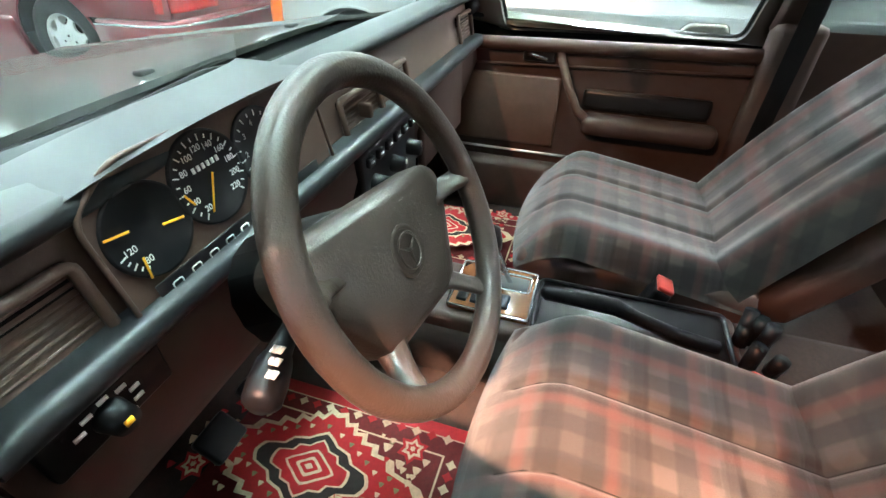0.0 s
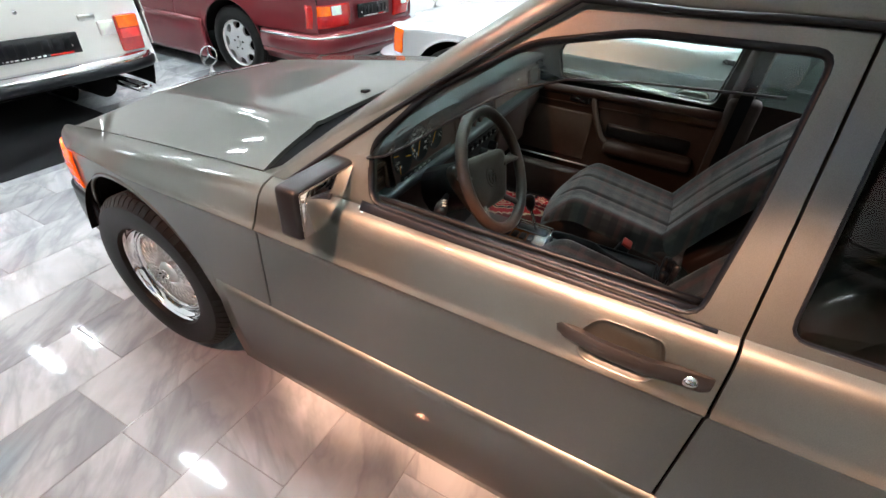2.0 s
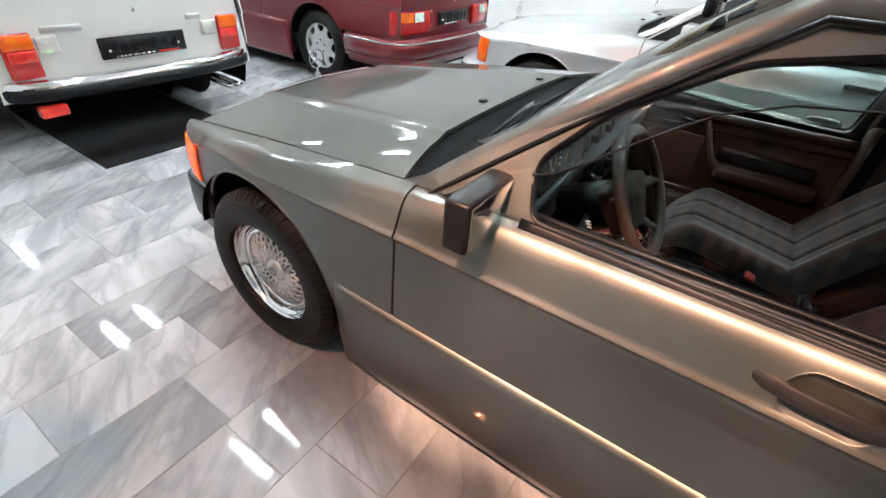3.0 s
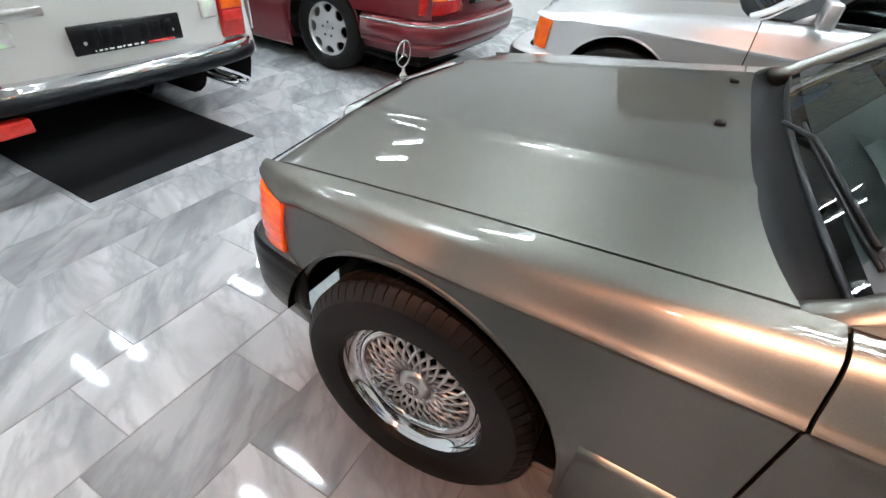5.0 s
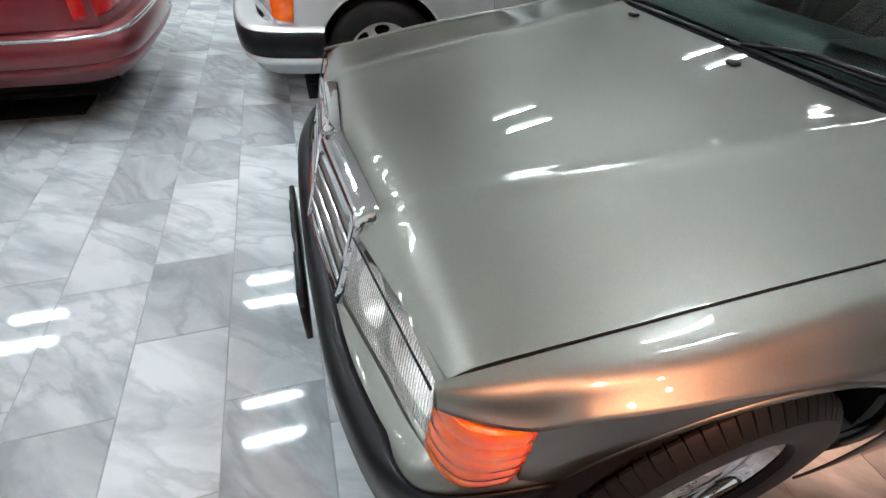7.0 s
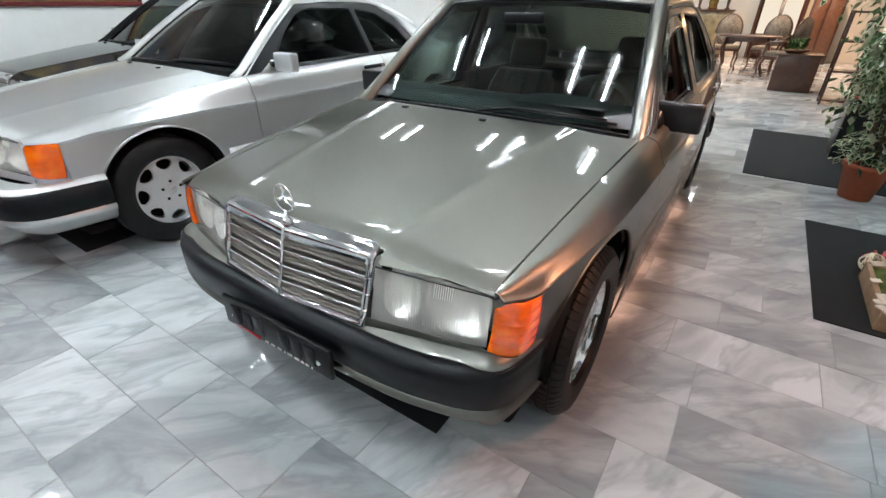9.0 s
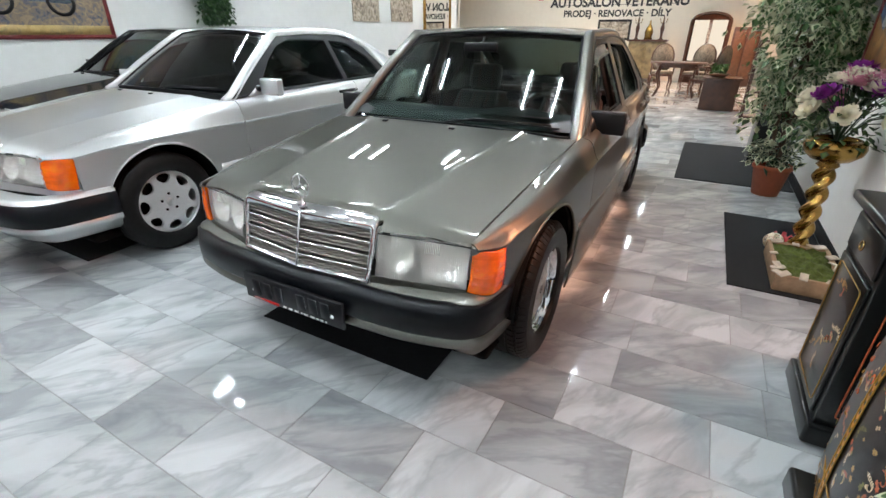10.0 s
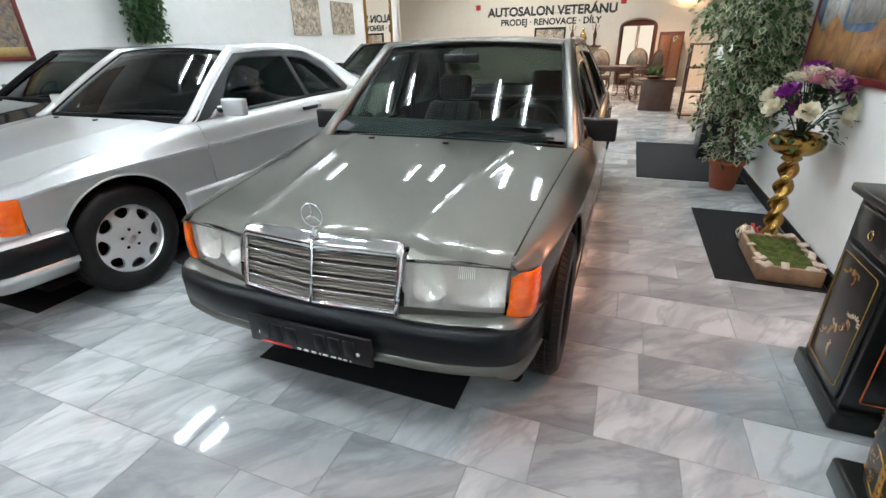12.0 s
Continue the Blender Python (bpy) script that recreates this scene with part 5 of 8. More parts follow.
def chrome_bumpers(P, car):
    for rear in (False, True):
        bb = part("rear_bumper" if rear else "front_bumper", bumper_ring(P, [(-0.06, 0.505), (-0.01, 0.508), (0.012, 0.50), (0.016, 0.47)], rear), "chrome", car, "chrome bumper with black rubber face")
        part("rubber_strip", bumper_ring(P, [(0.016, 0.47), (0.03, 0.462), (0.032, 0.425), (0.024, 0.405), (-0.05, 0.40)], rear), "rubber", bb, "black rubber facing")


def tail_lamps(P, car, style):
    e = P["end"]
    for s in (-1, 1):
        if style == "coupe":
            def fn(u, v):
                x = lerp(0.36, P["W"](e - 0.10) - 0.002, 1 - (1 - u) ** 1.6)
                y = e + 0.03 - 0.13 * u ** 3
                return (s * x, y + 0.006 * math.sin(math.pi * v), lerp(0.565, 0.745, v))
            tl = part("tail_lamp", grid(fn, 16, 10), "lamp_red", car, "dark red ribbed tail lamp")
            solid(tl, 0.02, 0)
            part("amber_band", grid(lambda u, v: Vector(fn(0.45 + 0.55 * u, 0.55 + 0.4 * v)) + Vector((0, 0.016, 0)), 8, 3), "amber", tl)
            part("white_band", grid(lambda u, v: Vector(fn(0.2 + 0.22 * u, 0.55 + 0.4 * v)) + Vector((0, 0.016, 0)), 4, 3), "lamp_white", tl)
        else:
            x0, x1 = 0.545, 0.70
            tl = part("tail_lamp", boxed(min(s * x0, s * x1), e + 0.0, 0.515, max(s * x0, s * x1), e + 0.035, 0.745, 0.012), "lamp_red", car, "tall tail lamp, amber above red")
            part("amber_band", boxed(min(s * (x0 + 0.006), s * (x1 - 0.006)), e + 0.02, 0.665, max(s * (x0 + 0.006), s * (x1 - 0.006)), e + 0.042, 0.74, 0.006), "amber", tl)
            part("bright_band", boxed(min(s * (x0 + 0.01), s * (x1 - 0.02)), e + 0.02, 0.60, max(s * (x0 + 0.01), s * (x1 - 0.02)), e + 0.043, 0.66, 0.006), "lamp_bright_red", tl)
            part("reversing_lamp", boxed(min(s * 0.43, s * 0.535), e + 0.0, 0.63, max(s * 0.43, s * 0.535), e + 0.03, 0.72, 0.01), "lamp_white", car, "clear reversing lamp")


# ---------------------------------------------------------------- the room
XR, XL, YB, YF = 2.2, -5.55, 14.6, -9.0


def wall(name, x0, y0, x1, y1, z1, mat="wall_white", label="plain white plastered wall"):
    tagged(part(name, boxed(x0, y0, 0, x1, y1, z1), mat, None, label, False), label, "wall", kind="structure")


wall("wall_east", XR, YF, XR + 0.2, 7.0, CEIL)
wall("wall_west", XL - 0.2, YF, XL, 11.5, CEIL)
wall("wall_north", -9.0, YB, 7.2, YB + 0.2, CEIL, "wall_cream", "cream back wall with painted lettering")
wall("wall_south", XL - 0.2, YF - 0.2, XR + 0.2, YF, CEIL)
wall("wall_return_east", XR, 6.9, 7.0, 7.1, CEIL, "wall_cream", "cream return wall")
wall("wall_far_east", 7.0, 6.9, 7.2, YB, CEIL, "wall_cream", "cream side wall")
wall("wall_return_west", -9.0, 11.4, XL, 11.6, CEIL, "wall_cream", "cream return wall")
wall("wall_far_west", -9.2, 11.4, -9.0, YB, CEIL, "wall_cream", "cream side wall")
tagged(part("ceiling", boxed(-9.2, YF - 0.2, CEIL, 7.2, YB + 0.2, CEIL + 0.15), "ceiling_white", None, "", False), "flat white ceiling with strip lights", "ceiling", kind="structure")
floor = tagged(part("floor", boxed(-9.2, YF - 0.2, -0.2, 7.2, YB + 0.2, -0.0025), "grout", None, "", False), "polished grey marble slab floor with fine joints", "floor", kind="structure")
bb = tagged(part("baseboard", boxed(XR - 0.02, YF, 0, XR, 6.9, 0.085, 0.003, 1), "mat_black", None, "", False), "low black skirting along the wall", "skirting", kind="structure")

# louvre lights: square trays with two lit tubes between reflector plates, in rows along the cars
def louvre_light(m):
    lt = thing("ceiling_light", "square louvre ceiling light with two fluorescent tubes", "ceiling light", "louvre ceiling lights", m)
    part("tray", boxed(-0.31, -0.31, -0.015, 0.31, 0.31, 0.0, 0.004, 1), "ceiling_white", lt)
    for dx in (-0.305, -0.155, 0.155, 0.305):
        part("reflector_plate", boxed(dx - 0.003, -0.305, -0.085, dx + 0.003, 0.305, -0.015), "ceiling_white", lt)
    for dy in (-0.305, 0.305):
        part("end_plate", boxed(-0.305, dy - 0.003, -0.06, 0.305, dy + 0.003, -0.015), "ceiling_white", lt)
    for k in range(9):
        y = -0.26 + 0.065 * k
        part("louvre_blade", boxed(-0.30, y - 0.002, -0.088, 0.30, y + 0.002, -0.076), "ceiling_white", lt)
    for dx in (-0.23, 0.23):
        part("light_tube", tube([(dx, -0.295, -0.05), (dx, 0.295, -0.05)], 0.018, 8), "tube_glow", lt)
    return lt


first_light = None
for fx, first in ((0.11, -7.56), (-1.91, -7.24), (-3.92, -7.24)):
    for fy in [first + 2.87 * k for k in range(8)]:
        if first_light is None:
            first_light = louvre_light(pose(fx, fy, CEIL))
        else:
            copy_thing(first_light, pose(fx, fy, CEIL))
# warm spots on brackets high on the east wall, turned to the grey car, and on the ceiling at the back of the shop
for k, (fx, fy, power) in enumerate([(2.1, -0.25 + 0.47 * k, (0.75, 0.26, 1.6, 1.5, 1.3, 1.9)[k]) for k in range(6)] + [(0.6, 9.6, 2.2), (-2.4, 12.3, 4.6), (1.6, 12.6, 4.6)]):
    on_wall = k < 6
    fz = 2.62 if on_wall else CEIL
    tilt, cone, blend = (30, 105, 0.8) if k == 1 else (36.5, 15, 0.5) if k == 0 else (33.5, 19, 0.5) if on_wall else (0, 110, 0.85)
    sp = thing("wall_spot" if on_wall else "ceiling_spot", "small warm spotlight in a white can", "spotlight", "warm spotlights", pose(fx, fy, fz, 0, tilt, 0))
    part("spot_can", lathe([(0.0, 0.0), (0.055, 0.0), (0.055, -0.09), (0.048, -0.09), (0.045, -0.03), (0.0, -0.03)], 20), "ceiling_white", sp)
    if on_wall:
        part("bracket", tube([(0.0, 0, 0.0), (0.03, 0, 0.03), (0.07, 0, 0.085)], 0.01, 8), "ceiling_white", sp)
    la = bpy.data.lights.new("spot_bulb", "SPOT")
    la.spot_size, la.spot_blend, la.shadow_soft_size = radians(cone), blend, 0.035
    la.energy, la.color = (WARM if on_wall else 165.0) * power, (1.0, 0.40, 0.22) if k < 2 else (1.0, 0.55, 0.37) if on_wall else (1.0, 0.64, 0.42)
    ob = new("spot_bulb", la)
    ob.parent = sp
    ob.matrix_basis = pose(0, 0, -0.085)

# rubber mats
def floor_mat(x0, y0, x1, y1, label="thin black rubber floor mat on the marble"):
    tagged(part("floor_mat", boxed(x0, y0, 0.0, x1, y1, 0.007, 0.002, 1), "mat_black", None, "", False), label, "floor mat", "floor mats")


floor_mat(-0.52, -0.487, 0.467, 3.3, "black rubber mat under the grey saloon")
floor_mat(-0.40, -5.0, 0.567, -1.94, "black rubber mat under the white saloon")
floor_mat(-3.0, -5.0, -2.02, -1.88, "black rubber mat under the dark red coupe")
floor_mat(-3.0, -0.6, -2.0, 3.0, "black rubber mat under the silver coupe")
floor_mat(1.16, 3.33, XR - 0.025, 5.25, "black rubber mat beside the potted tree")
floor_mat(1.6, 1.075, XR - 0.025, 2.43, "black rubber mat under the brass flower stand")

# ---------------------------------------------------------------- the cars
main = thing("grey_saloon", "smoke-grey four-door saloon with open driver window, parked on a rubber mat", "car", "parked cars")
P1 = merc_190()
body(P1, main, P_MAIN, open_window=True)
front_end(P1, main, P_MAIN)
plate(main, -0.722, 0.395)
tail_lamps(P1, main, "coupe")
# the belt line of the passenger doors lies a little lower
for ob in main.children_recursive:
    if ob.type == "MESH" and ob.name.split(".")[0] in ("door", "window_frame", "window_seal", "side_window", "inner_body"):
        for v in ob.data.vertices:
            if v.co.x < -0.4 and 0.75 < v.co.y < 2.5 and 0.76 < v.co.z < 1.2:
                up = min(1.0, (v.co.z - 0.76) / 0.12)
                v.co.z -= 0.062 * up * min(1.0, (1.2 - v.co.z) / 0.25) * min(1.0, (v.co.y - 0.75) / 0.1)

silver = thing("silver_coupe", "silver two-door coupe with dark rubber bumper strips", "car", "parked cars", pose(-2.505, -0.15, 0))
P2 = merc_coupe()
body(P2, silver, P_SILVER, glass_mat="pane_dark")
front_end(P2, silver, P_SILVER)
tail_lamps(P2, silver, "coupe")

red = thing("red_coupe", "dark red two-door coupe seen from its tail", "car", "parked cars", pose(-2.56, -5.2, 0))
P3 = merc_coupe()
body(P3, red, P_RED, glass_mat="pane_dark")
front_end(P3, red, P_RED)
tail_lamps(P3, red, "coupe")
plate(red, P3["end"] + 0.05, 0.665, 1, 0.5, 0.115)
star(red, Matrix.Translation((0, P3["end"] + 0.045, 0.84)), 0.04)

white = thing("white_saloon", "white boxy saloon with chrome rear bumper", "car", "parked cars", pose(0.06, -5.675, 0))
P4 = boxy()
body(P4, white, P_WHITE, glass_mat="pane_dark")
front_end(P4, white, P_WHITE, False)
tail_lamps(P4, white, "tall")
wp = plate(white, P4["end"] + 0.075, 0.63, 1, 0.52, 0.12)
for bx0, bx1, bz in ((0.30, 0.50, 0.735), (-0.42, -0.32, 0.735)):
    part("badge", boxed(bx0, P4["end"] + 0.028, bz, bx1, P4["end"] + 0.044, bz + 0.035, 0.003, 1), "alloy", white, "grey rectangular badge")
part("boot_lock", lathe([(0, 0.006), (0.011, 0.004), (0.013, 0)], 12, Matrix.Translation((0.0, P4["end"] + 0.045, 0.82)) @ pose(0, 0, 0, -90, 0, 0)), "chrome", white)
part("fog_lamp", boxed(0.52, P4["end"] + 0.02, 0.31, 0.66, P4["end"] + 0.09, 0.375, 0.012), "lamp_bright_red", white, "red rear fog lamp under the bumper")
for dx in (-0.03, 0.03):
    part("exhaust_pipe", tube([(-0.6 + dx, P4["end"] - 0.5, 0.25), (-0.6 + dx, P4["end"] + 0.04, 0.25)], 0.024, 12), "chrome", white, "chrome exhaust tip")
part("rear_silencer", tube([(-0.45, P4["end"] - 0.75, 0.26), (-0.45, P4["end"] - 0.2, 0.26)], 0.085, 14), "underbody_dark_insides", white)

for dx in (-0.37, 0.37):
    tagged(seat("seat", "", pose(dx, 1.1, 0.38), "seat_dark", "interior_brown", silver), "dark cloth front seat")

far = thing("black_coupe", "black coupe parked behind the silver one", "car", "parked cars", pose(-3.5, 5.55, 0))
P6 = merc_coupe()
body(P6, far, P_BLACK, glass_mat="pane_dark")
front_end(P6, far, P_BLACK)

black = thing("black_coupe", "glossy black coupe parked along the wall", "car", "parked cars", pose(-4.55, 0.55, 0))
P5 = merc_coupe()
body(P5, black, P_BLACK, glass_mat="pane_dark")
front_end(P5, black, P_BLACK)


# panel thickness made real, with crisp folded edges
bpy.context.view_layer.update()
deps = bpy.context.evaluated_depsgraph_get()
baked = [(ob, bpy.data.meshes.new_from_object(ob.evaluated_get(deps))) for ob in PANELS]
for ob, me in baked:
    ob.modifiers.clear()
    ob.data = me
    me.set_sharp_from_angle(angle=radians(24))

# ---------------------------------------------------------------- inside the grey saloon
def dash_sheet(profile, x0=-0.70, x1=0.70, n=20, bow=0.0):
    """A profile of (y, z) drawn across the car."""
    k = len(profile) - 1

    def fn(u, v):
        i = min(k - 1, int(v * k))
        t = v * k - i
        y, z = lerp(profile[i][0], profile[i + 1][0], t), lerp(profile[i][1], profile[i + 1][1], t)
        x = lerp(x0, x1, u)
        return (x, y - bow * (1 - (x / 0.7) ** 2), z)
    return grid(fn, n, k)


def arc(c, r, a0, a1, n):
    return [(c[0] + r * math.cos(radians(lerp(a0, a1, k / n))), c[1] + r * math.sin(radians(lerp(a0, a1, k / n)))) for k in range(n + 1)]


def dashboard():
    d = part("dashboard", dash_sheet([(0.60, 0.875), (0.63, 0.905), (0.67, 0.925), (0.72, 0.936), (0.765, 0.936)] + arc((0.768, 0.924), 0.012, 80, -60, 5) + [(0.77, 0.912), (0.74, 0.905)], bow=0.02), "dash_vinyl", main, "black vinyl dashboard with brown face")
    part("binnacle_hood", grid(lambda u, v: (lerp(0.14, 0.56, u), 0.765 + 0.02 * math.sin(math.pi * u) ** 0.5 - 0.16 * v, 0.932 + 0.022 * math.sin(math.pi * u) ** 0.6 * (1 - v)), 16, 6), "dash_vinyl", d)
    part("dash_face", dash_sheet([(0.745, 0.925), (0.758, 0.86), (0.775, 0.80)]), "dash_face", d, "brown dashboard face")
    part("dash_rail", dash_sheet([(0.765, 0.818), (0.79, 0.820)] + arc((0.795, 0.805), 0.015, 90, -70, 6) + [(0.77, 0.785)]), "dash_vinyl", d, "padded black rail along the dashboard")
    part("knee_panel", dash_sheet([(0.785, 0.79), (0.79, 0.74), (0.74, 0.60), (0.64, 0.46), (0.56, 0.40)]), "interior_brown", d)
    # instruments; local x runs to the driver's right, y up, z to the driver
    C = Matrix(((-1, 0, 0, 0.377), (0, -0.2, 0.98, 0.774), (0, 0.98, 0.2, 0.889), (0, 0, 0, 1))) @ Matrix.Diagonal((0.86, 0.86, 0.86, 1))
    bez = part("instrument_panel", slab(rounded([(-0.208, -0.1), (0.205, -0.1), (0.205, 0.06), (-0.15, 0.066), (-0.208, 0.03)], 0.02), [], lambda a, b: C @ Vector((a, b, 0))), "dash_face", d, "brown instrument panel with three dials")
    rim = [C @ Vector((a, b, 0.004)) for a, b in rounded([(-0.211, -0.103), (0.208, -0.103), (0.208, 0.063), (-0.15, 0.069), (-0.211, 0.034)], 0.02)]
    part("panel_rim", tube(rim, 0.0028, 6, True), "dash_face", bez)

    def dial(cx, cy, r, nums, a0, a1, needles, ticks):
        g = part("dial", lathe([(0, 0.002), (r, 0.002), (r + 0.003, 0.004), (r + 0.004, 0.0)], 40, C @ Matrix.Translation((cx, cy, 0))), "gauge_black", bez, "round black dial with white figures")
        bm = bmesh.new()
        for k in range(ticks):
            a = radians(lerp(a0, a1, k / (ticks - 1)))
            c, s = math.cos(a), math.sin(a)
            l = 0.008 if k % 2 == 0 else 0.005
            box(bm, -l / 2, -0.0008, 0, l / 2, 0.0008, 0.0008, 0, 1, C @ Matrix.Translation((cx + c * (r - 0.006), cy + s * (r - 0.006), 0.0025)) @ pose(0, 0, 0, 0, 0, math.degrees(a)))
        part("tick_marks", bm, "mark_white", g, smooth=False)
        for k, n in enumerate(nums):
            a = radians(lerp(a0, a1, k / (len(nums) - 1)))
            lettering(n, 0.011, C @ Matrix.Translation((cx + math.cos(a) * (r - 0.017), cy + math.sin(a) * (r - 0.017), 0.0028)), "mark_white", g, "dial_figure", 0.0003)
        for px, py, a, l in needles:
            part("needle", boxed(-0.006, -0.0014, 0.004, l, 0.0014, 0.0055, 0.0004, 1, C @ Matrix.Translation((cx + px, cy + py, 0)) @ pose(0, 0, 0, 0, 0, a)), "mark_yellow", g, "yellow-orange needle")
        return g
    dial(-0.045, 0.0, 0.056, ["20", "40", "60", "80", "100", "120", "140", "160", "180", "200", "220"], 232, -42, [(0, -0.0, 240, 0.044), (-0.043, -0.012, 115, 0.012)], 23)
    g = dial(-0.148, -0.012, 0.05, ["80", "120"], 235, 195, [(-0.028, 0.012, 170, 0.022), (0.02, -0.004, -12, 0.022), (-0.026, -0.026, 262, 0.02)], 5)
    dial(0.058, 0.0, 0.05, ["1", "2", "3", "4", "5", "6", "7"], 225, -30, [(0, 0, 228, 0.036)], 15)
    for k in range(6):
        part("odometer_figure", boxed(-0.0024, -0.0035, 0, 0.0024, 0.0035, 0.0006, 0, 1, C @ Matrix.Translation((-0.065 + 0.008 * k, 0.017, 0.0028))), "mark_white", bez)
    strip = part("warning_strip", boxed(-0.18, -0.094, 0.002, 0.16, -0.068, 0.005, 0.001, 1, C), "gauge_black", bez, "black strip of white warning symbols")
    for k in range(6):
        x = -0.155 + 0.03 * k
        out = rounded([(-0.007, -0.004), (0.007, -0.004), (0.007, 0.004), (-0.007, 0.004)], 0.003, 2)
        part("symbol", tube([C @ Vector((x + a, -0.081 + b, 0.0055)) for a, b in out], 0.0009, 4, True), "mark_white", strip)

    def vent(x0, x1, z0, z1, n, y=0.779):
        v = part("air_vent", boxed(x0 + 0.004, y - 0.05, z0 + 0.004, x1 - 0.004, y - 0.02, z1 - 0.004), "underbody_dark_insides", d, "brown slatted air vent")
        fr = [(x0, z0), (x1, z0), (x1, z1), (x0, z1)]
        part("vent_frame", tube([(a, y - 0.17 * (b - 0.80), b) for a, b in rounded(fr, 0.008, 3)], 0.006, 6, True), "dash_face", v)
        for k in range(n):
            z = lerp(z0 + 0.009, z1 - 0.009, k / (n - 1))
            part("vent_slat", boxed(x0 + 0.004, -0.009, -0.0016, x1 - 0.004, 0.009, 0.0016, 0.0008, 1, Matrix.Translation((0, y - 0.014 - 0.17 * (z - 0.80), z)) @ pose(0, 0, 0, -18, 0, 0)), "dash_face", v)
        return v
    vent(0.572, 0.69, 0.81, 0.885, 8)
    vent(-0.02, 0.12, 0.805, 0.872, 7)
    vent(-0.16, -0.025, 0.805, 0.872, 7)
    vent(-0.685, -0.56, 0.81, 0.885, 8)
    for x in (0.05, -0.09):
        part("vent_knob", boxed(x - 0.006, 0.765, 0.825, x + 0.006, 0.79, 0.85, 0.003), "dash_face", d)
    part("glove_box_lid", boxed(-0.53, 0.772, 0.60, -0.2, 0.792, 0.785, 0.008), "interior_brown", d)
    # centre controls
    st = part("centre_panel", boxed(-0.13, 0.74, 0.55, 0.13, 0.80, 0.785, 0.008, 2, Matrix.Identity(4)), "black_plastic", d, "black centre panel with knobs and keys")
    for k in range(3):
        bm = lathe([(0, 0.028), (0.016, 0.027), (0.018, 0.0)], 20, Matrix.Translation((-0.085 + 0.085 * k, 0.80, 0.715)) @ pose(0, 0, 0, -90, 0, 0))
        kn = part("control_knob", bm, "black_plastic", st)
        part("knob_mark", boxed(-0.001, 0.0, 0.004, 0.001, 0.002, 0.014, 0, 1, Matrix.Translation((-0.085 + 0.085 * k, 0.828, 0.715))), "mark_white", kn)
    for k in range(6):
        kk = part("switch_key", boxed(-0.012, -0.004, -0.009, 0.012, 0.008, 0.009, 0.003, 2, Matrix.Translation((-0.1 + 0.04 * k, 0.80, 0.765))), "black_plastic", st)
        part("key_mark", boxed(-0.005, 0.008, -0.001, 0.005, 0.009, 0.002, 0, 1, Matrix.Translation((-0.1 + 0.04 * k, 0.80, 0.765))), "mark_white", kk)
    part("radio", boxed(-0.09, 0.79, 0.61, 0.09, 0.808, 0.66, 0.004), "gauge_black", st)
    # light switch panel under the rail, by the door
    sw = part("switch_panel", boxed(0.56, 0.75, 0.742, 0.68, 0.80, 0.79, 0.004), "black_plastic", d, "black switch panel with white symbols")
    bm = lathe([(0, 0.022), (0.013, 0.021), (0.016, 0.0)], 20, Matrix.Translation((0.625, 0.80, 0.765)) @ pose(0, 0, 0, -90, 0, 0))
    part("light_switch", bm, "black_plastic", sw)
    part("switch_dot", boxed(0.621, 0.82, 0.763, 0.629, 0.824, 0.769), "mark_yellow", sw)
    for k in range(7):
        a = radians(20 + 36 * k)
        part("switch_mark", boxed(-0.005, 0, -0.002, 0.005, 0.0015, 0.002, 0, 1, Matrix.Translation((0.625 + 0.028 * math.cos(a), 0.801, 0.765 + 0.02 * math.sin(a)))), "mark_white", sw)


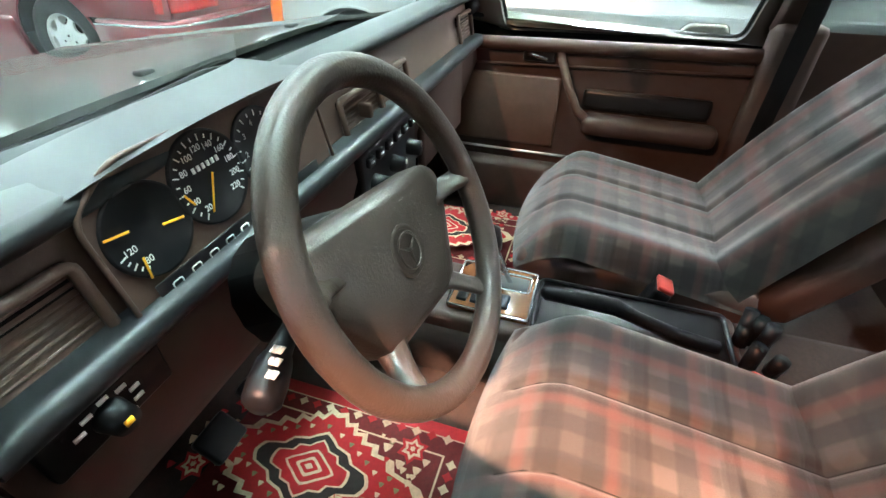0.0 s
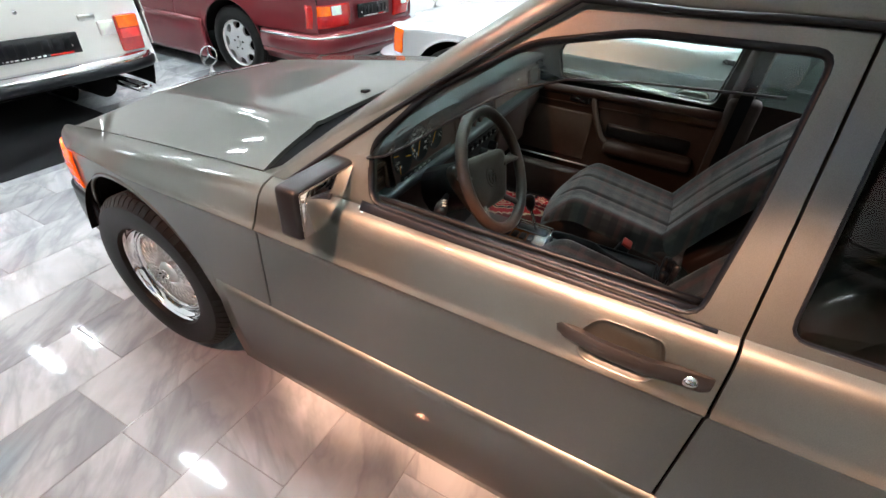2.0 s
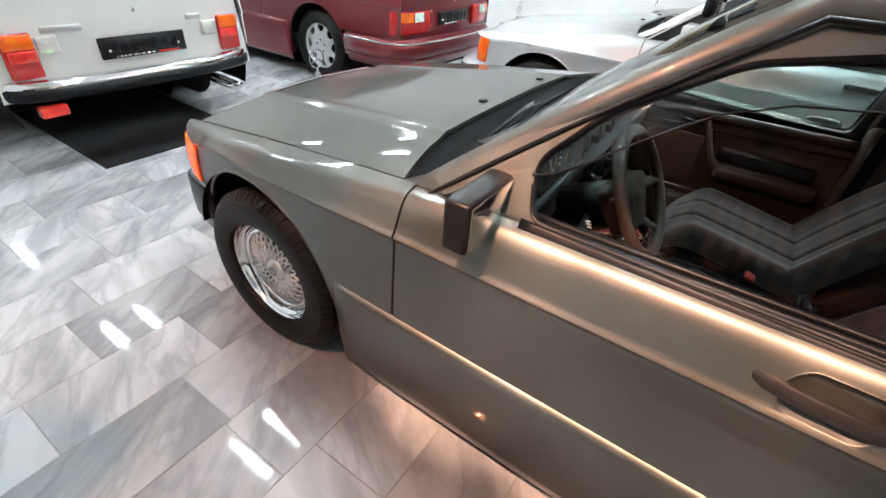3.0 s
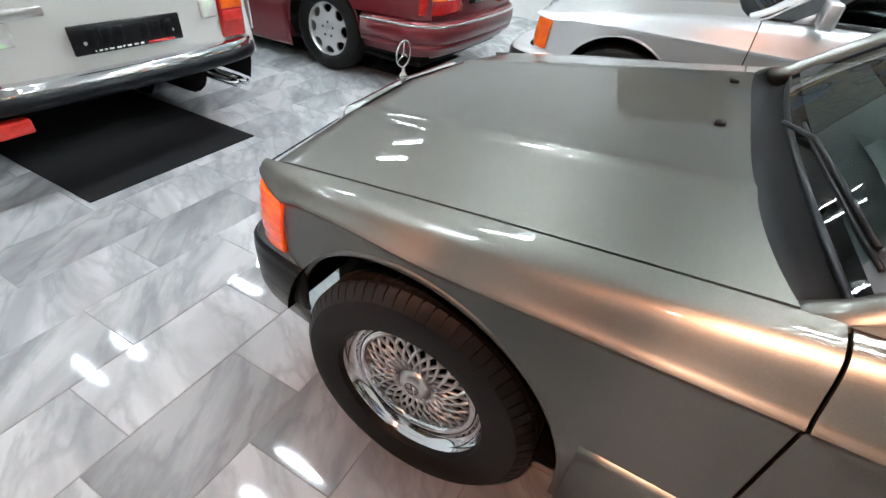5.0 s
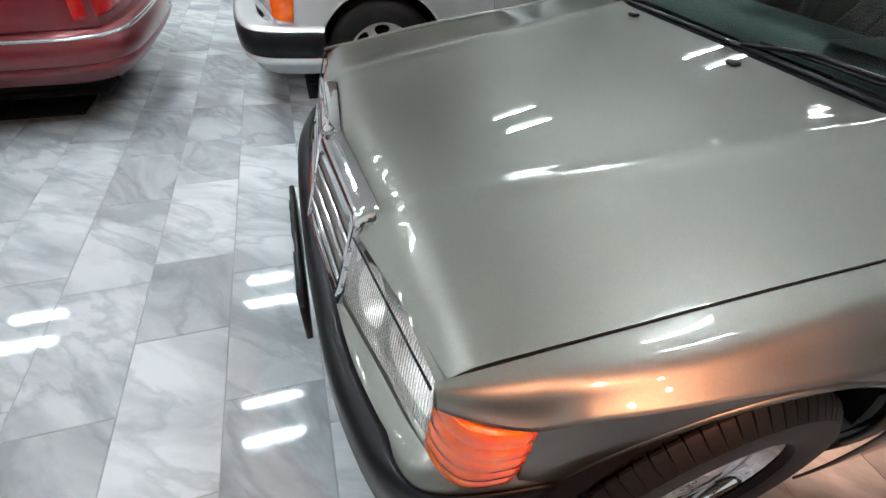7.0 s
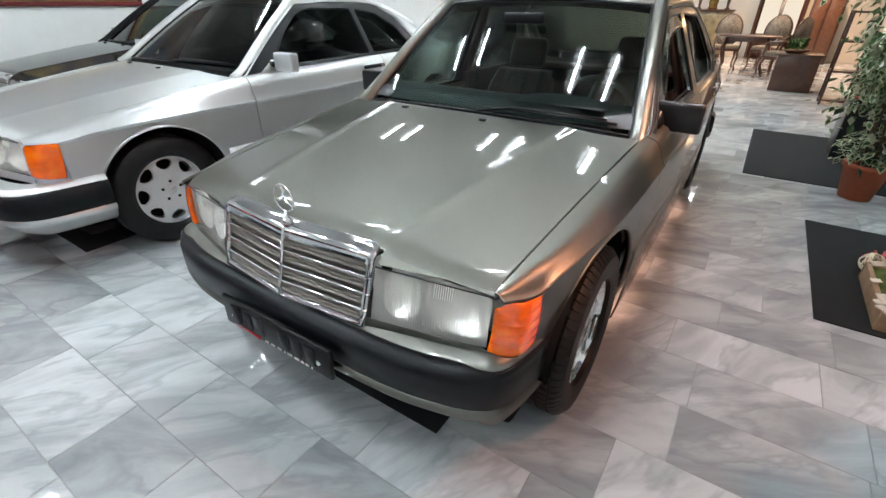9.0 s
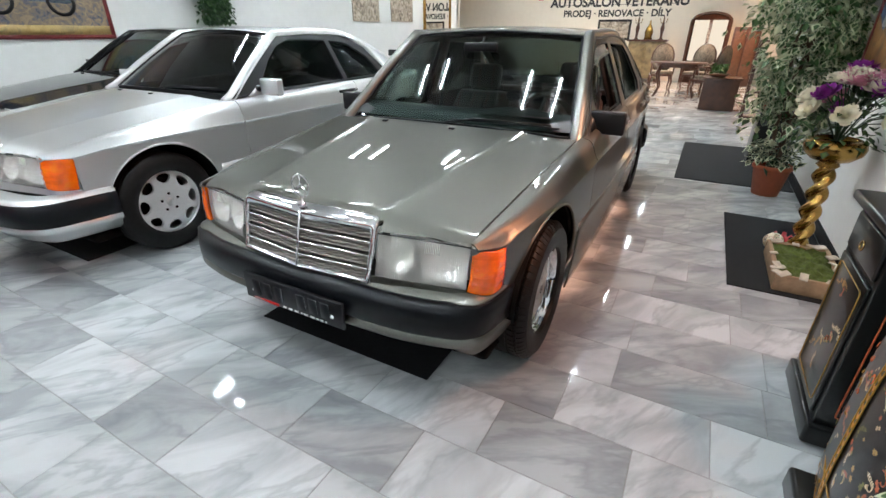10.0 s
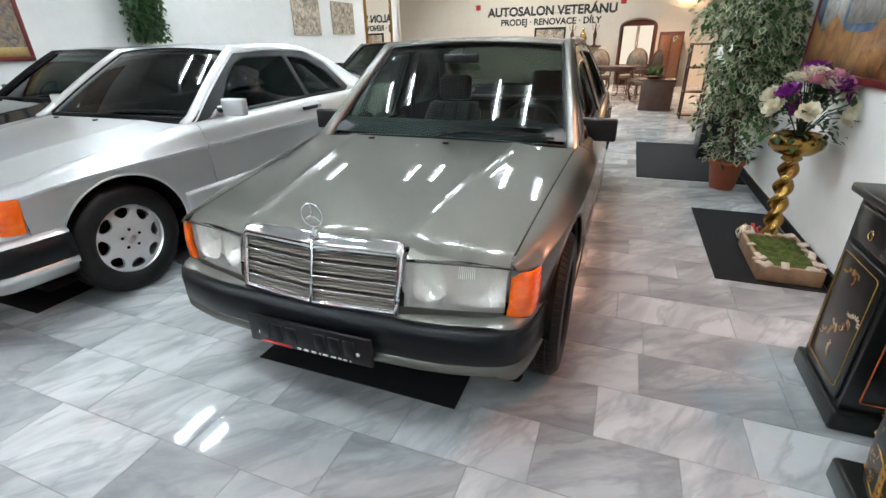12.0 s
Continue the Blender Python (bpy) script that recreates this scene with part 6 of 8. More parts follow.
def steering_wheel():
    M = Matrix.Translation((0.4285, 1.013, 0.878)) @ pose(0, 0, 0, -61.5, 0, 0) @ pose(0, 0, 0, 0, 0, -9.8)
    R = 0.154
    wl = part("steering_wheel", tube([M @ Vector((R * math.cos(a * math.pi / 32), R * math.sin(a * math.pi / 32), 0)) for a in range(64)], 0.0150, 14, True), "wheel_leather", main, "grained brown-black steering wheel")

    # padded centre with four spokes; local -y is up
    out = rounded([(-0.12, -0.045), (0.12, -0.045), (0.136, -0.03), (0.13, 0.002), (0.10, 0.05), (0.076, 0.092), (-0.076, 0.092), (-0.10, 0.05), (-0.13, 0.002), (-0.136, -0.03)], 0.02, 4)
    bm = bmesh.new()
    rings = []
    for k, (f, z) in enumerate(((1.0, -0.06), (1.0, -0.036), (0.985, -0.029), (0.95, -0.023), (0.8, -0.018), (0.5, -0.015), (0.2, -0.014))):
        rings.append([bm.verts.new(M @ Vector((a * f, 0.02 + (b - 0.02) * f, z))) for a, b in out])
    for a, b in zip(rings, rings[1:]):
        for i in range(len(out)):
            bm.faces.new((a[i], a[(i + 1) % len(out)], b[(i + 1) % len(out)], b[i]))
    bm.faces.new(rings[-1])
    bm.faces.new(rings[0])
    part("horn_pad", bm, "wheel_leather", wl, "broad padded centre")
    for ang, w, r0 in ((-4, 0.017, 0.105), (184, 0.017, 0.105), (51, 0.014, 0.095), (129, 0.014, 0.095)):
        a = radians(ang)
        p0, p1 = Vector((r0 * math.cos(a), r0 * math.sin(a), -0.036)), Vector((R * math.cos(a), R * math.sin(a), 0))
        bm = tube([M @ p0.lerp(p1, k / 5) for k in range(6)], [w * 1.5, w * 1.15, w, w * 0.95, w * 1.0, w * 0.9], 10, False, None, 0.5)
        part("spoke", bm, "wheel_leather", wl)
    star(wl, M @ Matrix.Translation((0, 0.017, -0.011)) @ pose(0, 0, 0, -90, 0, 0), 0.018, "wheel_leather")
    bm = lathe([(0.021, 0.016), (0.024, 0.02), (0.027, 0.0175)], 24, M @ Matrix.Translation((0, 0.017, -0.0315)))
    part("emblem_ring", bm, "wheel_leather", wl)
    part("column_shroud", tube([M @ Vector((0, 0.02, -0.03)), M @ Vector((0, 0.02, -0.10)), M @ Vector((0, 0.02, -0.2))], [0.06, 0.065, 0.07], 16), "black_plastic", wl)
    sk = part("indicator_stalk", tube([(0.44, 0.90, 0.80), (0.50, 0.915, 0.802), (0.545, 0.927, 0.803), (0.555, 0.93, 0.803), (0.575, 0.937, 0.803), (0.592, 0.943, 0.803), (0.598, 0.945, 0.803)], [0.006, 0.007, 0.012, 0.016, 0.0175, 0.0165, 0.009], 12), "black_plastic", main, "black stalk with white symbols")
    for k in range(6):
        part("stalk_mark", boxed(-0.004, -0.003, 0, 0.004, 0.003, 0.001, 0, 1, Matrix.Translation((0.552 + 0.012 * (k % 3), 0.938 + 0.005 * (k % 3) - 0.006 * (k // 3), 0.8195 - 0.001 * (k // 3)))), "mark_white", sk)


def door_card(s):
    """Inner lining of a front door."""
    c = part("door_card", grid(lambda u, v: (s * (0.715 - 0.01 * math.sin(math.pi * v)), lerp(0.62, 1.60, u), lerp(0.26, 0.85 if s > 0 else 0.805 + 0.02 * u, v)), 10, 8), "interior_brown", main, "brown door lining with pull and pocket")
    part("card_ledge", tube([(s * (0.70 if s < 0 else 0.735), lerp(0.66, 1.58, k / 8), lerp(0.845, 0.865, k / 8) - (0.01 if s > 0 else 0.05)) for k in range(9)], 0.02 if s < 0 else 0.012, 8), "interior_brown", c)
    for z0 in (0.735, 0.462):
        part("card_seam", tube([(s * 0.698, lerp(0.66, 1.56 if z0 > 0.7 else 1.12, k / 6), z0 + 0.03 * k / 6 * (z0 > 0.7)) for k in range(7)], 0.004, 6), "interior_brown" if z0 > 0.7 else "alloy", c)
    part("card_insert", boxed(min(s * 0.69, s * 0.705), 0.72, 0.49, max(s * 0.69, s * 0.705), 1.06, 0.715, 0.008), "dash_face", c)
    part("map_pocket", boxed(min(s * 0.64, s * 0.705), 0.68, 0.26, max(s * 0.64, s * 0.705), 1.1, 0.44, 0.02), "interior_brown", c)
    hb = part("handle_bezel", boxed(min(s * 0.694, s * 0.708), 0.935, 0.755, max(s * 0.694, s * 0.708), 1.03, 0.795, 0.006), "gauge_black", c)
    part("door_lever", tube([(s * 0.69, 0.95, 0.778), (s * 0.682, 0.97, 0.776), (s * 0.68, 1.01, 0.768)], 0.006, 8), "chrome", hb, "chrome inner door lever")
    part("pull_handle", tube([(s * 0.70, 1.045, 0.785), (s * 0.675, 1.055, 0.765), (s * 0.66, 1.085, 0.70), (s * 0.655, 1.12, 0.635), (s * 0.66, 1.17, 0.596), (s * 0.70, 1.20, 0.59)], [0.012, 0.013, 0.013, 0.014, 0.016, 0.014], 8), "dash_face", c, "upright door pull")
    part("arm_rest", boxed(min(s * 0.635, s * 0.705), 1.14, 0.565, max(s * 0.635, s * 0.705), 1.52, 0.625, 0.02, 3), "interior_brown", c)
    part("pocket", boxed(min(s * 0.69, s * 0.706), 1.13, 0.63, max(s * 0.69, s * 0.706), 1.49, 0.69, 0.012), "gauge_black", c)


def cabin():
    dashboard()
    steering_wheel()
    for s in (-1, 1):
        door_card(s)
        part("centre_pillar", boxed(min(s * 0.66, s * 0.74), 1.56, 0.22, max(s * 0.66, s * 0.74), 1.68, 0.9, 0.02), "interior_brown", main)
        part("pillar_trim", tube([(s * 0.715, 1.60, 0.88), (s * 0.63, 1.60, 1.1), (s * 0.56, 1.59, 1.30)], [0.045, 0.04, 0.035], 8, False, None, 0.6), "interior_brown", main)
        part("seat_belt", grid(lambda u, v: (s * lerp(0.655, 0.60, v), 1.585 + 0.045 * u, lerp(0.3, 1.2, v)), 1, 8), "black_plastic", main)
        part("rear_door_card", grid(lambda u, v: (s * 0.72, lerp(1.66, 2.44, u), lerp(0.26, 0.88, v)), 4, 4), "interior_brown", main)
    # floor, tunnel, console
    part("cabin_floor", dash_sheet([(0.50, 0.52), (0.53, 0.36), (0.60, 0.262), (1.1, 0.258), (1.6, 0.265), (2.3, 0.30)], -0.71, 0.71), "carpet", main, "dark brown carpet")
    part("tunnel", boxed(-0.13, 0.5, 0.25, 0.13, 2.2, 0.40, 0.04, 3), "carpet", main)
    co = part("centre_console", boxed(-0.085, 0.78, 0.36, 0.105, 1.53, 0.432, 0.015, 3), "interior_brown", main, "brown centre console with shifter and handbrake")
    gp_ = part("shift_plate", boxed(-0.078, 0.94, 0.43, 0.078, 1.115, 0.442, 0.004), "wood_trim", co, "wood-veneer shift plate with chrome edge")
    part("plate_edge", tube([(a, b, 0.443) for a, b in rounded([(-0.078, 0.94), (0.078, 0.94), (0.078, 1.115), (-0.078, 1.115)], 0.006, 2)], 0.004, 6, True), "chrome", gp_)
    part("shift_gate", boxed(-0.05, 0.985, 0.442, -0.005, 1.10, 0.447, 0.002), "gauge_black", gp_)
    part("gate_rim", tube([(a, b, 0.448) for a, b in rounded([(-0.055, 0.98), (0.0, 0.98), (0.0, 1.105), (-0.055, 1.105)], 0.01, 2)], 0.003, 6, True), "chrome", gp_)
    part("shift_lever", tube([(-0.03, 1.06, 0.44), (-0.035, 1.035, 0.49), (-0.04, 1.015, 0.525)], 0.006, 8), "chrome", gp_)
    part("shift_knob", tube([(-0.04, 1.018, 0.52), (-0.043, 1.01, 0.54), (-0.046, 1.0, 0.565), (-0.047, 0.996, 0.575)], [0.012, 0.02, 0.022, 0.012], 12), "black_plastic", gp_, "black shift knob")
    for k in range(4):
        part("console_switch", boxed(0.02, 0.955 + 0.03 * k, 0.442, 0.06, 0.978 + 0.03 * k, 0.452, 0.003), "black_plastic", gp_)
    part("brake_trough", boxed(-0.07, 1.13, 0.43, 0.085, 1.50, 0.436, 0.004), "gauge_black", co)
    part("trough_edge", tube([(a, b, 0.438) for a, b in rounded([(-0.072, 1.125), (0.09, 1.125), (0.09, 1.505), (-0.072, 1.505)], 0.015, 3)], 0.006, 6, True), "black_plastic", co)
    part("handbrake", tube([(0.03, 1.48, 0.442), (0.03, 1.40, 0.452), (0.03, 1.32, 0.475), (0.03, 1.28, 0.49), (0.03, 1.2, 0.493), (0.03, 1.14, 0.49), (0.03, 1.13, 0.489)], [0.013, 0.014, 0.014, 0.018, 0.018, 0.016, 0.009], 10), "black_plastic", co, "black handbrake lever")
    # belt buckles
    for bx_, by_, bz_ in ((0.165, 1.50, 0.49), (-0.105, 1.38, 0.45)):
        bk = part("belt_buckle", boxed(-0.028, -0.02, -0.09, 0.028, 0.02, 0.012, 0.008, 2, Matrix.Translation((bx_, by_, bz_)) @ pose(0, 0, 0, -20, 0, 0)), "black_plastic", main)
        part("buckle_button", boxed(-0.024, -0.018, 0.010, 0.024, 0.018, 0.022, 0.004, 2, Matrix.Translation((bx_, by_, bz_)) @ pose(0, 0, 0, -20, 0, 0)), "buckle_red", bk, "red buckle button")
    rng = random.Random(4)
    for k in range(7):
        x, y = 0.02 + rng.uniform(-0.05, 0.05), 1.55 + rng.uniform(-0.03, 0.03)
        part("belt_anchor", tube([(x, y, 0.43), (x + rng.uniform(-0.02, 0.02), y, 0.47 + rng.uniform(0, 0.04))], 0.014, 8), "black_plastic", main)
    # seats
    for s in (-1, 1):
        st = seat("seat", "", Matrix.Translation((s * 0.37, 1.02 if s < 0 else 1.065, 0.42 if s < 0 else 0.45)), parent=main)
        tagged(st, "front seat in brown-grey checked cloth")
    rs = part("rear_bench", grid(lambda u, v: (lerp(-0.66, 0.66, u), 2.0 + 0.42 * v, 0.46 + 0.05 * math.sin(math.pi * min(1, v * 1.2)) - 0.02 * v), 20, 10), "seat_cloth", main, "rear bench in checked cloth")
    part("rear_backrest", grid(lambda u, v: (lerp(-0.66, 0.66, u), 2.36 + 0.14 * v, lerp(0.46, 0.93, v)), 20, 8), "seat_cloth", rs)
    part("bench_base", boxed(-0.66, 2.0, 0.26, 0.66, 2.4, 0.46, 0.02), "interior_brown", rs)
    # pedals
    for px in (0.36, 0.47):
        part("pedal", boxed(px - 0.035, -0.012, -0.03, px + 0.035, 0.012, 0.03, 0.006, 2, Matrix.Translation((0, 0.66, 0.40)) @ pose(0, 0, 0, 50, 0, 0)), "rubber", main)
    # rear-view mirror
    mi = part("rear_view_mirror", boxed(-0.11, 0.96, 1.235, 0.11, 0.985, 1.285, 0.01), "black_plastic", main)
    part("mirror_pane", boxed(-0.102, 0.986, 1.241, 0.102, 0.989, 1.279, 0.002), "mirror_glass", mi)
    part("mirror_stem", tube([(0, 0.97, 1.26), (0, 1.03, 1.315)], 0.007, 6), "black_plastic", mi)
    # wind deflector in the driver's window frame
    edge = [(0.842, 0.985), (0.885, 1.0), (0.94, 1.037), (1.0, 1.085), (1.065, 1.132), (1.115, 1.163), (1.20, 1.195), (1.31, 1.21), (1.51, 1.225)]
    top = [(0.84, 1.006), (0.868, 1.04), (0.905, 1.085), (0.95, 1.128), (1.03, 1.185), (1.122, 1.239), (1.20, 1.262), (1.35, 1.283), (1.54, 1.292)]

    def vis(u, v):
        k = min(7, int(u * 8))
        t = u * 8 - k
        a, b = Vector((*edge[k], 0)).lerp(Vector((*edge[k + 1], 0)), t), Vector((*top[k], 0)).lerp(Vector((*top[k + 1], 0)), t)
        q = a.lerp(b, v)
        return side_glass(P1, q.x, q.y, 1, -0.022 + 0.018 * v)
    de = part("wind_deflector", grid(vis, 32, 4), "smoked", main, "smoked acrylic wind deflector")
    solid(de, 0.003, 0)
    part("deflector_edge", tube([vis(k / 24, 0.0) for k in range(25)], 0.0022, 6), "black_plastic", de)
    # window lowered into the door: the slot and its lips
    for dx in (-0.004, 0.022):
        part("window_lip", tube([side_glass(P1, lerp(0.84, 1.54, k / 8), lerp(0.897, 0.912, k / 8), 1, dx) for k in range(9)], 0.007, 6), "rubber", main)
    # wide weather strip on the sill of the open window
    def sill(u, v):
        y = lerp(0.85, 1.55, u)
        return side_glass(P1, y, lerp(0.878, 0.902, v) + 0.008 * (u - 1) * (1 - v), 1, -0.018 - 0.003 * math.sin(math.pi * v))
    solid(part("weather_strip", grid(sill, 24, 6), "rubber", main, "black weather strip"), 0.004, 0)
    part("lock_pin", lathe([(0, 0.0), (0.006, 0.0), (0.0045, 0.02), (0.006, 0.032), (0.0, 0.036)], 10, Matrix.Translation((0.70, 1.47, 0.90))), "black_plastic", main)


def flower_motif(cx, cy, r, n):
    out = []
    for k in range(n * 2):
        a = math.pi * k / n
        rr = r if k % 2 == 0 else r * 0.62
        out.append((cx + rr * math.cos(a), cy + rr * math.sin(a)))
    return out


def car_rug(m, label):
    """Small patterned carpet used as a foot mat, built in thin woven layers."""
    rg = thing("car_rug", label, "rug", "rugs in the car", m)
    L, Wd = 0.58, 0.36
    z = [0.0]

    def layer(name, outline, mat, holes=()):
        z[0] += 0.0006
        zz = z[0]
        bm = slab(outline, holes, lambda a, b: (a, b, zz))
        return part(name, bm, mat, rg, smooth=False)

    def rect(i):
        return [(-Wd / 2 + i, -L / 2 + i), (Wd / 2 - i, -L / 2 + i), (Wd / 2 - i, L / 2 - i), (-Wd / 2 + i, L / 2 - i)]
    part("rug_base", boxed(-Wd / 2, -L / 2, -0.006, Wd / 2, L / 2, 0.0, 0.002, 1), "rug_red", rg)
    layer("border", rect(0.028), "rug_cream", [rect(0.031)])
    layer("border", rect(0.031), "rug_dark", [rect(0.066)])
    layer("border", rect(0.066), "rug_cream", [rect(0.070)])
    layer("field", rect(0.070), "rug_dark")
    rng = random.Random(2)
    for k in range(15):
        for side in (-1, 1):
            t = (k + 0.5) / 15
            layer("border_flower", flower_motif(side * (Wd / 2 - 0.0485), lerp(-L / 2 + 0.05, L / 2 - 0.05, t), 0.011, 4), "rug_red" if k % 2 else "rug_cream")
            if k < 9:
                layer("border_flower", flower_motif(lerp(-Wd / 2 + 0.07, Wd / 2 - 0.07, (k + 0.5) / 9), side * (L / 2 - 0.0485), 0.011, 4), "rug_red" if k % 2 else "rug_cream")
    # jagged red medallion with a cream edge
    def medal(f):
        out = []
        for k in range(48):
            a = 2 * math.pi * k / 48
            d = 1 / (abs(math.cos(a)) / 0.105 + abs(math.sin(a)) / 0.205)
            d *= 1 + (0.07 if k % 2 else -0.05)
            out.append((f * d * math.cos(a), f * d * math.sin(a)))
        return out
    layer("medallion", medal(1.18), "rug_cream")
    layer("medallion", medal(1.06), "rug_red")
    def lozenge(rx, ry, wave=0.0, n=40):
        return [((1 + wave * math.cos(10 * 2 * math.pi * k / n)) * rx * math.cos(2 * math.pi * k / n) * (1 - 0.25 * abs(math.sin(4 * math.pi * k / n))), (1 + wave * math.cos(10 * 2 * math.pi * k / n)) * ry * math.sin(2 * math.pi * k / n) * (1 - 0.25 * abs(math.sin(4 * math.pi * k / n)))) for k in range(n)]
    for rx, ry, wave, mat in ((0.070, 0.125, 0.06, "rug_cream"), (0.064, 0.117, 0.06, "rug_black"), (0.052, 0.085, 0.08, "rug_cream"), (0.048, 0.079, 0.08, "rug_red"), (0.034, 0.05, 0.0, "rug_cream"), (0.029, 0.044, 0.0, "rug_red"), (0.019, 0.027, 0.0, "rug_cream"), (0.013, 0.019, 0.0, "rug_red"), (0.006, 0.009, 0.0, "rug_cream")):
        layer("medallion", lozenge(rx, ry, wave), mat)
    for k in range(26):
        t = 2 * math.pi * k / 26
        layer("leaf_motif", flower_motif(0.078 * math.cos(t) * (1 - 0.2 * abs(math.sin(2 * t))), 0.148 * math.sin(t) * (1 - 0.2 * abs(math.sin(2 * t))), 0.006, 3), "rug_olive" if k % 2 else "rug_cream")
    for sx in (-1, 1):
        for sy in (-1, 1):
            c = (sx * (Wd / 2 - 0.105), sy * (L / 2 - 0.115))
            for rr, mat in ((0.03, "rug_red"), (0.021, "rug_cream"), (0.013, "rug_red"), (0.006, "rug_cream")):
                layer("corner_flower", flower_motif(c[0], c[1], rr, 6), mat)
            for k in range(30):
                a = rng.uniform(0, 2 * math.pi)
                d = rng.uniform(0.033, 0.085)
                x, y = c[0] + d * math.cos(a), c[1] + d * math.sin(a)
                if abs(x) < Wd / 2 - 0.078 and abs(y) < L / 2 - 0.078:
                    layer("leaf_motif", flower_motif(x, y, rng.uniform(0.005, 0.011), 3), rng.choice(("rug_cream", "rug_olive", "rug_cream", "rug_red")))
    return rg


cabin()
car_rug(pose(0.43, 0.79, 0.272, 0, 0, 0), "small red oriental rug in the driver footwell")
car_rug(pose(-0.40, 0.78, 0.272, 0, 0, 0), "small red oriental rug in the passenger footwell")

# ---------------------------------------------------------------- furnishings
def leaf_cloud(rng, n, place, size, two_tone=True):
    """Pointed leaves, a little folded along the midrib; returns meshes of the pale blades and of the green hearts."""
    pale, green = bmesh.new(), bmesh.new()
    for k in range(n):
        c, out = place(rng)
        s = size * rng.uniform(0.6, 1.25)
        d = (Vector(out) + Vector((rng.uniform(-1, 1), rng.uniform(-1, 1), rng.uniform(-1.2, 0.5))) * 0.9).normalized()
        side = d.cross(Vector((rng.uniform(-0.4, 0.4), rng.uniform(-0.4, 0.4), 1))).normalized()
        up = side.cross(d)
        for bm, f, lift in ((pale, 1.0, 0.0), (green, 0.62, 0.0015)) if two_tone and rng.random() < 0.75 else ((green, 1.0, 0.0),):
            w = 0.31 * s * f
            a = [Vector(c) + d * (s * (0.5 - 0.5 * f)) + up * lift,
                 Vector(c) + d * (s * 0.45) + side * w + up * (lift + 0.05 * s),
                 Vector(c) + d * (s * (0.5 + 0.5 * f)) - up * (0.10 * s) + up * lift,
                 Vector(c) + d * (s * 0.45) - side * w + up * (lift + 0.05 * s)]
            v = [bm.verts.new(p) for p in a]
            bm.faces.new((v[0], v[1], v[2]))
            bm.faces.new((v[0], v[2], v[3]))
    return pale, green


def ficus_tree():
    t = thing("potted_ficus", "tall variegated ficus tree in a terracotta-coloured pot", "potted tree", m=pose(1.93, 3.18, 0.0))
    part("pot", lathe([(0.0, 0.0), (0.105, 0.0), (0.145, 0.24), (0.158, 0.24), (0.158, 0.275), (0.138, 0.275), (0.128, 0.22), (0.0, 0.22)], 32), "terracotta", t, "orange-brown plastic pot")
    part("soil", lathe([(0.0, 0.235), (0.13, 0.23)], 20), "soil", t)
    rng = random.Random(11)
    tips = []
    bm = bmesh.new()
    for k in range(4):
        a = k * 1.6
        pts = [Vector((0.03 * math.cos(a), 0.03 * math.sin(a), 0.22))]
        for j in range(1, 9):
            pts.append(Vector((0.05 * math.cos(a + j * 0.9) + rng.uniform(-0.01, 0.01) - 0.012 * j * (k % 2), 0.05 * math.sin(a + j * 0.9) + 0.012 * j, 0.22 + 0.2 * j)))
        tube(pts, [0.018 - 0.0012 * j for j in range(9)], 7, False, bm)
        tips += pts[2:]
    part("trunk", bm, "bark", t, "thin twisted brown stems")
    bm = bmesh.new()
    for k in range(70):
        p = rng.choice(tips)
        a = rng.uniform(0, 6.28)
        l = rng.uniform(0.12, 0.36)
        q = p + Vector((math.cos(a) * l, math.sin(a) * l, rng.uniform(-0.02, 0.2)))
        q.x = min(q.x, 0.24)
        tube([p, p.lerp(q, 0.5) + Vector((0, 0, 0.03)), q], [0.006, 0.004, 0.002], 5, False, bm)
        tips.append(q)
    part("branches", bm, "bark", t)

    def place(r):
        if r.random() < 0.72:
            p = r.choice(tips[28:])
            c = p + Vector((r.gauss(0, 0.07), r.gauss(0, 0.08), r.gauss(0, 0.09)))
        else:
            z = r.uniform(0.9, 2.5)
            a = r.uniform(0, 6.28)
            rad = (0.34 if z > 1.1 else 0.2) * r.uniform(0.5, 1.0)
            c = Vector((rad * math.cos(a), 1.3 * rad * math.sin(a) - 0.12, z))
        c.x = min(c.x, 0.24)
        return c, (c.x, c.y, -0.3)
    pale, green = leaf_cloud(rng, 5600, place, 0.082)
    part("leaves", pale, "leaf_cream", t, "cream leaf margins", smooth=False)
    part("leaves", green, "leaf_green", t, "dark green leaf hearts", smooth=False)

    def low(r):
        a = r.uniform(0, 6.28)
        rad = r.uniform(0.03, 0.2)
        return Vector((min(0.2, rad * math.cos(a)), rad * math.sin(a), 0.27 + r.uniform(0, 0.22))), (math.cos(a), math.sin(a), 0.3)
    pale, green = leaf_cloud(rng, 260, low, 0.085)
    part("low_leaves", pale, "leaf_cream", t, smooth=False)
    part("low_leaves", green, "leaf_dark", t, smooth=False)


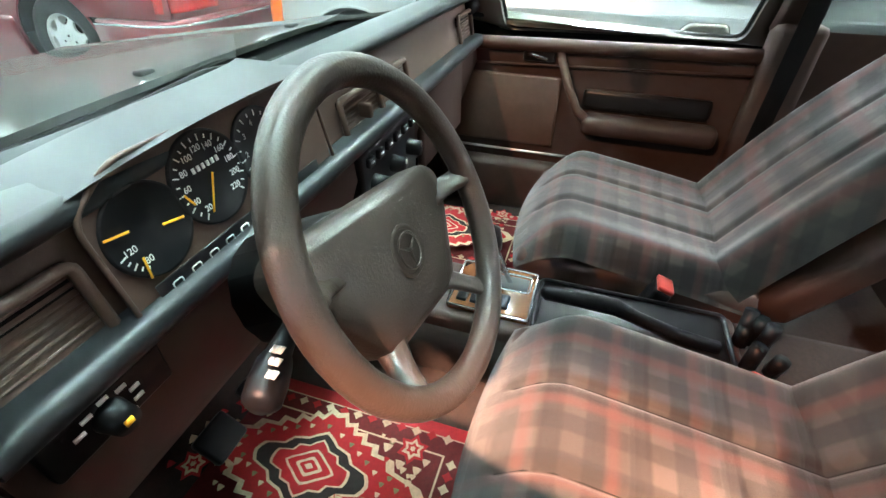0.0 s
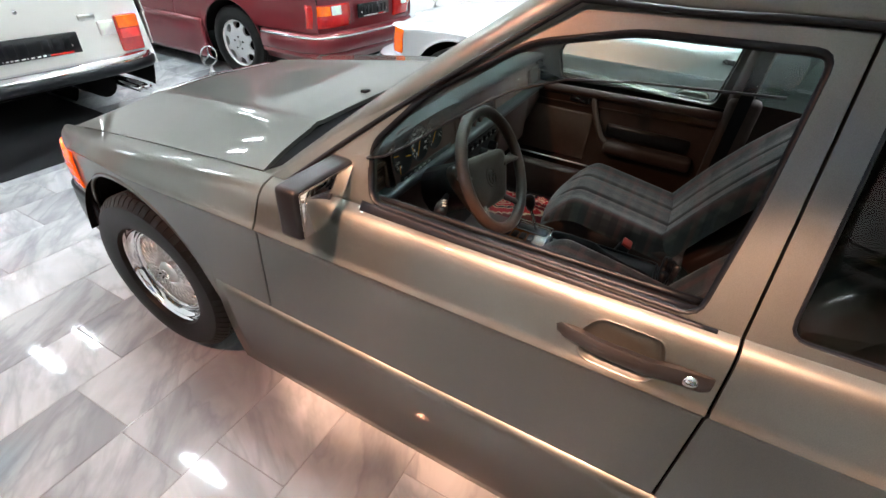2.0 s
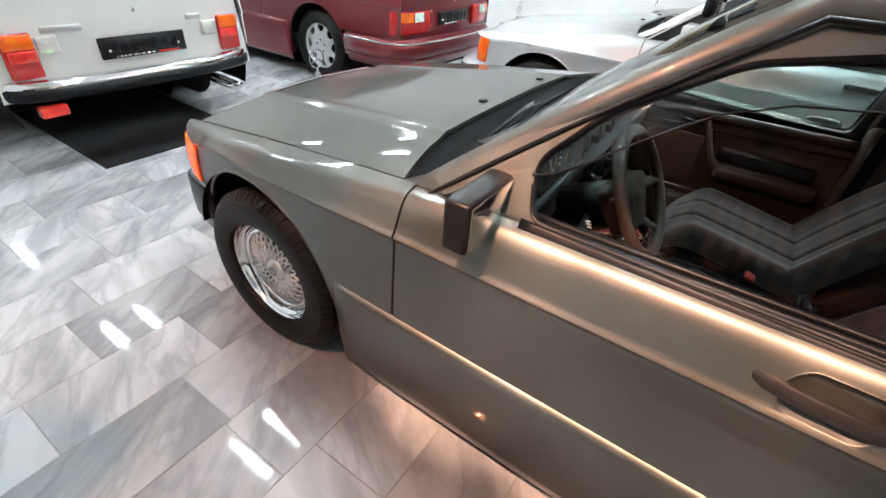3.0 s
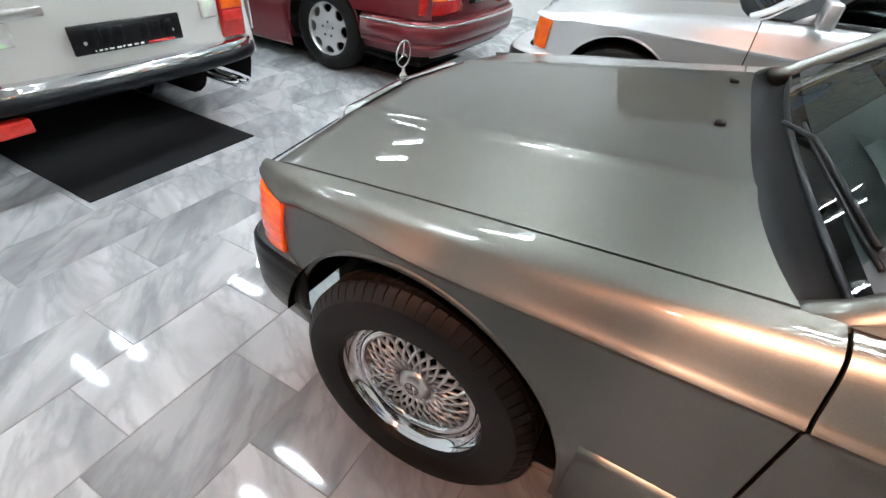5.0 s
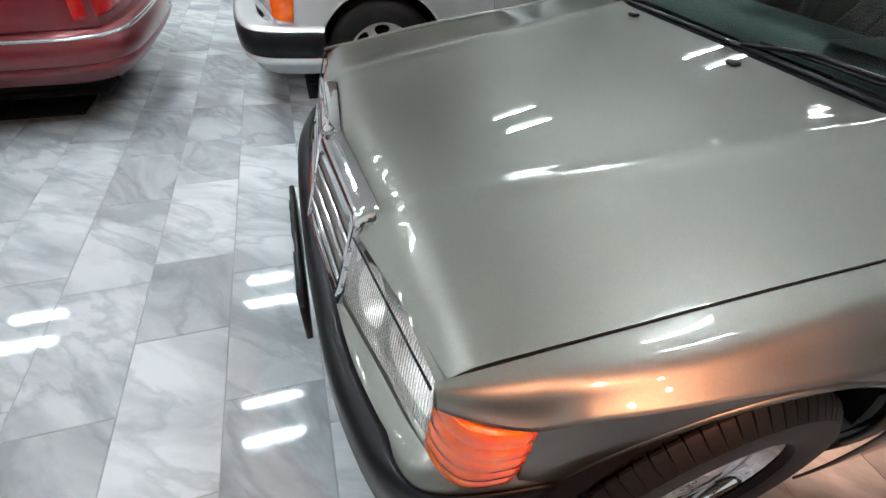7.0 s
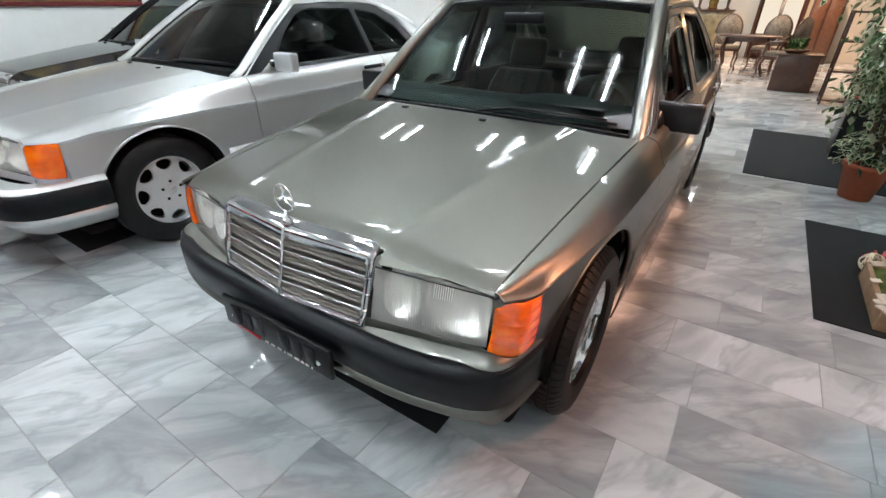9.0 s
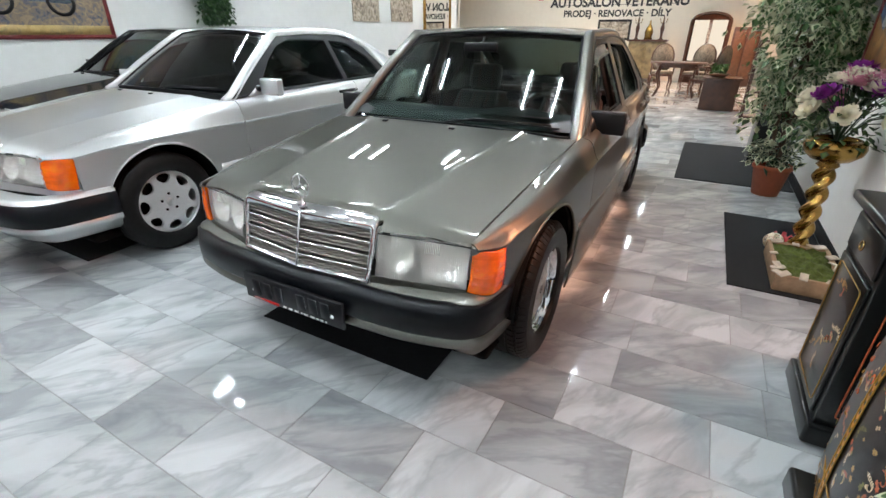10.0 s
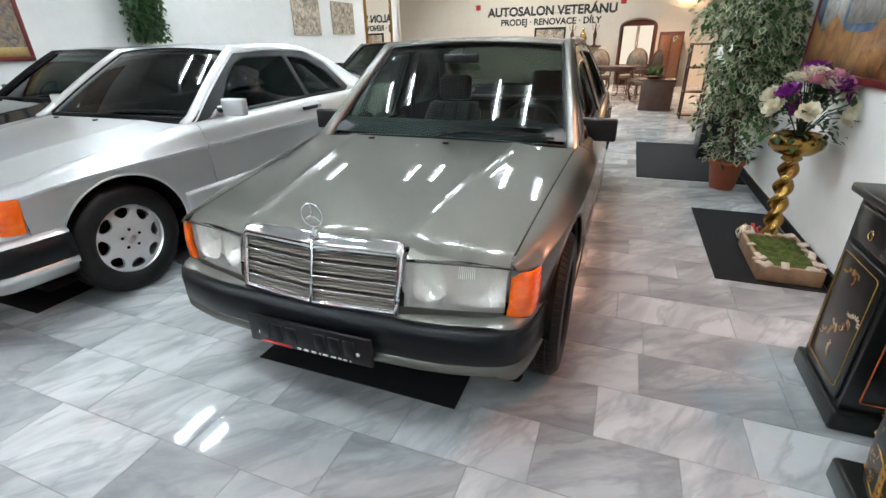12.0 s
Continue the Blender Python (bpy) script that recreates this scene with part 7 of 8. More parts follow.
def bloom(bm_parent, m, r, mat, n=26):
    """A full flower head of many cupped petals that spring from one heart."""
    bm = bmesh.new()
    heart = bm.verts.new((0, 0, 0))
    for k in range(n):
        t = k / n
        a = k * 2.4
        tilt = lerp(0.15, 1.35, t)
        s = r * lerp(0.55, 1.0, t)
        d = Vector((math.cos(a) * math.sin(tilt), math.sin(a) * math.sin(tilt), math.cos(tilt)))
        side = Vector((-math.sin(a), math.cos(a), 0))
        w = s * 0.42
        up = side.cross(d) * -1 * s
        mid, tip = bm.verts.new(d * s * 0.62 - up * 0.09), bm.verts.new(d * s + Vector((0, 0, 0.12 * s)))
        for e in (1, -1):
            low, high = bm.verts.new(d * s * 0.45 + side * w * 0.8 * e), bm.verts.new(d * s * 0.82 + side * w * 0.75 * e + up * 0.04)
            for f in ((heart, low, mid), (low, high, mid), (high, tip, mid)):
                bm.faces.new(f if e > 0 else f[::-1])
    bmesh.ops.transform(bm, matrix=m, verts=bm.verts)
    return part("bloom", bm, mat, bm_parent, smooth=False)


def bouquet(parent, c, spread, height, seed, kinds, leaves=420):
    rng = random.Random(seed)
    pts = []
    for mat, n, r in kinds:
        for k in range(n):
            a = rng.uniform(0, 6.28)
            e = rng.uniform(0.1, 1.25)
            p = Vector((spread * math.sin(e) * math.cos(a), spread * math.sin(e) * math.sin(a), height * math.cos(e)))
            if mat == "petal_purple" and k == 0:
                p = Vector((0.0, 0.05, height * 1.05))
            q = p.to_track_quat("Z", "Y").to_matrix().to_4x4()
            bloom(parent, Matrix.Translation(Vector(c) + p) @ q, r * rng.uniform(0.85, 1.15), mat)
            pts.append(p)
    bm = bmesh.new()
    for p in pts:
        tube([Vector(c) + Vector((0, 0, -0.05)), Vector(c) + p * 0.5 + Vector((0, 0, 0.03)), Vector(c) + p], 0.003, 4, False, bm)
    part("stem", bm, "leaf_dark", parent)

    def place(r):
        a = r.uniform(0, 6.28)
        e = r.uniform(0.15, 1.75)
        f = r.uniform(0.45, 1.12)
        d = Vector((math.sin(e) * math.cos(a), math.sin(e) * math.sin(a), math.cos(e)))
        return Vector(c) + Vector((spread * d.x * f, spread * d.y * f, height * max(-0.35, d.z) * f)), d
    pale, green = leaf_cloud(rng, leaves, place, 0.06, True)
    part("foliage", green, "leaf_green", parent, smooth=False)
    part("foliage", pale, "leaf_dark", parent, smooth=False)


def flower_stand():
    st = thing("brass_flower_stand", "twisted brass column with a bowl of purple and white flowers", "flower stand", m=pose(1.99, 1.70, 0.0))
    part("foot", lathe([(0.0, 0.0), (0.14, 0.0), (0.14, 0.02), (0.09, 0.05), (0.06, 0.09), (0.045, 0.10)], 28), "brass", st)

    def twist(u, v):
        a = 2 * math.pi * u
        z = lerp(0.10, 0.62, v)
        r = 0.045 + 0.015 * math.cos(2 * a - v * 2 * math.pi * 4.5)
        return (r * math.cos(a), r * math.sin(a), z)
    part("column", grid(twist, 28, 90, None, True), "brass", st, "twisted brass column")
    part("bowl", lathe([(0.045, 0.61), (0.06, 0.625), (0.05, 0.645), (0.10, 0.66), (0.145, 0.70), (0.155, 0.735), (0.145, 0.765), (0.115, 0.785), (0.105, 0.78), (0.1, 0.76)], 32), "brass", st, "round hammered brass bowl")
    bouquet(st, (0, 0, 0.80), 0.24, 0.33, 3, [("petal_purple", 6, 0.095), ("petal_white", 18, 0.078), ("petal_pink", 8, 0.085)], 220)


def moss_box():
    b = thing("moss_planter", "birch-clad planter box filled with moss on the floor mat", "planter", m=pose(1.985, 1.40, 0.007))
    for x0, y0, x1, y1 in ((-0.165, -0.28, 0.165, -0.255), (-0.165, 0.255, 0.165, 0.28), (-0.165, -0.255, -0.14, 0.255), (0.14, -0.255, 0.165, 0.255)):
        part("side_board", boxed(x0, y0, 0, x1, y1, 0.10, 0.006), "wood_pale", b)
    rng = random.Random(8)
    part("moss", grid(lambda u, v: (lerp(-0.14, 0.14, u), lerp(-0.255, 0.255, v), 0.085 + 0.02 * noise.noise(Vector((u * 7, v * 9, 0))) + 0.012 * noise.noise(Vector((u * 30, v * 40, 2)))), 30, 44), "moss", b, "green-brown moss")
    for k in range(16):
        a = rng.uniform(0, 6.28)
        x, y = rng.choice((-0.15, 0.15)), rng.uniform(-0.26, 0.26)
        if k % 2:
            x, y = rng.uniform(-0.15, 0.15), rng.choice((-0.265, 0.265))
        part("bark_piece", boxed(-0.035, -0.02, -0.004, 0.035, 0.02, 0.004, 0.002, 1, Matrix.Translation((x, y, 0.102 + rng.uniform(0, 0.01))) @ pose(0, 0, 0, rng.uniform(-15, 15), rng.uniform(-15, 15), rng.uniform(0, 180))), "birch", b)
    ball = thing("wicker_ball", "pale woven wicker ball resting by the planter", "ornament", m=pose(1.87, 1.77, 0.065))
    bm = bmesh.new()
    for k in range(9):
        m = pose(0, 0, 0, rng.uniform(0, 180), rng.uniform(0, 180), rng.uniform(0, 180))
        tube([m @ Vector((0.055 * math.cos(a * math.pi / 12), 0.055 * math.sin(a * math.pi / 12), 0)) for a in range(24)], 0.004, 5, True, bm)
    part("weave", bm, "petal_white", ball)
    rb = thing("ribbon_bow", "shiny red ribbon bow beside the stand", "ribbon", m=pose(1.93, 1.88, 0.007))
    bm = bmesh.new()
    for k in range(5):
        a = k * 1.25
        tube([(0, 0, 0.02), (0.05 * math.cos(a), 0.05 * math.sin(a), 0.08), (0.09 * math.cos(a), 0.09 * math.sin(a), 0.03), (0.0, 0.0, 0.015)], 0.012, 6, False, bm, 0.3)
    part("bow", bm, "ribbon_red", rb)


def gold_scroll(parent, place, n, seed, mats=("lacquer_gold",), size=0.03):
    """Painted ornament laid on a face, each motif a hair proud of the lacquer: leafy sprigs, blossoms and curls."""
    rng = random.Random(seed)
    for k in range(n):
        u, v = rng.random(), rng.random()
        mat = rng.choice(mats)
        s = size * rng.uniform(0.6, 1.3)
        kind = rng.random()
        bm = bmesh.new()

        def blade(cx, cy, a, ln, w):
            ca, sa = math.cos(a), math.sin(a)
            pts = ((0, 0), (ln * 0.4, w), (ln, 0), (ln * 0.4, -w))
            bm.faces.new([bm.verts.new(place(u, v, cx + x * ca - y * sa, cy + x * sa + y * ca)) for x, y in pts])
        a0 = rng.uniform(0, 6.28)
        if kind < 0.45:
            name = "painted_sprig"
            bend = rng.uniform(-0.9, 0.9)
            x, y, a = 0.0, 0.0, a0
            for j in range(6):
                blade(x, y, a, s * 0.42, s * 0.05)
                x, y, a = x + s * 0.36 * math.cos(a), y + s * 0.36 * math.sin(a), a + bend * 0.5
                for d in (-1, 1):
                    blade(x, y, a + d * 0.8, s * rng.uniform(0.35, 0.6), s * 0.13)
        elif kind < 0.85:
            name = "painted_blossom"
            for f in range(rng.choice((1, 2, 3))):
                cx, cy = (0, 0) if f == 0 else (rng.uniform(-s, s), rng.uniform(-s, s))
                r = s * rng.uniform(0.35, 0.6)
                for j in range(6):
                    blade(cx, cy, a0 + j * 1.047, r, r * 0.36)
        else:
            name = "painted_curl"
            sg = rng.choice((-1, 1))
            tube([place(u, v, s * (1 - 0.1 * j) * math.cos(a0 + sg * j * 0.55), s * (1 - 0.1 * j) * math.sin(a0 + sg * j * 0.55)) for j in range(9)], 0.0014, 4, False, bm)
        part(name, bm, mat, parent, smooth=False)


def lacquer_cabinet():
    """Straight-sided black cabinet, door towards the cars."""
    c = thing("lacquer_cabinet", "black lacquer cabinet painted with gold and red flowers", "cabinet", "lacquer cabinets", pose(1.83, 0.11, 0))
    part("carcass", boxed(0.0, -0.19, 0.07, 0.345, 0.19, 0.80, 0.004), "lacquer_black", c)
    part("plinth", boxed(-0.02, -0.215, 0.0, 0.345, 0.215, 0.085, 0.012, 3), "lacquer_black", c)
    part("top", boxed(-0.035, -0.225, 0.80, 0.35, 0.225, 0.835, 0.010, 3), "lacquer_black", c)
    d = part("door", boxed(-0.012, -0.165, 0.11, 0.001, 0.165, 0.62, 0.006), "lacquer_black", c)
    part("door_inlay", tube([(-0.0135, a, b) for a, b in rounded([(-0.14, 0.14), (0.14, 0.14), (0.14, 0.59), (-0.14, 0.59)], 0.02, 3)], 0.002, 4, True), "lacquer_gold", d)
    gold_scroll(d, lambda u, v, a, b: Vector((-0.0145, 0.05 * math.sin(7 * v) + lerp(-0.05, 0.05, u) + a, lerp(0.17, 0.55, v) + b)), 20, 21, ("lacquer_gold", "lacquer_cream", "lacquer_cream", "lacquer_red"), 0.026)
    dr = part("drawer", boxed(-0.012, -0.165, 0.645, 0.001, 0.165, 0.775, 0.006), "lacquer_black", c)
    part("drawer_ring", tube([(-0.018, 0.016 * math.cos(a * math.pi / 8), 0.70 + 0.016 * math.sin(a * math.pi / 8)) for a in range(16)], 0.003, 6, True), "brass", dr)
    part("side_panel", tube([(a, -0.193, b) for a, b in rounded([(0.05, 0.13), (0.30, 0.13), (0.30, 0.75), (0.05, 0.75)], 0.01, 2)], 0.003, 4, True), "lacquer_red", c)
    v = thing("brass_vase", "round brass and copper vase on the black cabinet", "vase", m=pose(1.99, 0.06, 0.835))
    part("vase_body", lathe([(0.0, 0.0), (0.085, 0.0), (0.085, 0.02), (0.05, 0.045), (0.065, 0.06), (0.115, 0.10), (0.135, 0.155), (0.12, 0.205), (0.07, 0.25), (0.045, 0.285), (0.05, 0.32), (0.06, 0.33), (0.05, 0.335)], 36), "brass", v)
    part("vase_foot", lathe([(0.088, 0.0), (0.09, 0.018), (0.06, 0.04)], 36), "copper", v)
    bouquet(v, (0, 0, 0.36), 0.22, 0.26, 9, [("petal_yellow", 9, 0.075), ("petal_white", 3, 0.05)], 380)


def bombe_cabinet():
    """Bow-fronted black cabinet with gilt bands."""
    c = thing("bombe_cabinet", "bow-fronted black lacquer cabinet with gold bands and painted birds", "cabinet", "lacquer cabinets", pose(1.80, -0.62, 0))

    def face(u, v, out=0.0):
        # u round the front from the far corner to the near side, v upwards
        bulge = 0.045 * math.sin(math.pi * min(1, max(0, v))) + 0.02 * math.cos(v * math.pi) ** 2
        y = lerp(0.27, -0.32, u)
        x = -0.035 * math.sin(math.pi * u) - bulge - out
        if u < 0.12:
            x += 0.05 * (1 - u / 0.12) ** 2
        return Vector((x + 0.02, y, lerp(0.09, 0.80, v)))
    part("front", grid(lambda u, v: face(u, v), 30, 30), "lacquer_black", c)
    part("carcass", boxed(0.03, -0.32, 0.08, 0.375, 0.265, 0.80, 0.005), "lacquer_black", c)
    part("plinth", boxed(-0.065, -0.34, 0.0, 0.375, 0.285, 0.09, 0.015, 3), "lacquer_black", c)
    part("top", boxed(-0.06, -0.35, 0.80, 0.38, 0.29, 0.835, 0.012, 3), "lacquer_black", c)
    part("top_edge", tube([face(u / 12, 1.0, 0.012) for u in range(13)], 0.012, 8), "lacquer_black", c)
    bands = ((0.05, 0.24), (0.80, 0.955))
    for v0, v1 in bands:
        for u0, u1 in ((0.04, 0.30), (0.34, 0.62), (0.66, 0.96)):
            out = [face(lerp(u0, u1, a), lerp(v0, v1, b), 0.003) for a, b in rounded([(0, 0), (1, 0), (1, 1), (0, 1)], 0.12, 3)]
            part("gilt_panel_edge", tube(out, 0.0028, 5, True), "lacquer_gold", c)
            gold_scroll(c, lambda u, v, a, b: face(lerp(u0 + 0.04, u1 - 0.04, u) + a * 1.5, lerp(v0 + 0.03, v1 - 0.03, v) + b * 1.2, 0.003), 24, int(u0 * 100 + v0 * 10), ("lacquer_gold",), 0.013)
    for u0 in (0.335, 0.99):
        part("gilt_band", grid(lambda u, v: face(u0 - 0.02 + 0.035 * u, 0.03 + 0.94 * v, 0.0025), 2, 30), "lacquer_black", c, "black band with a row of gold hearts")
        for du in (-0.021, 0.016):
            part("band_edge", tube([face(u0 + du, 0.03 + 0.94 * k / 20, 0.004) for k in range(21)], 0.0022, 5), "lacquer_gold", c)
        for k in range(22):
            v = 0.05 + 0.9 * k / 21
            bm = bmesh.new()
            vs = [bm.verts.new(face(u0 - 0.0025 + a, v + b, 0.0045)) for a, b in ((0, -0.018), (0.012, -0.002), (0.013, 0.008), (0.007, 0.013), (0, 0.007), (-0.007, 0.013), (-0.013, 0.008), (-0.012, -0.002))]
            bm.faces.new(vs)
            part("band_heart", bm, "lacquer_amber", c, smooth=False)
    gold_scroll(c, lambda u, v, a, b: face(lerp(0.06, 0.28, u) + a, lerp(0.30, 0.74, v) + b, 0.003), 40, 33, ("lacquer_gold", "lacquer_red", "lacquer_red", "lacquer_cream", "lacquer_olive"), 0.022)
    gold_scroll(c, lambda u, v, a, b: face(lerp(0.40, 0.92, u) + a, lerp(0.28, 0.76, v) + b, 0.003), 70, 34, ("lacquer_gold", "lacquer_red", "lacquer_cream", "lacquer_olive", "lacquer_cream"), 0.028)
    p = thing("variegated_houseplant", "houseplant with cream-edged leaves standing on the bow-fronted cabinet", "house plant", m=pose(2.0, -0.66, 0.835))
    part("plant_pot", lathe([(0.0, 0.0), (0.06, 0.0), (0.085, 0.13), (0.09, 0.13), (0.09, 0.15), (0.075, 0.15), (0.0, 0.12)], 24), "copper", p)
    rng = random.Random(6)
    heads = [(0.75 * a, b, c) for a, b, c in [(-0.16, -0.02, 0.20), (-0.22, 0.10, 0.02), (-0.26, -0.1, -0.02), (-0.30, 0.04, -0.20), (-0.29, -0.16, -0.30), (-0.12, 0.13, 0.24), (-0.1, -0.14, 0.3), (-0.2, -0.2, 0.12)]]
    bm = bmesh.new()
    for hx, hy, hz in heads:
        tube([(0, 0, 0.12), (hx * 0.6, hy * 0.6, max(hz, 0.1) + 0.12), (hx, hy, hz)], 0.003, 5, False, bm)
    part("plant_stem", bm, "leaf_green", p)
    for hx, hy, hz in heads:
        for k in range(2):
            a = rng.uniform(0, 6.28)
            d = Vector((-0.6 + 0.5 * math.cos(a), math.sin(a), rng.uniform(-0.5, 0.25))).normalized()
            side = d.cross(Vector((0, 0, 1))).normalized()
            up = side.cross(d)
            L = rng.uniform(0.075, 0.105)
            for mat, f, lift in (("leaf_cream", 1.0, 0), ("leaf_green", 0.8, 0.0015)):
                def lf(u, v):
                    w = 0.3 * L * f * math.sin(math.pi * min(1, u ** 0.8)) * (2 * v - 1)
                    t = (0.5 - 0.5 * f + f * u) * L
                    return Vector((hx, hy, hz)) + d * t + side * w + up * (lift + 0.12 * abs(w) - 0.25 * t * u)
                part("leaf", grid(lf, 8, 4), mat, p)


def framed(name, label, x, y0, y1, z0, z1, art, frame_mat, face, w=0.05, category="picture"):
    """A framed picture flat on a wall that looks along x; face = -1 looks towards -x."""
    f = thing(name, label, category, "framed pictures")
    d = 0.03 * face
    part("canvas", boxed(min(x, x + d * 0.6), y0, z0, max(x, x + d * 0.6), y1, z1), art, f, smooth=False)
    for a0, b0, a1, b1 in ((y0 - w, z0 - w, y1 + w, z0), (y0 - w, z1, y1 + w, z1 + w), (y0 - w, z0, y0, z1), (y1, z0, y1 + w, z1)):
        part("frame_bar", boxed(min(x, x + d), a0, b0, max(x, x + d), a1, b1, 0.006), frame_mat, f)
    return f


def chair(m, label="carved dark wood chair with patterned upholstery"):
    c = thing("dining_chair", label, "chair", "antique chairs", m)
    part("seat", boxed(-0.24, -0.24, 0.42, 0.24, 0.24, 0.50, 0.025, 3), "upholstery", c)
    part("seat_rail", boxed(-0.25, -0.25, 0.38, 0.25, 0.25, 0.43, 0.01), "wood_dark", c)
    for sx in (-1, 1):
        for sy in (-1, 1):
            part("leg", tube([(sx * 0.22, sy * 0.22, 0.40), (sx * 0.245, sy * 0.245, 0.25), (sx * 0.225, sy * 0.225, 0.1), (sx * 0.25, sy * 0.25, 0.0)], [0.028, 0.022, 0.015, 0.02], 8), "wood_dark", c)
    out = [(0.24 * math.cos(a), 0.78 + 0.32 * math.sin(a)) for a in [k * math.pi / 12 for k in range(24)]]
    part("backrest", prism(out, lambda a, b: (a, 0.20 + 0.12 * (b - 0.5), b), lambda a, b: (a, 0.24 + 0.12 * (b - 0.5), b)), "upholstery", c)
    part("back_frame", tube([(a * 1.06, 0.22 + 0.12 * (b - 0.5), b) for a, b in out], 0.02, 8, True), "wood_dark", c)
    for sx in (-1, 1):
        part("arm", tube([(sx * 0.25, 0.22, 0.70), (sx * 0.27, 0.0, 0.68), (sx * 0.26, -0.16, 0.66), (sx * 0.25, -0.18, 0.42)], 0.018, 8), "wood_dark", c)
    return c


def antiques():
    # desk with a bowl of greenery
    d = thing("low_chest", "low plain dark brown wooden chest", "chest", m=pose(1.5, 8.85, 0))
    part("desk_body", boxed(-0.3, -0.25, 0.0, 0.3, 0.25, 0.56, 0.01), "wood_dark", d)
    part("desk_top", boxed(-0.33, -0.28, 0.56, 0.33, 0.28, 0.59, 0.008), "wood_dark", d)
    g = thing("green_plant_bowl", "low bowl of bright green plants on the low chest", "house plant", m=pose(1.42, 8.8, 0.59))
    part("bowl", lathe([(0.0, 0.0), (0.1, 0.0), (0.2, 0.05), (0.2, 0.06), (0.1, 0.03), (0.0, 0.03)], 24), "wood_mid", g)
    rng = random.Random(5)
    pale, green = leaf_cloud(rng, 160, lambda r: (Vector((r.uniform(-0.12, 0.12), r.uniform(-0.12, 0.12), 0.05 + r.uniform(0, 0.12))), (0, 0, 1)), 0.1, False)
    pale.free()
    part("leaves", green, "leaf_green", g, smooth=False)
    # table
    t = thing("oval_table", "dark polished oval table with curved legs", "table", m=pose(0.62, 10.6, 0))
    part("tabletop", lathe([(0.0, 0.72), (0.5, 0.72), (0.52, 0.735), (0.5, 0.75), (0.0, 0.75)], 40, Matrix.Diagonal((1.15, 0.75, 1, 1))), "wood_dark", t)
    part("apron", lathe([(0.42, 0.64), (0.44, 0.72)], 32, Matrix.Diagonal((1.15, 0.75, 1, 1))), "wood_dark", t)
    for sx in (-1, 1):
        for sy in (-1, 1):
            part("leg", tube([(sx * 0.36, sy * 0.22, 0.70), (sx * 0.42, sy * 0.26, 0.5), (sx * 0.34, sy * 0.2, 0.2), (sx * 0.42, sy * 0.26, 0.0)], [0.035, 0.03, 0.018, 0.025], 8), "wood_dark", t)
    chair(pose(1.25, 10.25, 0, 0, 0, -120))
    chair(pose(0.2, 11.5, 0, 0, 0, 10))
    chair(pose(1.0, 11.6, 0, 0, 0, -20))
    # sideboard with ornaments
    s = thing("carved_sideboard", "olive-painted carved sideboard with two panelled doors", "sideboard", m=pose(-0.55, 14.25, 0))
    part("sideboard_body", boxed(-0.5, -0.25, 0.1, 0.5, 0.25, 1.12, 0.015), "painted_olive", s)
    part("sideboard_top", boxed(-0.55, -0.29, 1.12, 0.55, 0.28, 1.17, 0.012), "wood_dark", s)
    for sx in (-1, 1):
        part("sideboard_door", boxed(-0.22, -0.02, -0.42, 0.22, 0.0, 0.42, 0.012, 2, Matrix.Translation((sx * 0.25, -0.25, 0.62))), "painted_olive", s)
        part("foot", boxed(-0.05, -0.05, 0, 0.05, 0.05, 0.1, 0.01, 2, Matrix.Translation((sx * 0.42, -0.18, 0))), "wood_dark", s)
    for x in (-0.88, -0.2):
        c = thing("candelabrum", "tall dark bronze candelabrum on the sideboard", "candelabrum", "candelabra", pose(x, 14.15, 1.17))
        part("stem", lathe([(0.0, 0.0), (0.08, 0.0), (0.03, 0.05), (0.04, 0.2), (0.06, 0.3), (0.02, 0.45), (0.015, 0.6), (0.0, 0.62)], 16), "wood_dark", c)
        for k in range(4):
            a = k * 1.57
            part("arm", tube([(0, 0, 0.42), (0.07 * math.cos(a), 0.07 * math.sin(a), 0.45), (0.1 * math.cos(a), 0.1 * math.sin(a), 0.56)], 0.01, 6), "brass", c)
    k = thing("mantel_clock", "gilt mantel clock on the sideboard", "clock", m=pose(-0.55, 14.15, 1.17))
    part("clock_case", lathe([(0.0, 0.0), (0.12, 0.0), (0.1, 0.08), (0.12, 0.2), (0.08, 0.32), (0.03, 0.4), (0.02, 0.5), (0.0, 0.52)], 18), "brass", k)
    # tall display cabinet with lit glass
    v = thing("display_cabinet", "tall arched display cabinet with lit glass doors", "cabinet", m=pose(1.02, 14.3, 0))
    out = [(-0.5, 0.0), (0.5, 0.0), (0.5, 1.65)] + [(0.5 * math.cos(a), 1.65 + 0.22 * math.sin(a)) for a in [q * math.pi / 10 for q in range(1, 10)]] + [(-0.5, 1.65)]
    part("cabinet_case", prism(out, lambda a, b: (a, 0.0, b), lambda a, b: (a, 0.28, b)), "wood_dark", v)
    part("cabinet_rim", tube([(a, -0.01, b) for a, b in out], 0.03, 8, True), "wood_dark", v)
    for sx in (-1, 1):
        part("glass_door", boxed(-0.2, -0.012, 0.62, 0.2, -0.004, 1.68, 0.004, 1, Matrix.Translation((sx * 0.215, 0, 0))), "lit_glass", v)
        part("glazing_bar", boxed(-0.01, -0.02, 0.75, 0.01, -0.01, 1.7, 0.003, 1, Matrix.Translation((sx * 0.03, 0, 0))), "wood_dark", v)
    # tall red-brown chest with two doors
    r = thing("folding_screen", "red-brown carved wooden chest with doors", "cabinet", m=pose(1.95, 14.2, 0))
    part("chest_body", boxed(-0.32, -0.2, 0.0, 0.32, 0.2, 1.5, 0.015), "wood_dark", r)
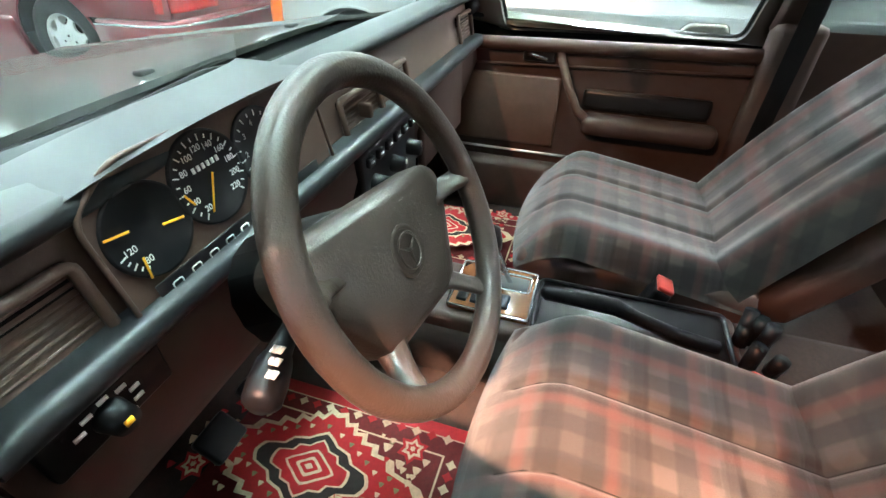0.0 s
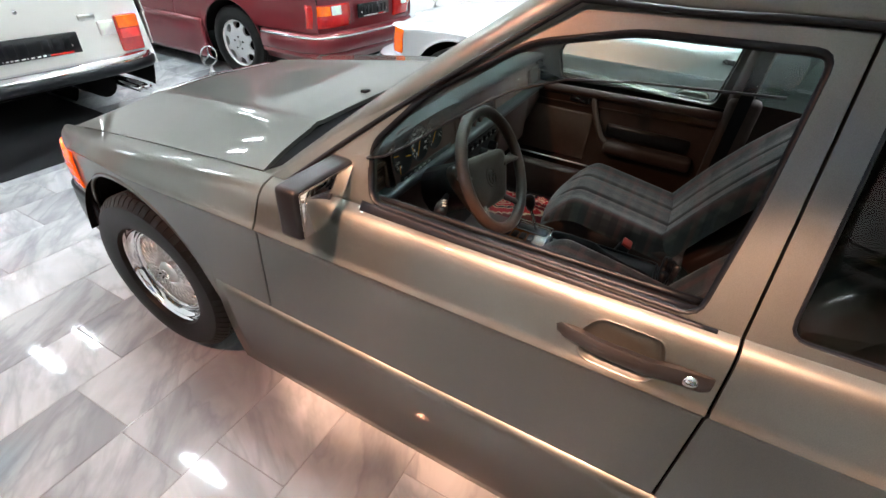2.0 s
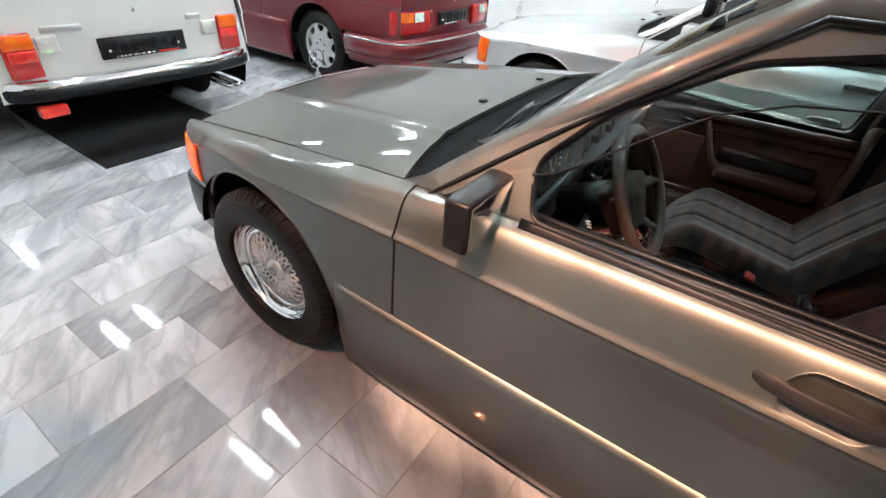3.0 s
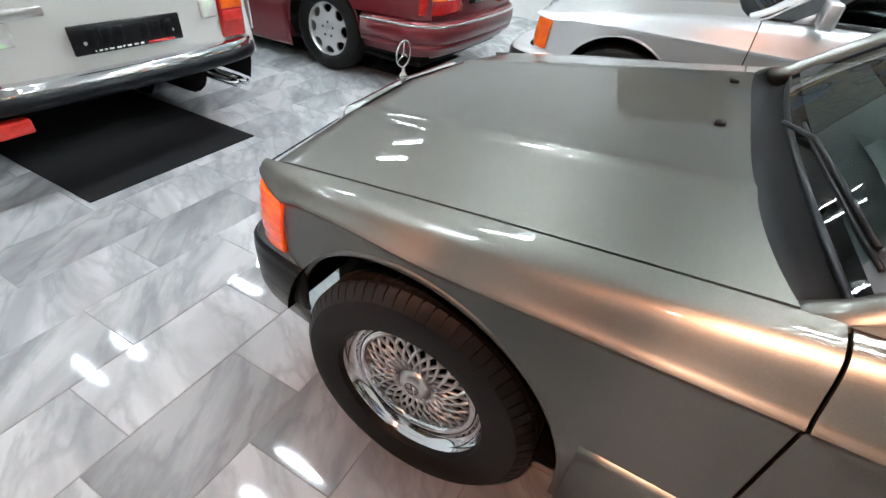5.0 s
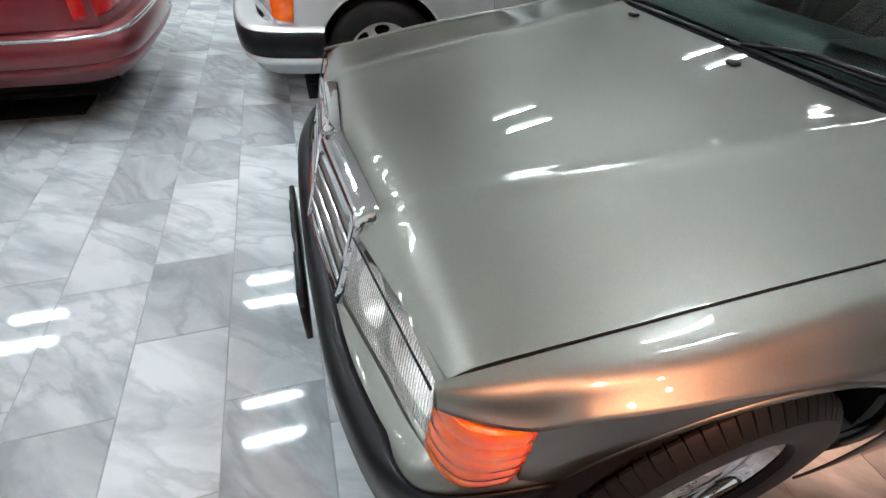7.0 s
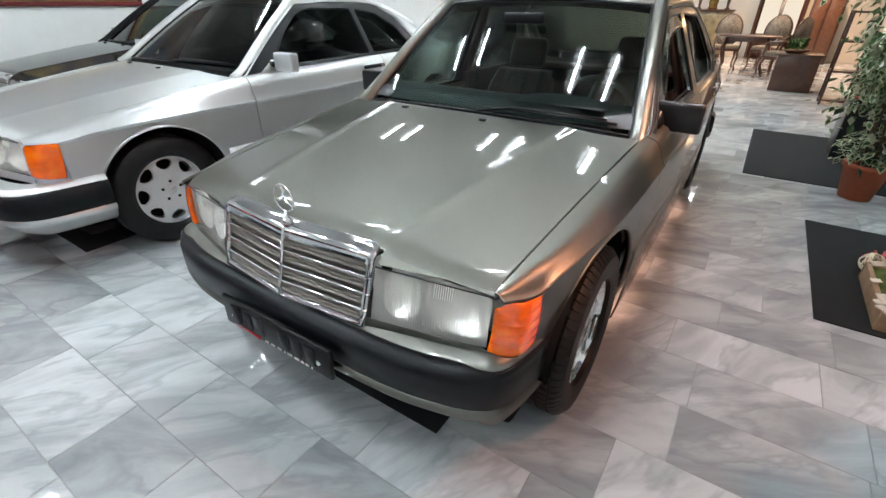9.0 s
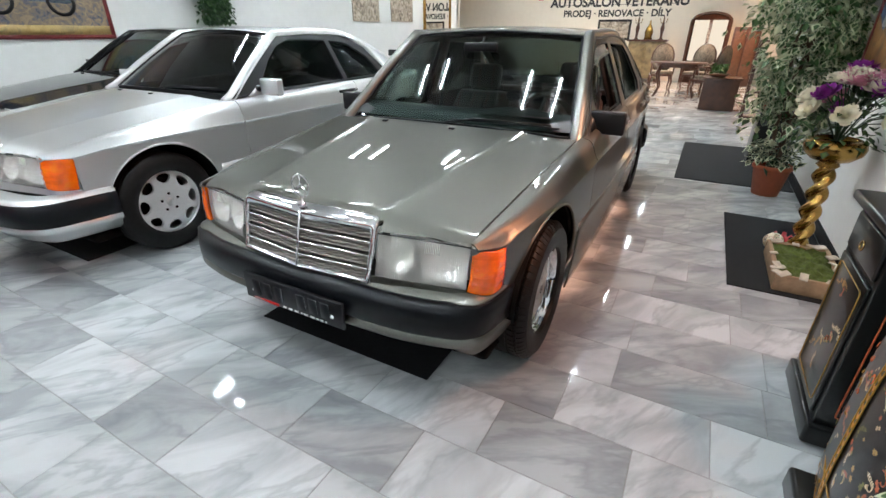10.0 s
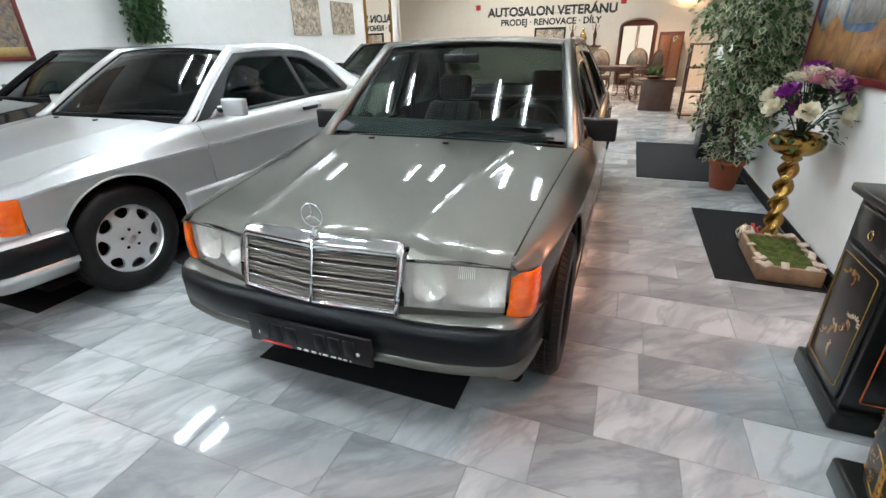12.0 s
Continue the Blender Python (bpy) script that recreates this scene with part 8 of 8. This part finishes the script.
    for sx in (-1, 1):
        part("chest_door", boxed(-0.13, -0.215, 0.2, 0.13, -0.195, 1.4, 0.01, 2, Matrix.Translation((sx * 0.15, 0, 0))), "wood_mid", r)
    w = thing("glass_showcase", "narrow wooden showcase with glass sides", "cabinet", m=pose(2.05, 7.75, 0))
    for sx in (-1, 1):
        for sy in (-1, 1):
            part("post", boxed(-0.015, -0.015, 0, 0.015, 0.015, 1.25, 0.003, 1, Matrix.Translation((sx * 0.16, sy * 0.16, 0))), "wood_dark", w)
    for z in (0.05, 0.45, 0.85, 1.22):
        part("shelf", boxed(-0.17, -0.17, z, 0.17, 0.17, z + 0.025, 0.004), "wood_dark", w)
    b = thing("black_speaker_box", "low black cabinet by the wall", "cabinet", m=pose(2.0, 4.55, 0.007))
    part("box_body", boxed(-0.17, -0.2, 0.0, 0.17, 0.2, 0.55, 0.01), "lacquer_black", b)
    sg = thing("red_box", "small red and white carton on the black cabinet", "box", m=pose(1.95, 4.5, 0.557))
    part("carton", boxed(-0.1, -0.1, 0, 0.1, 0.1, 0.15, 0.003), "sign_red", sg)
    part("carton_label", boxed(-0.06, -0.104, 0.03, 0.06, -0.1, 0.12, 0.001, 1), "mark_white", sg)
    # wall lamp and its glow
    l = thing("wall_lamp", "crystal wall lamp glowing warmly", "wall lamp", m=pose(2.35, YB - 0.002, 2.38))
    part("lamp_body", boxed(-0.35, -0.14, -0.07, 0.35, 0.0, 0.09, 0.03, 3), "warm_glow", l)
    bm = bmesh.new()
    for q in range(24):
        lathe([(0.0, -0.07), (0.012, -0.1), (0.0, -0.15)], 6, Matrix.Translation((-0.33 + 0.028 * q, -0.12, -0.02 * (q % 2))), bm)
    part("crystal_drops", bm, "lit_glass", l)
    # sign: painted lettering and two red squares
    for words, size, x, z in (("AUTOSALON VETERÁNU", 0.362, -1.69, 2.195), ("PRODEJ · RENOVACE · DÍLY", 0.258, -1.69, 1.885)):
        ob = lettering(words, size, Matrix.Translation((x, YB - 0.004, z)) @ pose(0, 0, 0, 90, 0, 0), "sign_black", None, "wall_lettering", 0.003, "CENTER", size * 0.034)
        tagged(ob, "black capital lettering on the cream back wall", "sign")
    tagged(part("sign_line", boxed(-3.75, YB - 0.006, 2.125, 0.36, YB - 0.001, 2.137), "sign_black", None, "", False), "thin black line under the wall lettering", "sign")
    for x in (-4.07, 0.5):
        tagged(part("sign_square", boxed(x - 0.08, YB - 0.012, 2.30, x + 0.08, YB - 0.001, 2.45, 0.003, 1), "sign_red", None, "", False), "small dark red square beside the lettering", "sign")
    # pictures
    framed("framed_painting", "large blue and orange painting in a dark red frame", XR, 0.95, 2.68, 1.12, 2.3, "art_blue", "frame_red", -1, 0.04)
    blue = bpy.data.objects["framed_painting"]
    rng = random.Random(31)
    for y0, y1, z0, z1, mat in ((0.95, 2.68, 1.12, 1.42, "art_rust"), (1.2, 2.1, 1.4, 1.75, "art_pale"), (2.15, 2.55, 1.38, 1.6, "art_pale")):
        top = [(lerp(y0, y1, k / 9), z1 + rng.uniform(-0.09, 0.09)) for k in range(10)]
        part("painted_shape", prism([(y0, z0)] + top + [(y1, z0)], lambda a, b: (XR - 0.0185 - 0.001 * (mat == "art_rust"), a, b), lambda a, b: (XR - 0.0205 - 0.001 * (mat == "art_rust"), a, b)), mat, blue)
    framed("framed_painting", "large painting of an old blue racing car in a red frame", XL, -0.9, 1.78, 1.30, 2.62, "art_race", "frame_red", 1, 0.045)
    race = [o for o in bpy.data.objects if o.name == "framed_painting.001"][0]
    for cy, cz, k in ((-0.1, 1.66, 1.0), (1.05, 1.75, 0.9), (0.6, 2.15, 0.7)):
        part("painted_car", prism(rounded([(cy - 0.5 * k, cz - 0.1 * k), (cy + 0.45 * k, cz - 0.14 * k), (cy + 0.5 * k, cz + 0.05 * k), (cy + 0.1 * k, cz + 0.2 * k), (cy - 0.25 * k, cz + 0.14 * k)], 0.1), lambda a, b: (XL + 0.018, a, b), lambda a, b: (XL + 0.021, a, b)), "art_car_blue", race)
        for dy in (-0.36, 0.3):
            part("painted_wheel", lathe([(0.125 * k, 0.0), (0.165 * k, 0.0), (0.165 * k, 0.003), (0.125 * k, 0.003)], 24, Matrix.Translation((XL + 0.021, cy + dy * k, cz - 0.12 * k)), None, "x"), "gauge_black", race)
    part("painted_ground", boxed(XL + 0.017, -0.9, 1.30, XL + 0.0185, 1.78, 1.40), "art_ground", race)
    framed("framed_print", "sepia print of a car on the white wall", XL, 6.65, 7.55, 1.56, 2.24, "art_sepia", "birch", 1, 0.012)
    framed("framed_print", "sepia print of a car on the white wall", XL, 8.05, 8.95, 1.58, 2.24, "art_sepia", "birch", 1, 0.012)
    fm = framed("gilt_mirror", "tall wall mirror in a wide gilt frame", XL, 9.6, 10.7, 0.9, 2.7, "mirror_glass", "brass", 1, 0.1, "mirror")
    # the mirror hangs a little turned from the wall
    fm.matrix_basis = Matrix.Translation((0.06, 0, 0)) @ Matrix.Translation((XL, 10.15, 0)) @ pose(0, 0, 0, 0, 0, -5) @ Matrix.Translation((-XL, -10.15, 0))
    p = thing("wall_picture", "dark picture in a black frame on the back wall", "picture", "framed pictures")
    part("canvas", boxed(-2.08, YB - 0.02, 1.2, -1.2, YB - 0.001, 1.66), "art_sepia", p, smooth=False)
    for a0, b0, a1, b1 in ((-2.14, 1.14, -1.14, 1.2), (-2.14, 1.66, -1.14, 1.72), (-2.14, 1.2, -2.08, 1.66), (-1.2, 1.2, -1.14, 1.66)):
        part("frame_bar", boxed(a0, YB - 0.04, b0, a1, YB - 0.001, b1, 0.005), "lacquer_black", p)
    # trailing ivy on the west wall
    iv = thing("hanging_ivy", "dense trailing ivy hanging on the white wall", "hanging plant", m=pose(XL + 0.12, 3.25, 1.5))

    def place(r):
        return Vector((r.uniform(-0.08, 0.16), r.uniform(-0.27, 0.27) * r.uniform(0.6, 1.0), r.uniform(-0.03, 1.85))), (0.8, r.uniform(-0.5, 0.5), -0.6)
    pale, green = leaf_cloud(random.Random(7), 4600, place, 0.085)
    part("leaves", green, "leaf_dark", iv, smooth=False)
    part("leaves", pale, "leaf_green", iv, smooth=False)
    bm = bmesh.new()
    for q in range(6):
        tube([(0, -0.2 + 0.08 * q, 1.3), (0.04, -0.18 + 0.07 * q, 0.7), (0.02, -0.2 + 0.08 * q, 0.05)], 0.006, 5, False, bm)
    part("vine", bm, "bark", iv)


ficus_tree()
flower_stand()
moss_box()
lacquer_cabinet()
bombe_cabinet()
antiques()

# ---------------------------------------------------------------- marble slabs, last
SLAB_L, SLAB_W, JOINT = 0.555, 0.2865, 0.0028


def slab_mesh(l, w):
    bm = boxed(-l / 2, -w / 2, -0.012, l / 2, w / 2, 0.0)
    top = [e for e in bm.edges if all(v.co.z > -0.001 for v in e.verts)]
    bmesh.ops.bevel(bm, geom=top, offset=0.0014, segments=1, affect="EDGES")
    me = bpy.data.meshes.new("marble_slab")
    bm.to_mesh(me)
    bm.free()
    me.materials.append(MATS["marble"])
    return me


# rows run across the shop; in some rows the place of a joint and one shortened slab are known
ROW_EDGE = -0.72
JOINTS = {-4: [0.02], -3: [0.12, 0.67], -2: [-1.10, -0.53, -0.145, 0.405, 0.96], -1: [-0.41, 0.145, 0.595, 1.158], 0: [0.295, 0.804, 1.287], 1: [0.445, 0.997, 1.53], 2: [0.60, 1.159], 3: [0.63, 1.18]}
slab_shapes = {}
rest_v, rest_f = [], []
near = 0
rng = random.Random(12)
for row in range(-29, 55):
    ya, yb = ROW_EDGE + SLAB_W * row, ROW_EDGE + SLAB_W * (row + 1)
    yc = (ya + yb) / 2
    if yc < YF or yc > YB:
        continue
    joints = list(JOINTS.get(row, [rng.uniform(0.0, SLAB_L)]))
    while joints[0] > -9.4:
        joints.insert(0, joints[0] - (SLAB_L if rng.random() < 0.8 else SLAB_L * 0.8))
    while joints[-1] < 7.4:
        joints.append(joints[-1] + (SLAB_L if rng.random() < 0.8 else SLAB_L * 0.8))
    for xa, xb in zip(joints, joints[1:]):
        xc, ln = (xa + xb) / 2, round(xb - xa, 3)
        if xc < -9.2 or xc > 7.2 or (yc < 6.9 and xc > XR + 0.3) or (yc < 11.4 and xc < XL - 0.3):
            continue
        dz = rng.uniform(-0.0004, 0.0004)
        if -1.9 < xc < 2.3 and -2.9 < yc < 6.2 and near < 300:
            near += 1
            if ln not in slab_shapes:
                slab_shapes[ln] = slab_mesh(ln - JOINT, SLAB_W - JOINT)
            ob = new("marble_slab", slab_shapes[ln])
            ob.parent = floor
            ob.location = (xc, yc, dz)
        else:
            n0 = len(rest_v)
            a, b = ln / 2 - JOINT / 2, SLAB_W / 2 - JOINT / 2
            for z in (dz, -0.01):
                for sx, sy in ((-1, -1), (1, -1), (1, 1), (-1, 1)):
                    rest_v.append((xc + sx * a, yc + sy * b, z))
            rest_f.append((n0, n0 + 1, n0 + 2, n0 + 3))
            for k in range(4):
                rest_f.append((n0 + k, n0 + (k + 1) % 4, n0 + 4 + (k + 1) % 4, n0 + 4 + k))
me = bpy.data.meshes.new("marble_slabs")
me.from_pydata(rest_v, [], rest_f)
me.materials.append(MATS["marble"])
ob = new("marble_slabs", me)
ob.parent = floor
tagged(ob, "polished grey marble slabs further off", kind="stuff")
